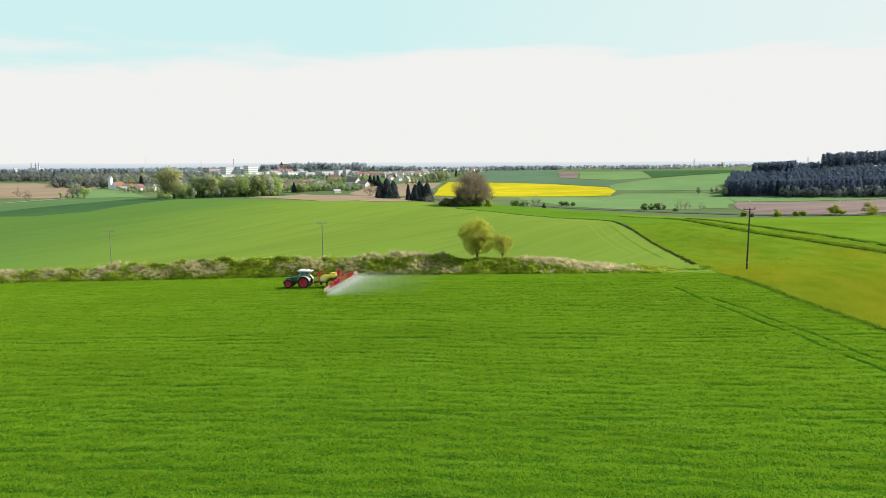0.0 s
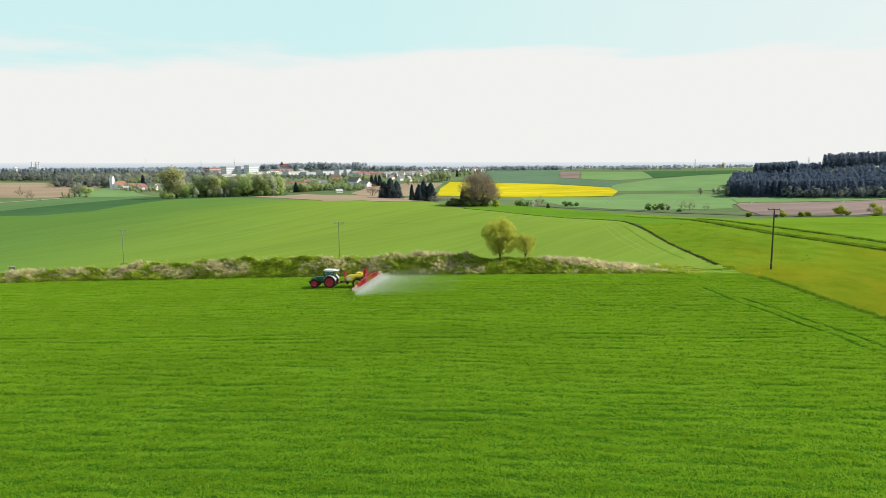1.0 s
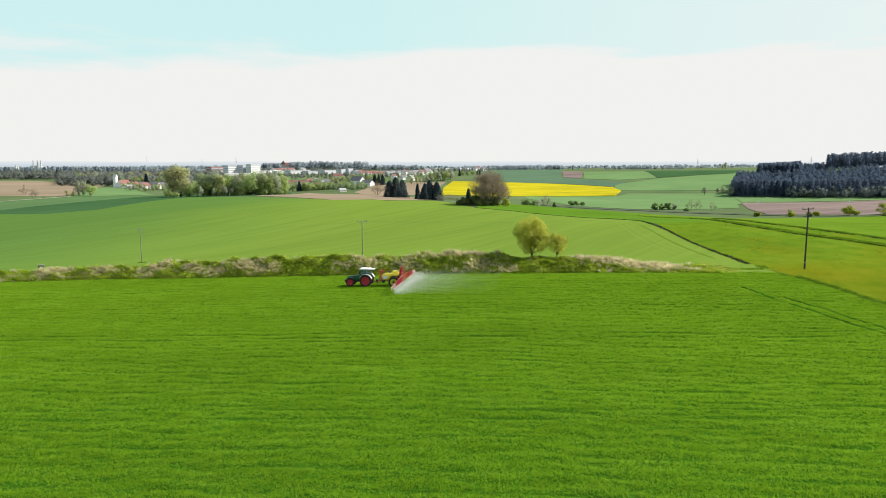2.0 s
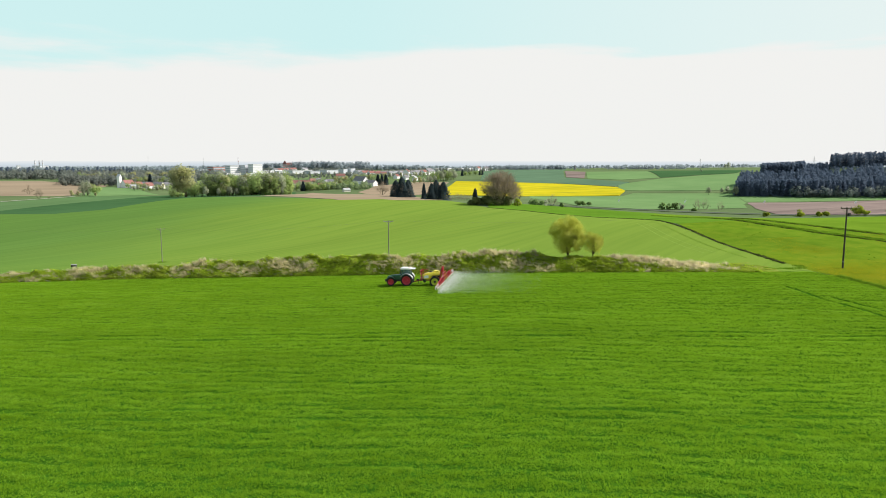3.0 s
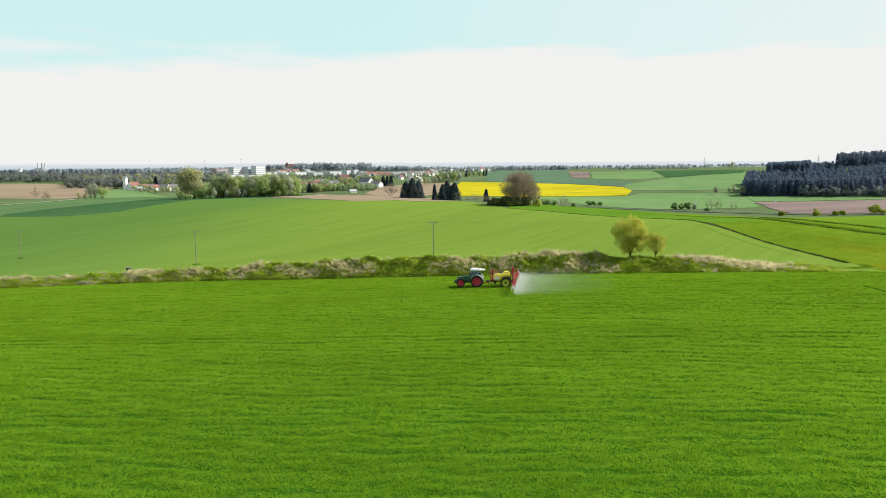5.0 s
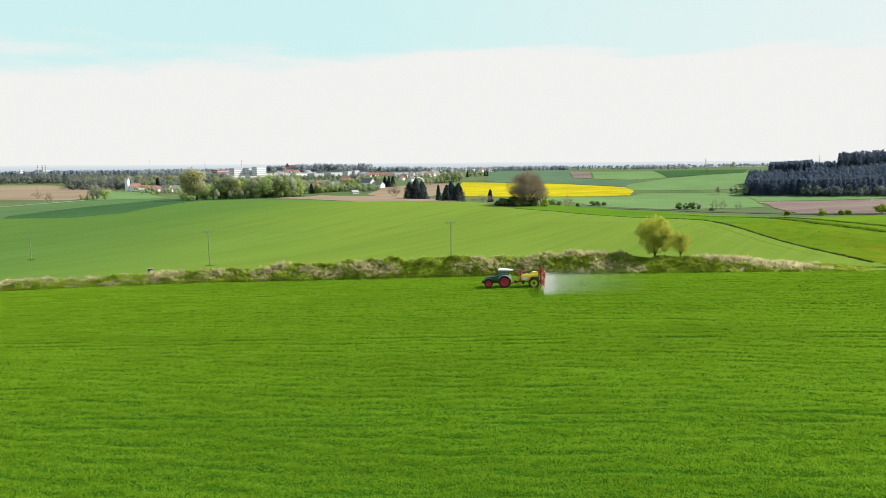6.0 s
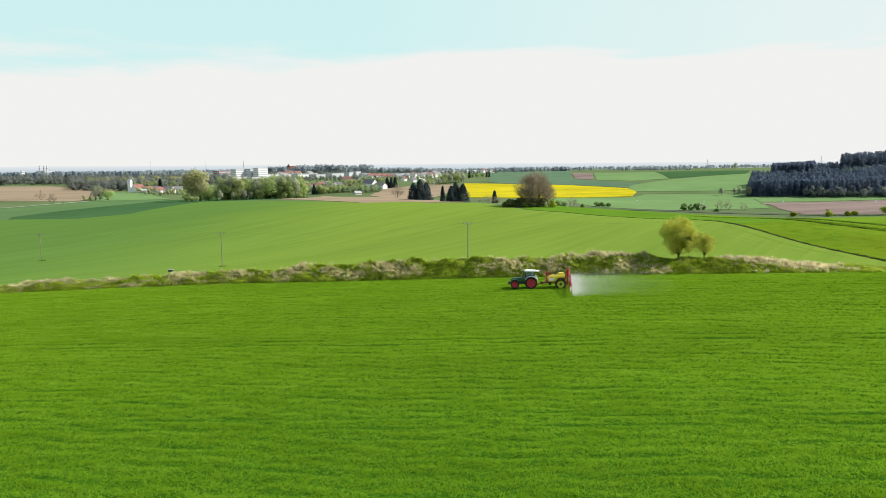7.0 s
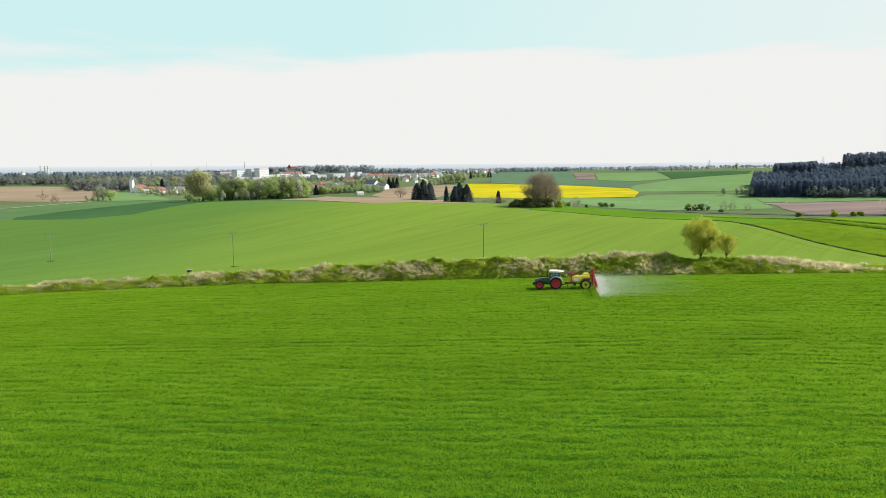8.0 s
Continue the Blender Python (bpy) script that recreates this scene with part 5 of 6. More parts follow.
wood("castle_wood", "woodland along the ridge above the town", scatter(-0.2207, -0.1079, 2900, 3200, 240, 18, 42, 10), ROUND, M_HAZETREE, 10)
wood("castle_wood", "tree line at the end of the town ridge", scatter(-0.1079, -0.0284, 2900, 3100, 110, 16, 27, 11), ROUND, M_HAZETREE, 11)
wood("ridge_trees", "tree line on the far ridge", scatter(0.0702, 0.1806, 2500, 2650, 110, 12, 22, 12), ROUND, M_HAZETREE, 12)
wood("ridge_trees", "tree line on the far ridge beside the wood", scatter(0.2433, 0.3562, 2250, 2350, 80, 8, 17, 13), ROUND, M_HAZETREE, 13)
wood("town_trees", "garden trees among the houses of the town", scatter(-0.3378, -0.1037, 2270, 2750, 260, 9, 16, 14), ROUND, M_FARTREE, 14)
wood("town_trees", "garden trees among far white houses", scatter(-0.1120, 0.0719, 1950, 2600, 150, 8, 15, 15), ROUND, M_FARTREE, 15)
wood("plain_woods", "far scattered woods on the plain", scatter(-0.80, -0.3211, 2100, 3600, 1000, 14, 24, 18), FAR_ROUND, M_HAZETREE, 18)
wood("plain_woods", "far scattered woods on the hazy plain", scatter(-0.78, 0.62, 3300, 4700, 1300, 14, 26, 16), FAR_ROUND, M_HAZETREE, 16)


# ---- houses, church, town ----
def house(label, at, w, d, h, roof_h, wall_m, roof_m, turn, windows=3, category="house", group="village houses"):
    """A gabled house, the ridge along its length w."""
    t = thing("house", label, category, at, turn, group)
    bm = bmesh.new()
    x, y = w / 2, d / 2
    v = [bm.verts.new(c) for c in ((-x, -y, -2), (x, -y, -2), (x, y, -2), (-x, y, -2), (-x, -y, h), (x, -y, h), (x, y, h), (-x, y, h), (-x, 0, h + roof_h), (x, 0, h + roof_h))]
    for f in ((0, 1, 5, 4), (2, 3, 7, 6), (1, 2, 6, 9, 5), (3, 0, 4, 8, 7)):
        bm.faces.new([v[i] for i in f])
    part("wall", bm, wall_m, t)
    bm = bmesh.new()
    o, th = 0.6, 0.25
    for s in (-1, 1):
        e = h - roof_h * o / y
        q = [(-x - o, s * (y + o), e), (x + o, s * (y + o), e), (x + o, 0, h + roof_h), (-x - o, 0, h + roof_h)]
        lo = [bm.verts.new(c) for c in q]
        hi = [bm.verts.new((c[0], c[1], c[2] + th)) for c in q]
        bm.faces.new(hi)
        bm.faces.new(lo[::-1])
        for i in range(4):
            bm.faces.new((lo[i], lo[(i + 1) % 4], hi[(i + 1) % 4], hi[i]))
    bmesh.ops.recalc_face_normals(bm, faces=bm.faces)
    part("roof", bm, roof_m, t)
    part("chimney", box(bmesh.new(), (x * 0.4, y * 0.2, h + roof_h + 0.2), (0.7, 0.7, 1.8)), M_BRICK, t)
    for s in (-1, 1):
        for i in range(windows):
            ux = -x + w * (i + 0.5) / windows
            part("window", box(bmesh.new(), (ux, s * (y + 0.02), h * 0.55), (1.2, 0.12, 1.4)), M_WINDOW, t)
    for s in (-1, 1):
        part("window", box(bmesh.new(), (s * (x + 0.02), 0, h * 0.95), (0.12, 1.2, 1.3)), M_WINDOW, t)
    return t


def block(label, at, w, d, h, wall_m, turn, storeys, group="town buildings", name="office_building", roof_m=None):
    """A flat-roofed block with window bands on every storey."""
    t = thing(name, label, "building", at, turn, group)
    part("wall", box(bmesh.new(), (0, 0, h / 2 - 2), (w, d, h + 4)), wall_m, t)
    part("roof", box(bmesh.new(), (0, 0, h + 0.3), (w + 0.8, d + 0.8, 0.6)), roof_m or M_GREYROOF, t)
    for i in range(storeys):
        z = h * (i + 0.55) / storeys
        for s in (-1, 1):
            part("window", box(bmesh.new(), (0, s * (d / 2 + 0.05), z), (w * 0.94, 0.2, h / storeys * 0.4)), M_WINDOW, t)
            part("window", box(bmesh.new(), (s * (w / 2 + 0.05), 0, z), (0.2, d * 0.9, h / storeys * 0.4)), M_WINDOW, t)
    return t


def church(at):
    t = thing("church", "white village church with a gabled tower", "church", at, 72, scale=0.98)
    part("tower", box(bmesh.new(), (0, 0, 7), (5.6, 5.6, 22)), M_WALL, t)
    bm = bmesh.new()
    z = 18
    v = [bm.verts.new(c) for c in ((-3, -3, z), (3, -3, z), (3, 3, z), (-3, 3, z), (0, -3, z + 5), (0, 3, z + 5))]
    for f in ((0, 1, 4), (2, 3, 5), (1, 2, 5, 4), (3, 0, 4, 5), (0, 3, 2, 1)):
        bm.faces.new([v[i] for i in f])
    part("tower_gable", bm, M_WALL, t)
    bm = bmesh.new()
    for s in (-1, 1):
        lo = [bm.verts.new(c) for c in ((s * 3.3, -3.2, z - 0.4), (s * 3.3, 3.2, z - 0.4), (0, 3.2, z + 5.1), (0, -3.2, z + 5.1))]
        bm.faces.new(lo)
    part("tower_roof", bm, M_CONC, t)
    bm = bmesh.new()
    v = [bm.verts.new(c) for c in ((-1, -13, -3), (20, -13, -3), (20, -3, -3), (-1, -3, -3), (-1, -13, 7), (20, -13, 7), (20, -3, 7), (-1, -3, 7), (-1, -8, 13), (20, -8, 13))]
    for f in ((0, 1, 5, 4), (2, 3, 7, 6), (1, 2, 6, 9, 5), (3, 0, 4, 8, 7)):
        bm.faces.new([v[i] for i in f])
    part("nave", bm, M_WALL, t)
    bm = bmesh.new()
    for s in (-1, 1):
        bm.faces.new([bm.verts.new(c) for c in ((-1.3, -8 + s * 5.5, 6.6), (20.4, -8 + s * 5.5, 6.6), (20.4, -8, 13.3), (-1.3, -8, 13.3))])
    part("nave_roof", bm, M_REDROOF, t)
    for i in range(4):
        part("window", box(bmesh.new(), (3 + 4 * i, -13.03, 4), (1.2, 0.15, 3.2)), M_WINDOW, t)
    for zz in (9, 15):
        part("window", box(bmesh.new(), (-2.83, 0, zz), (0.15, 1.0, 2.2)), M_WINDOW, t)
    return t


church(sunk(spot(-0.4741, 1130), 0))
house("long red-roofed farmhouse beside the church", spot(-0.4565, 1160), 17, 10, 4.5, 5, M_CREAM, M_REDROOF, 8, 4)
house("white gabled house with a red roof", spot(-0.4465, 1150), 14, 9, 5, 5, M_WALL, M_REDROOF, 75)
house("white gabled house with a red roof", spot(-0.4314, 1140), 15, 10, 5, 5, M_WALL, M_REDROOF, 70)
house("house with a dark tiled roof", spot(-0.4365, 1175), 16, 10, 4.5, 5.5, M_CREAM, M_DARKROOF, 10)
house("house with a dark tiled roof", spot(-0.4164, 1170), 18, 11, 5, 6, M_CREAM, M_DARKROOF, -20)
house("barn with a dark tiled roof", spot(-0.4055, 1180), 20, 12, 5, 6, M_CREAM, M_DARKROOF, 15)
house("small white house by the trees", spot(-0.4540, 1120), 8, 7, 3.5, 3, M_WALL, M_GREYROOF, 40)
house("small white house among trees", spot(-0.3855, 1000), 9, 7, 3.5, 3, M_WALL, M_DARKROOF, 20)
house("house with a reddish roof at the village edge", spot(-0.2283, 1330), 17, 11, 5, 5, M_CREAM, M_REDROOF, -10)
house("long barn with a red roof and white walls", spot(-0.2057, 1300), 33, 13, 6, 6, M_WALL, M_REDROOF, 6, 5)
house("white gabled house among trees", spot(-0.1714, 1350), 12, 10, 6, 5, M_WALL, M_DARKROOF, 80)
house("house with a dark roof behind trees", spot(-0.1647, 1380), 14, 10, 5, 6, M_CREAM, M_DARKROOF, 10)
house("large farmhouse with a grey roof and white gable", spot(-0.1187, 1350), 30, 16, 9, 8, M_WALL, M_DARKROOF, -42, 5)
house("white house with a brown roof", spot(-0.1037, 1300), 24, 13, 6.5, 5, M_WALL, M_DARKROOF, -38, 4)
house("shed with a pale sheet roof", spot(-0.1396, 1090), 11, 8, 3, 3, M_CREAM, M_GREYROOF, 35, 2)
house("white house on the slope", spot(-0.0393, 1500), 12, 9, 5, 4, M_WALL, M_GREYROOF, 70)
for brg, d, w, red in ((-0.1906, 1420, 15, 1), (-0.1814, 1460, 13, 0), (-0.1555, 1440, 14, 0), (-0.1455, 1500, 15, 1), (-0.1313, 1560, 14, 0), (-0.0920, 1620, 15, 0), (-0.0669, 1650, 14, 1), (-0.0535, 1560, 12, 0)):
    house("white gabled house with a " + ("red" if red else "dark") + " roof among gardens", spot(brg, d), w, 10, 6, 5, M_WALL, M_REDROOF if red else M_DARKROOF, rng.uniform(48, 66), 3)
for brg, d, w, dp, h, rh, wall_m, roof_m, trn in ((-0.0895, 1840, 34, 14, 8, 5, M_WALL, M_REDROOF, 14), (-0.0700, 1850, 40, 14, 9, 4, M_WALL, M_GREYROOF, 10), (-0.0525, 1790, 15, 15, 13, 6, M_WALL, M_REDROOF, 80),
                                                 (-0.0400, 1880, 30, 13, 9, 4, M_CREAM, M_REDROOF, 8), (-0.0250, 1900, 46, 13, 8, 4, M_CREAM, M_GREYROOF, 6), (-0.1500, 1760, 24, 12, 7, 5, M_CREAM, M_REDROOF, 20),
                                                 (-0.1290, 1700, 20, 12, 7, 5, M_WALL, M_DARKROOF, 65), (-0.1760, 1220, 14, 10, 5, 5, M_CREAM, M_REDROOF, 30), (-0.1560, 1240, 13, 9, 5, 5, M_WALL, M_DARKROOF, 70)):
    house("pale " + ("gabled house" if w < 25 else "long house") + " at the edge of the town", spot(brg, d), w, dp, h, rh, wall_m, roof_m, trn, 4, group="suburban houses")
block("long red-brick factory hall", spot(-0.3311, 2260), 56, 30, 22, M_BRICK, 56, 2)
block("white multi-storey factory block", spot(-0.3070, 2230), 50, 26, 27, M_WALL, 58, 4)
block("white multi-storey factory block", spot(-0.2901, 2240), 26, 26, 28, M_CONC, 58, 5)
block("white multi-storey factory block", spot(-0.2756, 2230), 40, 24, 31, M_WALL, 58, 5)
block("low white storage hall", spot(-0.3094, 2080), 60, 24, 7, M_WALL, 55, 1)
block("low white storage hall", spot(-0.2843, 2060), 44, 24, 7, M_WALL, 55, 1)
block("low white storage hall", spot(-0.3336, 2100), 60, 24, 8, M_WALL, 55, 1)
block("long pale industrial building", spot(-0.2124, 2250), 75, 30, 10, M_WALL, 54, 2)
block("long pale industrial building", spot(-0.1890, 2200), 60, 30, 9, M_CONC, 54, 2)
block("pale blue-grey industrial building", spot(-0.1664, 2180), 55, 30, 12, M_CONC, 56, 3)
block("pale blue-grey apartment block", spot(-0.1463, 2120), 22, 20, 16, M_CONC, 62, 5)
block("pale blue-grey apartment block", spot(-0.1355, 2140), 24, 20, 17, M_CONC, 62, 5)
for i, (brg, d, w) in enumerate(((-0.0109, 2500, 40), (0.0067, 2520, 44), (0.0234, 2520, 50), (0.0401, 2540, 60), (0.0552, 2540, 50))):
    block("low white commercial building", spot(brg, d), w, 30, 9, M_WALL, 54, 1)
for i, (brg, d, red) in enumerate(((-0.1037, 1900, 1), (-0.0936, 1880, 1), (-0.0844, 1870, 0), (-0.0761, 1850, 0), (-0.0677, 1860, 0), (-0.0594, 1840, 0), (-0.0510, 1850, 0), (-0.0443, 1820, 0), (-0.0351, 1880, 0), (-0.0268, 1880, 1), (-0.0176, 1900, 0), (-0.1137, 1950, 1), (-0.1204, 2000, 0), (-0.2207, 2500, 1), (-0.2308, 2450, 1), (-0.2032, 2480, 0), (-0.2391, 2400, 1), (-0.2458, 2380, 0), (-0.0201, 2100, 0), (0.0635, 2300, 0), (0.0518, 2350, 1))):
    house("white suburban house with a " + ("red" if red else "dark") + " roof", spot(brg, d), rng.uniform(20, 31), 13, 9, 5.5, M_WALL, M_REDROOF if red else M_DARKROOF, rng.uniform(45, 70), 4, group="suburban houses")
for i, (brg, d, w, h) in enumerate(((-0.2559, 2330, 26, 9), (-0.2642, 2300, 30, 8), (-0.2375, 2280, 34, 8), (-0.2249, 2350, 40, 8), (-0.1998, 2330, 46, 9), (-0.1773, 2350, 40, 9), (-0.1555, 2300, 30, 10), (-0.1254, 2150, 26, 11), (-0.1137, 2120, 28, 9), (-0.3545, 2400, 40, 9), (-0.3671, 2500, 30, 8), (-0.4047, 3100, 60, 9), (-0.3428, 2320, 30, 10))):
    block("white low commercial building in the town", spot(brg, d), w, 24, h, M_WALL, rng.uniform(44, 64), 2)
# castle on the hill
cs = thing("castle", "old castle with steep red roofs on a wooded hill", "castle", spot(-0.2299, 3160), 8, scale=0.9)


def gabled(w, d, h, roof_h, x, y, ridge_along):
    """Walls and steep roof of one castle range."""
    walls = bmesh.new()
    box(walls, (x, y, h / 2 - 3), (w, d, h + 6))
    roof = bmesh.new()
    a, b = w / 2 + 0.6, d / 2 + 0.6
    c = [(-a, -b), (a, -b), (a, b), (-a, b)]
    ends = [(-a + 2, 0), (a - 2, 0)] if ridge_along else [(0, -b + 1), (0, b - 1)]
    v = [roof.verts.new((x + p, y + q, h)) for p, q in c] + [roof.verts.new((x + p, y + q, h + roof_h)) for p, q in ends]
    for f in (((0, 1, 5, 4), (2, 3, 4, 5), (1, 2, 5), (3, 0, 4)) if ridge_along else ((0, 1, 4), (2, 3, 5), (1, 2, 5, 4), (3, 0, 4, 5))):
        roof.faces.new([v[i] for i in f])
    roof.faces.new(v[3::-1])
    bmesh.ops.recalc_face_normals(roof, faces=roof.faces)
    return walls, roof


for nm, w, d, h, rh, x, y, along in (("keep", 20, 22, 29, 17, -9, 0, False), ("great_hall", 30, 18, 24, 12, 14, 2, True), ("wing", 26, 15, 15, 8, -22, -8, True), ("gatehouse", 12, 12, 13, 7, 30, -10, False)):
    walls, roof = gabled(w, d, h, rh, x, y, along)
    body = part(nm, walls, M_OLDWALL, cs)
    part("roof", roof, M_REDROOF, body, "steep red tiled roof")
    for k in range(4):
        part("window", box(bmesh.new(), (x - w * 0.36 + w * 0.24 * k, y - d / 2 - 0.05, h * 0.72), (1.6, 0.3, 2.8)), M_WINDOW, body)


def chimney_stack(label, at, tall, r):
    t = thing("chimney_stack", label, "chimney", at, group="power station stacks")
    part("shaft", tube(bmesh.new(), (0, 0, -3), (0, 0, tall), r, r * 0.62, 14), M_CONC, t)
    part("rim", tube(bmesh.new(), (0, 0, tall - 1.5), (0, 0, tall + 0.5), r * 0.72, r * 0.72, 14), M_DARKROOF, t)
    part("band", tube(bmesh.new(), (0, 0, tall * 0.75), (0, 0, tall * 0.79), r * 0.74, r * 0.74, 14), M_BRICK, t)


for brg in (-0.5995, -0.5932, -0.5886):
    chimney_stack("tall pale power station chimney beyond the woods", spot(brg, 2700), 42, 3.2)
block("pale power station hall", spot(-0.5920, 2720), 50, 30, 22, M_CONC, 52, 2)
block("white storage building in the far woods", spot(-0.6246, 3000), 12, 12, 24, M_WALL, 52, 2)
chimney_stack("slim factory chimney in the town", spot(-0.3002, 2260), 52, 1.7)


def lattice_mast(label, at, tall, foot, arms, category="pylon", turn=0):
    """A lattice tower: four legs, ring and diagonal bars, and cross arms."""
    t = thing("pylon", label, category, at, turn)
    legs = [(-1, -1), (1, -1), (1, 1), (-1, 1)]
    thick = 0.14

    def corner(k, f):
        s = foot / 2 * (1 - f * 0.85)
        return (legs[k][0] * s, legs[k][1] * s, tall * f)
    for k in range(4):
        part("leg", tube(bmesh.new(), corner(k, 0), corner(k, 1), thick, thick * 0.6, 5), M_GALV, t)
    bm = bmesh.new()
    for i in range(8):
        f0, f1 = i / 8, (i + 1) / 8
        for k in range(4):
            tube(bm, corner(k, f0), corner((k + 1) % 4, f1), thick * 0.5, None, 4)
            tube(bm, corner(k, f1), corner((k + 1) % 4, f1), thick * 0.5, None, 4)
    part("bracing", bm, M_GALV, t)
    for z, w in arms:
        bm = bmesh.new()
        tube(bm, (-w, 0, z), (w, 0, z), thick * 0.8, None, 5)
        tube(bm, (-w, 0, z), (0, 0, z + 1.5), thick * 0.5, None, 4)
        tube(bm, (w, 0, z), (0, 0, z + 1.5), thick * 0.5, None, 4)
        part("cross_arm", bm, M_GALV, t)


lattice_mast("grey lattice power pylon beyond the ridge", spot(0.3788, 1700), 27, 4.0, ((17, 5), (22, 4)))
lattice_mast("grey lattice power pylon behind the wood", spot(0.5452, 1700), 30, 4, ((20, 5), (25, 4)))
lattice_mast("distant lattice radio mast in the haze", spot(-0.4339, 4500), 85, 6, (), "mast")
lattice_mast("distant lattice radio mast in the haze", spot(-0.3528, 4500), 75, 7, (), "mast")
ml = thing("windmill", "dark old windmill tower on the far ridge", "windmill", spot(0.1940, 2450))
part("tower", tube(bmesh.new(), (0, 0, -2), (0, 0, 13), 4.5, 2.8, 12), M_DARKROOF, ml)
part("cap", box(bmesh.new(), (0, 0, 14.5), (6, 6, 3.5), taper=0.4), M_DARKROOF, ml)


# ---- power line ----
def wooden_pole(label, at, tall, turn, box_on=False):
    t = thing("power_pole", label, "power pole", at, turn, "power line poles")
    part("shaft", tube(bmesh.new(), (0, 0, -0.6), (0, 0, tall), 0.15, 0.10, 10), M_POLE if box_on else M_GREYPOLE, t)
    part("cross_arm", box(bmesh.new(), (0, 0.1, tall - 0.15), (2.3, 0.10, 0.12), bevel=0.015), M_GALV if not box_on else M_POLE, t)
    for x in (-1.05, 0.0, 1.05):
        ins = part("insulator", ring(bmesh.new(), [(0.02, 0), (0.07, 0.02), (0.075, 0.10), (0.05, 0.13), (0.06, 0.19), (0.03, 0.25), (0.02, 0.25)], 10, "z", (x, 0.1, tall - 0.09)), M_PORC, t)
    for s in (-1, 1):
        part("brace", tube(bmesh.new(), (0, 0.12, tall - 0.95), (s * 0.75, 0.12, tall - 0.2), 0.03, None, 5), M_GALV, t)
    if box_on:
        bm = box(bmesh.new(), (0.48, 0, tall - 1.15), (0.42, 0.34, 0.5), bevel=0.03)
        part("switch_box", bm, M_TDARK, t)
        part("bracket", box(bmesh.new(), (0.2, 0, tall - 1.0), (0.3, 0.08, 0.08)), M_GALV, t)
        part("collar", tube(bmesh.new(), (0, 0, 1.1), (0, 0, 1.2), 0.16, None, 10), M_GALV, t)
        part("shelf", box(bmesh.new(), (0.22, 0, tall - 1.7), (0.3, 0.2, 0.05)), M_GALV, t)
    return t


POLES = [(49.1, 108.2, 9.9, True), (-28.1, 156.0, 10.3, False), (-99.5, 200.0, 10.3, False), (-179.0, 243.0, 10.0, False), (-258, 290, 10.0, False), (128, 62, 10, False)]
LINE_TURN = 18.0
for x, y, h, sw in POLES:
    wooden_pole("dark wooden power pole with a switch box in the meadow" if sw else "slim wooden power pole standing in the barley", (x, y, height(x, y)), h, LINE_TURN, sw)
order = sorted(POLES, key=lambda p: -p[0])
for (ax, ay, ah, _), (bx, by, bh, _) in zip(order, order[1:]):
    for off in (-1.05, 0.0, 1.05):
        c = math.cos(radians(LINE_TURN))
        s = math.sin(radians(LINE_TURN))
        a = Vector((ax + c * off, ay + s * off, height(ax, ay) + ah + 0.12))
        b = Vector((bx + c * off, by + s * off, height(bx, by) + bh + 0.12))
        rows, bm = [], bmesh.new()
        for i in range(17):
            f = i / 16
            p = a.lerp(b, f) - Vector((0, 0, 4 * 1.3 * f * (1 - f)))
            rows.append([bm.verts.new(p + Vector(o)) for o in ((0, 0.003, -0.0018), (0, -0.003, -0.0018), (0, 0, 0.0035))])
        for u, v in zip(rows, rows[1:]):
            for j in range(3):
                bm.faces.new((u[j], u[(j + 1) % 3], v[(j + 1) % 3], v[j]))
        tagged(part("power_cable", bm, M_CABLE), "thin bare power cable sagging between wooden poles", "cable", "power cables")

# stone and posts on the bank and in the meadow
st = bmesh.new()
bmesh.ops.create_icosphere(st, subdivisions=2, radius=0.32)
for vv in st.verts:
    vv.co = Vector((vv.co.x, vv.co.y * 0.8, vv.co.z * 0.9)) * (1 + 0.18 * noise.noise(vv.co * 3))
ob = part("boundary_stone", st, M_CONC)
ob.location = (6.75, 109.2, height(6.75, 109.2) + 0.38)
tagged(ob, "pale weathered boundary stone at the foot of the bank", "stone")
hide = thing("feed_box", "small dark box on posts in the bank grass", "box", bank_at(-83.2, 122.8), 5)
part("body", box(bmesh.new(), (0, 0, 1.35), (0.8, 0.5, 0.38), bevel=0.02), M_TDARK, hide)
part("lid", box(bmesh.new(), (0, 0, 1.57), (0.92, 0.62, 0.06)), M_GREYROOF, hide, "pale sheet lid")
for sx in (-0.38, 0.38):
    part("leg", box(bmesh.new(), (sx, 0, 0.5), (0.07, 0.07, 1.5)), M_POLE, hide)


def marker(at):
    t = thing("marker_board", "slanted white marker board on a post in the field", "marker", at, 8, "pipeline markers")
    part("post", tube(bmesh.new(), (0, 0, -0.4), (0, 0, 2.2), 0.08, None, 6), M_GALV, t)
    part("board", box(bmesh.new(), (0, -0.1, 2.7), (1.3, 0.12, 2.8), pose(0, 0, 0, 0, 42, 0), 0.02), M_MARKER, t)


for brg, d in ((0.3637, 690), (0.4808, 690), (0.6162, 640), (0.2659, 720)):
    marker(spot(brg, d))


def pole_weeds():
    """Uncropped weeds round the feet of the poles in the barley."""
    r = np.random.default_rng(91)
    out = []
    for x, y, h, sw in POLES[1:5]:
        n = 90
        q = np.c_[x + r.normal(0, 0.55, n), y + r.normal(0, 0.35, n)]
        out.append(np.c_[q, land(q[:, 0], q[:, 1]) + 0.1])
    p = np.concatenate(out)
    stuff("pole_weeds", blades(p, 5, r.uniform(0.15, 0.45, len(p)), 0.10, 0.15, 0.2, r), M_TALL, "dark weeds round the feet of the power poles", "grass")


pole_weeds()


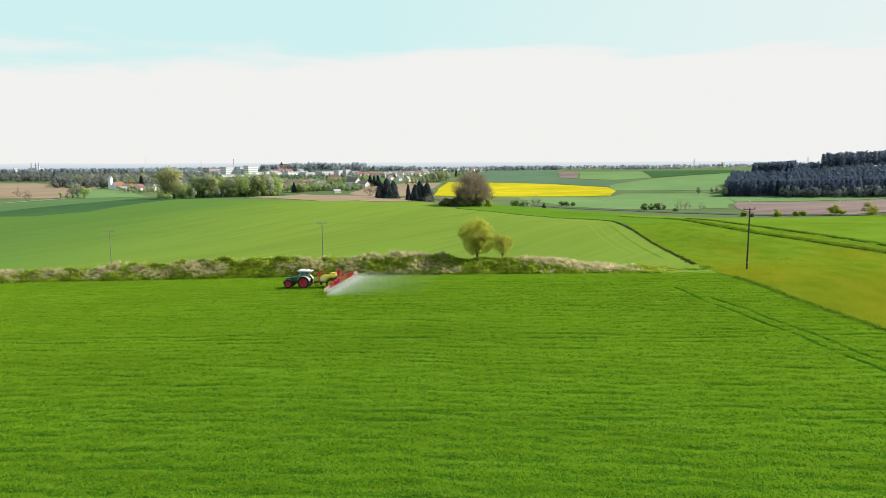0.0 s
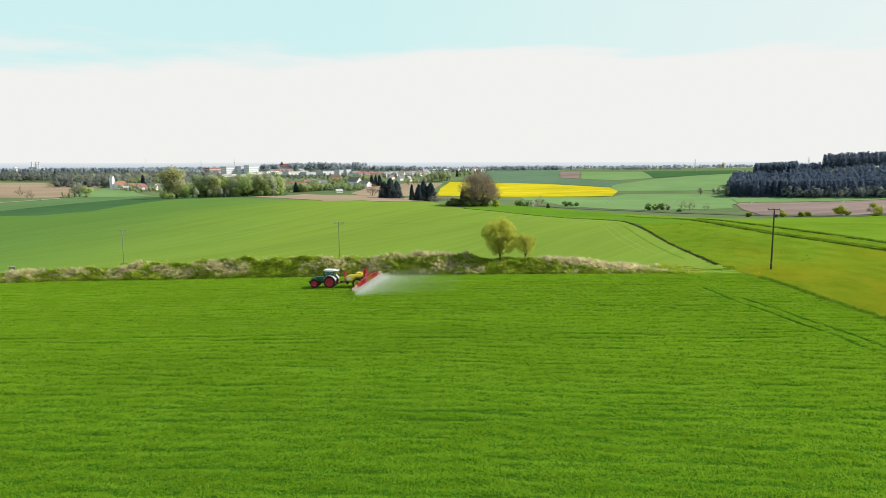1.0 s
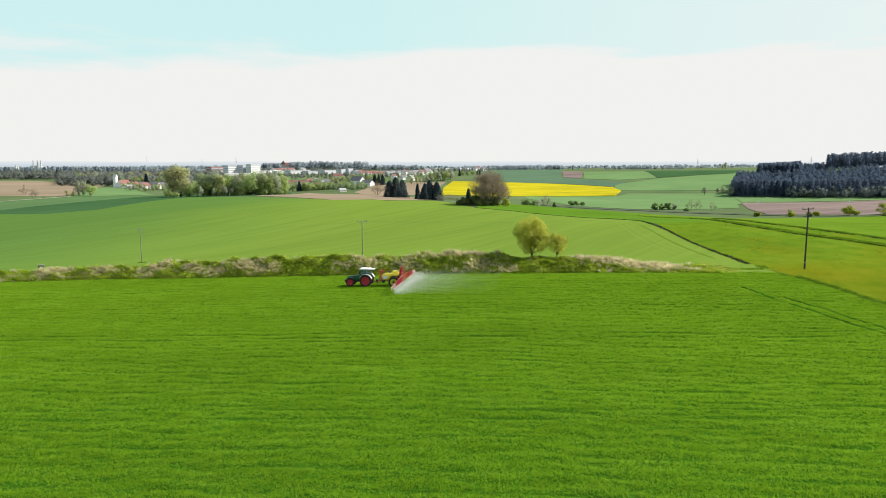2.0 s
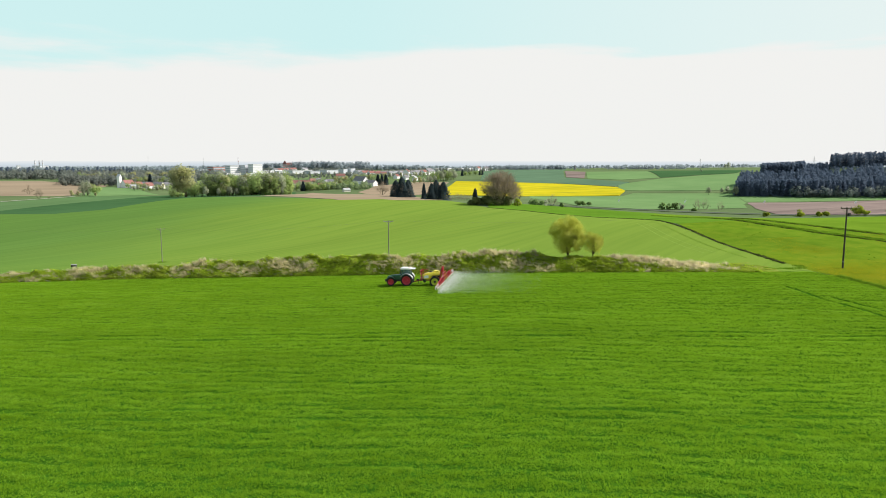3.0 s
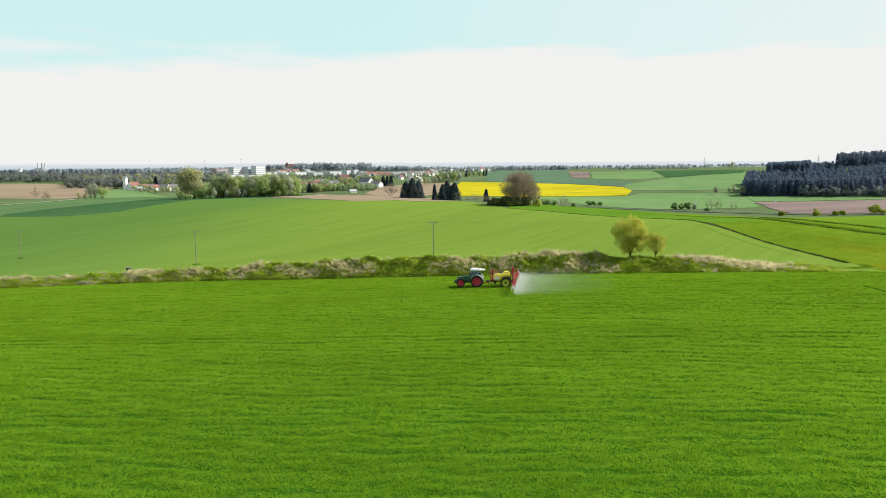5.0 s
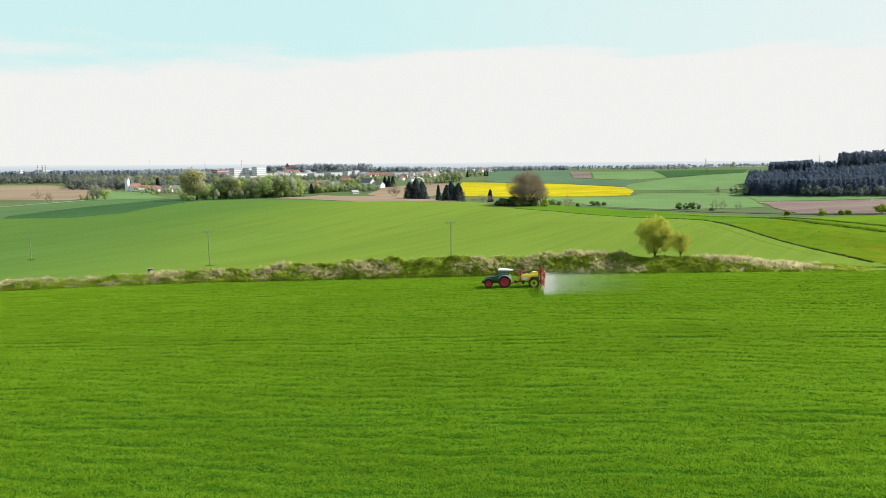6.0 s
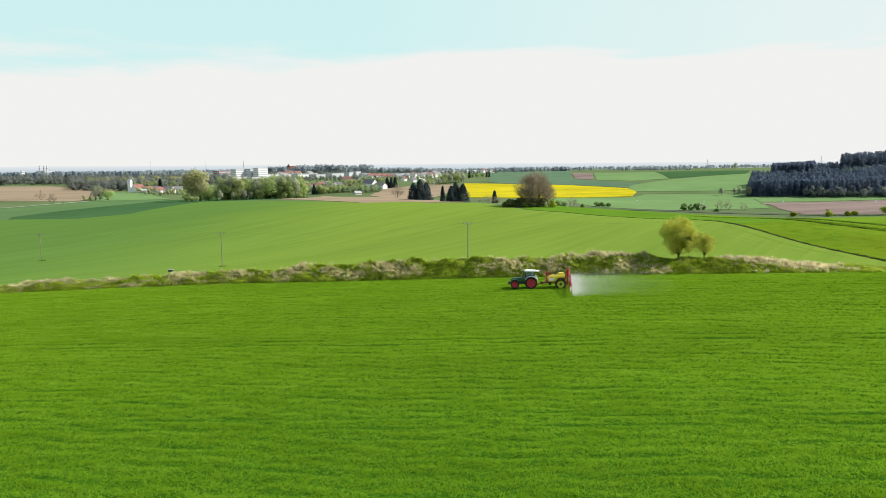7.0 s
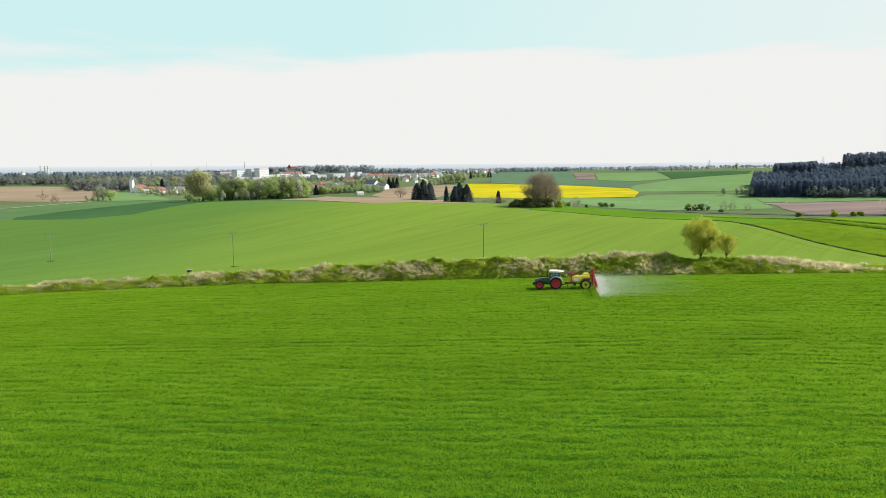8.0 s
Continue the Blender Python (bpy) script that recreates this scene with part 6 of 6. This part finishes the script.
# ---- tractor and sprayer ----
def wheel(parent, at, radius, width, rim_m, lugs, name="wheel", rim_share=0.72):
    w = new(name)
    w.parent = parent
    w.location = at
    R, h = radius, width / 2
    bm = ring(bmesh.new(), [(R * rim_share, -h * 0.8), (R * 0.80, -h), (R * 0.93, -h * 0.92), (R * 0.965, -h * 0.6), (R * 0.965, h * 0.6), (R * 0.93, h * 0.92), (R * 0.80, h), (R * rim_share, h * 0.8)], 36)
    for i in range(lugs):
        for s in (-1, 1):
            a = 2 * math.pi * (i + (0.5 if s > 0 else 0)) / lugs
            m = pose(0, 0, 0, 0, math.degrees(-a), 0) @ pose(R * 0.975, s * h * 0.5, 0, s * 28, 0, 0)
            box(bm, m.translation, (R * 0.055, h * 1.0, R * 0.075), m.to_3x3().to_4x4())
    part("tyre", bm, M_RUBBER, w)
    r = R * rim_share
    rim = part("rim", ring(bmesh.new(), [(r * 1.02, -h * 0.82), (r * 1.02, h * 0.82), (r * 0.90, h * 0.80), (r * 0.84, h * 0.25), (r * 0.30, h * 0.12), (r * 0.30, -h * 0.12), (r * 0.84, -h * 0.25), (r * 0.90, -h * 0.80)], 32), rim_m, w)
    bm = tube(bmesh.new(), (0, -h * 0.35, 0), (0, h * 0.35, 0), r * 0.32, None, 16)
    for i in range(8):
        a = 2 * math.pi * i / 8
        tube(bm, (math.cos(a) * r * 0.42, -h * 0.30, math.sin(a) * r * 0.42), (math.cos(a) * r * 0.42, h * 0.30, math.sin(a) * r * 0.42), 0.022, None, 6)
    part("hub", bm, M_TDARK if rim_m is M_RIMYEL else rim_m, w)
    return w


def fender(parent, at, radius, width, a0, a1, material):
    bm = bmesh.new()
    n, rows = 12, []
    for i in range(n + 1):
        a = radians(a0 + (a1 - a0) * i / n)
        row = []
        for r, y in ((radius, -width / 2), (radius, width / 2), (radius + 0.04, width / 2), (radius + 0.04, -width / 2)):
            row.append(bm.verts.new((at[0] + r * math.cos(a), at[1] + y, at[2] + r * math.sin(a))))
        rows.append(row)
    for i in range(n):
        for j in range(4):
            bm.faces.new((rows[i][j], rows[i][(j + 1) % 4], rows[i + 1][(j + 1) % 4], rows[i + 1][j]))
    bm.faces.new(rows[0])
    bm.faces.new(rows[-1][::-1])
    bmesh.ops.recalc_face_normals(bm, faces=bm.faces)
    return part("fender", bm, material, parent, "pale grey curved rear fender")


def loft(sections):
    """A body through closed sections of equal count, capped."""
    bm = bmesh.new()
    rows = [[bm.verts.new(c) for c in s] for s in sections]
    k = len(rows[0])
    for a, b in zip(rows, rows[1:]):
        for j in range(k):
            bm.faces.new((a[j], a[(j + 1) % k], b[(j + 1) % k], b[j]))
    bm.faces.new(rows[0][::-1])
    bm.faces.new(rows[-1])
    bmesh.ops.recalc_face_normals(bm, faces=bm.faces)
    return bm


def oblong(x, w, z0, z1, r=0.12):
    """A rounded upright section across the machine at x."""
    h = w / 2
    return [(x, -h, z0 + r), (x, -h + r * 0.4, z0), (x, h - r * 0.4, z0), (x, h, z0 + r), (x, h, z1 - r), (x, h - r, z1), (x, -h + r, z1), (x, -h, z1 - r)]


MACHINE = (-20.7, 100.2)
MACHINE_TURN = -7.0


def build_tractor():
    x0, y0 = MACHINE
    t = thing("tractor", "dark green tractor with red wheels and white cab roof", "tractor", (x0, y0, height(x0, y0) + 0.12), MACHINE_TURN, scale=0.98)
    R, F, wb = 0.90, 0.64, 2.42
    for s in (-1, 1):
        wheel(t, (0, s * 0.86, R), R, 0.50, M_RIMRED, 20, "rear_wheel")
        wheel(t, (-wb, s * 0.82, F), F, 0.40, M_RIMRED, 18, "front_wheel")
        fender(t, (0, s * 0.88, R), R + 0.10, 0.56, 18, 150, M_FENDER)
        fender(t, (-wb, s * 0.84, F), F + 0.09, 0.40, 40, 140, M_TGREEN)
    part("chassis", box(bmesh.new(), (-1.2, 0, 0.82), (3.0, 0.50, 0.42), bevel=0.05), M_TDARK, t)
    bm = tube(bmesh.new(), (0, -0.85, R), (0, 0.85, R), 0.16, None, 12)
    box(bm, (0.0, 0, R), (0.7, 0.62, 0.62), bevel=0.06)
    part("rear_axle", bm, M_TDARK, t)
    part("front_axle", box(bmesh.new(), (-wb, 0, F), (0.22, 1.35, 0.2), bevel=0.03), M_TDARK, t)
    hood = part("hood", loft([oblong(-0.95, 0.86, 0.92, 1.66), oblong(-1.6, 0.84, 0.92, 1.62), oblong(-2.5, 0.80, 0.90, 1.52), oblong(-2.95, 0.74, 0.90, 1.40), oblong(-3.08, 0.66, 0.95, 1.30)]), M_TGREEN, t)
    for s in (-1, 1):
        g = box(bmesh.new(), (-2.3, s * 0.415, 1.16), (0.9, 0.02, 0.3), bevel=0.005)
        for i in range(6):
            box(g, (-2.3, s * 0.428, 1.05 + i * 0.045), (0.84, 0.012, 0.015))
        part("side_grille", g, M_TDARK, hood)
        part("headlight", box(bmesh.new(), (-3.07, s * 0.22, 1.22), (0.05, 0.16, 0.11), bevel=0.015), M_LAMP, hood)
    part("front_grille", box(bmesh.new(), (-3.08, 0, 1.07), (0.03, 0.5, 0.16)), M_TDARK, hood)
    w = box(bmesh.new(), (-3.28, 0, 0.72), (0.34, 0.62, 0.36), bevel=0.04)
    box(w, (-3.05, 0, 0.75), (0.3, 0.4, 0.2))
    part("front_weight", w, M_TDARK, t)
    ex = tube(bmesh.new(), (-1.22, 0.52, 1.2), (-1.22, 0.52, 2.55), 0.055, None, 10)
    tube(ex, (-1.22, 0.52, 1.35), (-1.22, 0.52, 2.0), 0.085, None, 10)
    part("exhaust", ex, M_TDARK, t)
    # cab
    part("cab_base", loft([oblong(0.50, 1.30, 0.95, 1.50), oblong(-0.2, 1.40, 0.90, 1.50), oblong(-0.95, 1.20, 0.85, 1.55)]), M_TGREEN, t)
    posts = (((-0.98, 0.62, 1.5), (-0.80, 0.64, 2.52)), ((-0.10, 0.70, 1.45), (-0.06, 0.68, 2.52)), ((0.58, 0.62, 1.45), (0.48, 0.64, 2.52)))
    for a, b in posts:
        for s in (-1, 1):
            part("cab_post", tube(bmesh.new(), (a[0], s * a[1], a[2]), (b[0], s * b[1], b[2]), 0.045, 0.04, 6), M_TGREEN, t)
    roof = part("cab_roof", loft([oblong(0.62, 1.40, 2.54, 2.70, 0.05), oblong(0.4, 1.50, 2.52, 2.75, 0.06), oblong(-0.8, 1.50, 2.52, 2.75, 0.06), oblong(-1.02, 1.40, 2.54, 2.68, 0.05)]), M_WHITE, t, "white cab roof")
    part("roof_visor", box(bmesh.new(), (0.92, 0, 2.60), (0.55, 1.2, 0.10), bevel=0.03), M_WHITE, roof)
    for s in (-1, 1):
        part("work_lamp", box(bmesh.new(), (-0.98, s * 0.45, 2.58), (0.07, 0.18, 0.10), bevel=0.015), M_LAMP, roof)
    part("beacon", tube(bmesh.new(), (0.35, -0.5, 2.78), (0.35, -0.5, 2.93), 0.06, 0.05, 10), M_AMBER, roof)

    def pane(name, pts):
        bm = bmesh.new()
        bm.faces.new([bm.verts.new(p) for p in pts])
        r = bmesh.ops.solidify(bm, geom=bm.faces[:], thickness=0.008)
        o = part(name, bm, M_CABGLASS, t)
        o.visible_shadow = False
    pane("windscreen", [(-0.97, -0.58, 1.55), (-0.97, 0.58, 1.55), (-0.81, 0.60, 2.5), (-0.81, -0.60, 2.5)])
    pane("rear_window", [(0.57, -0.58, 1.5), (0.57, 0.58, 1.5), (0.49, 0.60, 2.5), (0.49, -0.60, 2.5)])
    for s in (-1, 1):
        pane("door_glass", [(-0.93, s * 0.64, 1.5), (-0.15, s * 0.695, 1.48), (-0.11, s * 0.68, 2.5), (-0.79, s * 0.645, 2.5)])
        pane("side_window", [(-0.05, s * 0.695, 1.48), (0.53, s * 0.64, 1.48), (0.46, s * 0.645, 2.5), (-0.02, s * 0.68, 2.5)])
        part("mirror", box(bmesh.new(), (-0.95, s * 0.98, 2.1), (0.05, 0.2, 0.34), bevel=0.02), M_TDARK, t)
        part("mirror_arm", tube(bmesh.new(), (-0.86, s * 0.64, 2.3), (-0.95, s * 0.98, 2.25), 0.015, None, 5), M_TDARK, t)
        st_ = bmesh.new()
        for z in (0.5, 0.75, 1.0):
            box(st_, (-0.72, s * 0.70, z), (0.36, 0.24, 0.04))
        box(st_, (-0.54, s * 0.70, 0.72), (0.03, 0.2, 0.6))
        box(st_, (-0.90, s * 0.70, 0.72), (0.03, 0.2, 0.6))
        part("step", st_, M_TDARK, t)
    seat = box(bmesh.new(), (0.12, 0, 1.55), (0.45, 0.48, 0.14), bevel=0.04)
    box(seat, (0.34, 0, 1.85), (0.12, 0.46, 0.6), bevel=0.04)
    part("driver_seat", seat, M_SEAT, t)
    sw = ring(bmesh.new(), [(0.19, -0.012), (0.215, -0.012), (0.215, 0.012), (0.19, 0.012)], 20, "z", (-0.45, 0, 1.85))
    tube(sw, (-0.62, 0, 1.4), (-0.45, 0, 1.85), 0.03, None, 6)
    for k in range(3):
        a = 2.1 * k
        tube(sw, (-0.45, 0, 1.85), (-0.45 + 0.2 * math.cos(a), 0.2 * math.sin(a), 1.85), 0.012, None, 4)
    part("steering_wheel", sw, M_SEAT, t)
    part("dashboard", box(bmesh.new(), (-0.8, 0, 1.6), (0.24, 0.6, 0.3), bevel=0.04), M_SEAT, t)
    h = box(bmesh.new(), (0.75, 0, 0.55), (0.6, 0.12, 0.10))
    for s in (-1, 1):
        tube(h, (0.35, s * 0.35, 0.6), (1.0, s * 0.42, 0.5), 0.04, None, 6)
        tube(h, (0.35, s * 0.35, 1.05), (0.85, s * 0.40, 0.55), 0.03, None, 6)
    part("rear_linkage", h, M_TDARK, t)
    part("number_plate", box(bmesh.new(), (0.70, 0.3, 1.3), (0.02, 0.34, 0.16)), M_WHITE, t)


build_tractor()


def truss(bm, bars, a, b, h0, h1, n, r=0.035, depth=0.22):
    """A lattice boom wing from a to b: two lower rails, an upper rail, and zigzag bars."""
    a, b = Vector(a), Vector(b)
    dx = Vector((depth, 0, 0))
    up0, up1 = Vector((0, 0, h0)), Vector((0, 0, h1))
    tube(bm, a, b, r, None, 6)
    tube(bm, a + dx, b + dx, r, None, 6)
    tube(bm, a + up0 + dx / 2, b + up1 + dx / 2, r, None, 6)
    for i in range(n):
        f0, f1, fm = i / n, (i + 1) / n, (i + 0.5) / n
        top = a.lerp(b, fm) + up0.lerp(up1, fm) + dx / 2
        for o in (Vector(), dx):
            tube(bars, a.lerp(b, f0) + o, top, r * 0.65, None, 4)
            tube(bars, top, a.lerp(b, f1) + o, r * 0.65, None, 4)
        tube(bars, a.lerp(b, f0), a.lerp(b, f0) + dx, r * 0.65, None, 4)
    return bm


def build_sprayer():
    x0, y0 = MACHINE
    t = thing("field_sprayer", "trailed field sprayer with yellow tank and unfolded red boom", "sprayer", (x0, y0, height(x0, y0) + 0.12), MACHINE_TURN, scale=0.98)
    ax, R = 4.35, 0.80
    for s in (-1, 1):
        wheel(t, (ax, s * 0.92, R), R, 0.40, M_RIMYEL, 20, "wheel", 0.66)
    part("axle", tube(bmesh.new(), (ax, -0.9, R), (ax, 0.9, R), 0.08, None, 10), M_RED, t)
    fr = bmesh.new()
    for s in (-1, 1):
        box(fr, (3.88, s * 0.42, 0.92), (3.36, 0.10, 0.16), bevel=0.02)
        tube(fr, (2.3, s * 0.40, 0.92), (1.05, s * 0.05, 0.60), 0.07, None, 8)
    for x in (2.3, 3.3, 4.4, 5.5):
        box(fr, (x, 0, 0.92), (0.10, 0.84, 0.12))
    part("chassis", fr, M_RED, t)
    part("drawbar_eye", tube(bmesh.new(), (1.0, 0, 0.52), (1.0, 0, 0.66), 0.09, None, 10), M_TDARK, t)
    part("support_leg", tube(bmesh.new(), (1.75, -0.32, 0.35), (1.75, -0.32, 0.98), 0.05, None, 8), M_TDARK, t)
    # tank: a fat rounded body that rises towards the rear
    tank = part("tank", loft([oblong(2.42, 1.0, 1.22, 1.72, 0.20), oblong(2.58, 1.42, 1.02, 1.86, 0.26), oblong(3.2, 1.60, 0.98, 2.02, 0.28), oblong(3.62, 1.60, 1.06, 2.10, 0.28), oblong(3.95, 1.60, 1.58, 2.16, 0.20), oblong(4.85, 1.50, 1.70, 2.20, 0.18), oblong(4.98, 1.10, 1.78, 2.10, 0.12)]), M_YELLOW, t, "glossy yellow plastic tank")
    bv = bmesh.new()
    bv.from_mesh(tank.data)
    bmesh.ops.bevel(bv, geom=bv.edges[:], offset=0.04, segments=2, affect="EDGES")
    bv.to_mesh(tank.data)
    bv.free()
    tank.data.polygons.foreach_set("use_smooth", [True] * len(tank.data.polygons))
    for sy in (-1, 1):
        part("side_panel", box(bmesh.new(), (3.0, sy * 0.80, 1.48), (0.72, 0.03, 0.42), pose(0, 0, 0, 0, -8, 0), 0.01), M_WHITE, tank, "pale plain panel on the tank's side")
        part("wheel_guard", box(bmesh.new(), (4.42, sy * 0.72, 1.66), (1.0, 0.34, 0.05), bevel=0.015), M_TDARK, tank)
    part("lid", tube(bmesh.new(), (3.6, 0, 2.12), (3.6, 0, 2.26), 0.24, 0.22, 16), M_TDARK, tank)
    part("rinse_tank", box(bmesh.new(), (4.45, 0, 2.26), (0.8, 1.0, 0.26), bevel=0.08), M_YELLOW, tank)
    # platform and ladder before the tank
    pf = bmesh.new()
    for s in (-1, 1):
        tube(pf, (2.05, s * 0.62, 0.9), (2.05, s * 0.62, 2.35), 0.03, None, 6)
        tube(pf, (2.36, s * 0.62, 0.9), (2.36, s * 0.62, 2.35), 0.03, None, 6)
        tube(pf, (2.05, s * 0.62, 2.35), (2.36, s * 0.62, 2.35), 0.03, None, 6)
    tube(pf, (2.05, -0.62, 2.35), (2.05, 0.62, 2.35), 0.03, None, 6)
    tube(pf, (2.05, -0.62, 1.8), (2.05, 0.62, 1.8), 0.03, None, 6)
    box(pf, (2.2, 0, 1.22), (0.42, 1.26, 0.05))
    part("platform", pf, M_RED, t)
    ld = bmesh.new()
    for i in range(4):
        tube(ld, (2.06, -0.80, 0.45 + 0.22 * i), (2.36, -0.80, 0.45 + 0.22 * i), 0.02, None, 5)
    for x in (2.06, 2.36):
        tube(ld, (x, -0.80, 0.35), (x, -0.70, 1.25), 0.02, None, 5)
    part("ladder", ld, M_TDARK, t)
    part("induction_bowl", ring(bmesh.new(), [(0.02, 0.62), (0.16, 0.62), (0.26, 1.05), (0.27, 1.1), (0.24, 1.1), (0.02, 0.7)], 16, "z", (2.75, -0.78, 0)), M_TDARK, t)
    part("pump", box(bmesh.new(), (1.55, 0.15, 0.85), (0.35, 0.3, 0.28), bevel=0.05), M_TDARK, t)
    # boom rests over the tank
    for s in (-1, 1):
        rs = bmesh.new()
        tube(rs, (2.3, s * 0.78, 1.3), (2.3, s * 0.78, 2.45), 0.035, None, 6)
        tube(rs, (2.3, s * 0.78, 2.45), (3.1, s * 0.80, 2.28), 0.035, None, 6)
        tube(rs, (2.3, s * 0.78, 2.45), (2.0, s * 0.78, 2.2), 0.035, None, 6)
        part("boom_rest", rs, M_RED, t)
    # mast at the rear
    ms = bmesh.new()
    bx = 5.36
    for s in (-1, 1):
        box(ms, (bx, s * 0.42, 1.75), (0.14, 0.12, 2.3), bevel=0.015)
        tube(ms, (bx - 0.05, s * 0.42, 2.85), (4.95, s * 0.42, 1.0), 0.045, None, 6)
    for z in (0.75, 1.5, 2.2, 2.85):
        box(ms, (bx, 0, z), (0.12, 0.96, 0.10))
    part("lift_mast", ms, M_RED, t)
    for s in (-1, 1):
        part("lift_cylinder", tube(bmesh.new(), (bx + 0.12, s * 0.25, 0.8), (bx + 0.12, s * 0.25, 2.2), 0.05, None, 8), M_GALV, t)
    # the boom: middle frame, and two wings with inner, middle and end lengths
    cz = 1.08

    def bs(y):
        """How far back the boom stands at y: its wings are swung round a little."""
        return bx + 0.042 * y
    bc = bmesh.new()
    for z in (cz, cz + 0.55, cz + 1.1):
        tube(bc, (bs(-1.2) + 0.3, -1.2, z), (bs(1.2) + 0.3, 1.2, z), 0.045, None, 8)
    for y in (-1.2, -0.6, 0, 0.6, 1.2):
        tube(bc, (bs(y) + 0.3, y, cz), (bs(y) + 0.3, y, cz + 1.1), 0.035, None, 6)
    part("boom_centre", bc, M_RED, t)
    for s in (-1, 1):
        cuts = ((1.2, 3.6, 0.66, 0.60), (3.65, 5.8, 0.58, 0.48), (5.85, 7.8, 0.44, 0.3))
        for y0_, y1_, h0, h1 in cuts:
            bars = bmesh.new()
            w = part("boom_wing", truss(bmesh.new(), bars, (bs(s * y0_) + 0.25, s * y0_, cz), (bs(s * y1_) + 0.25, s * y1_, cz), h0 * 1.15, h1 * 1.15, 4 if y0_ < 5 else 3, 0.033, 0.34), M_RED, t)
            part("lattice", bars, M_WHITE if y0_ > 5 else M_RED, w, "pale lattice bars of the outer boom" if y0_ > 5 else "")
            ny = bmesh.new()
            tube(ny, (bs(s * y0_) + 0.55, s * y0_, cz - 0.10), (bs(s * y1_) + 0.55, s * y1_, cz - 0.10), 0.028, None, 6)
            part("spray_line", ny, M_WHITE, w)
        for k in range(16):
            y = s * (0.25 + 0.5 * k)
            nz = tube(bmesh.new(), (bs(y) + 0.55, y, cz - 0.12), (bs(y) + 0.55, y, cz - 0.30), 0.03, 0.018, 6)
            part("nozzle", nz, M_WHITE, t)
        part("fold_cylinder", tube(bmesh.new(), (bs(s * 1.2) + 0.3, s * 1.2, cz + 0.8), (bs(s * 3.0) + 0.3, s * 3.0, cz + 0.55), 0.04, None, 8), M_GALV, t)
        part("wing_hinge", tube(bmesh.new(), (bs(s * 3.62) + 0.36, s * 3.62, cz - 0.05), (bs(s * 3.62) + 0.36, s * 3.62, cz + 0.75), 0.06, None, 8), M_RED, t)
        part("end_bumper", tube(bmesh.new(), (bs(s * 7.83) + 0.36, s * 7.83, cz - 0.2), (bs(s * 7.83) + 0.36, s * 7.83, cz + 0.3), 0.035, None, 6), M_WHITE, t)
        part("tail_lamp", box(bmesh.new(), (bx + 0.1, s * 0.75, 1.2), (0.06, 0.22, 0.14), bevel=0.01), M_RED, t)
    part("rinse_can", tube(bmesh.new(), (bx + 0.05, 0, 2.2), (bx + 0.05, 0, 3.05), 0.16, 0.15, 12), M_RED, t)


build_sprayer()


def build_mist():
    """Fine droplets under and behind the boom, thinning downwind."""
    r = np.random.default_rng(77)
    n = 320000
    y = r.uniform(-7.8, 7.8, n)
    drift = r.exponential(1.0, n)
    near = r.uniform(0, 1, n) < 0.34
    x = 5.88 + 0.042 * y + np.where(near, np.abs(r.normal(0, 0.8, n)), drift * 3.8)
    run = x - 5.88 - 0.042 * y
    z = np.where(near, r.uniform(0.05, 0.85, n), 0.05 + np.abs(r.normal(0.0, 0.42 + 0.06 * run, n)))
    keep = (run < 14) & (z < 2.0) & (r.uniform(0, 1, n) < 0.75 + 0.35 * wave(x, y, 2.5, 78))
    x, y, z = x[keep], y[keep], z[keep]
    a = radians(MACHINE_TURN)
    X = MACHINE[0] + x * math.cos(a) - y * math.sin(a)
    Y = MACHINE[1] + x * math.sin(a) + y * math.cos(a)
    p = np.c_[X, Y, land(X, Y) + 0.2 + z]
    stuff("spray_mist", leaves(p, 0.0128, r), M_DROP, "fine white spray mist drifting behind the boom", "spray")


build_mist()
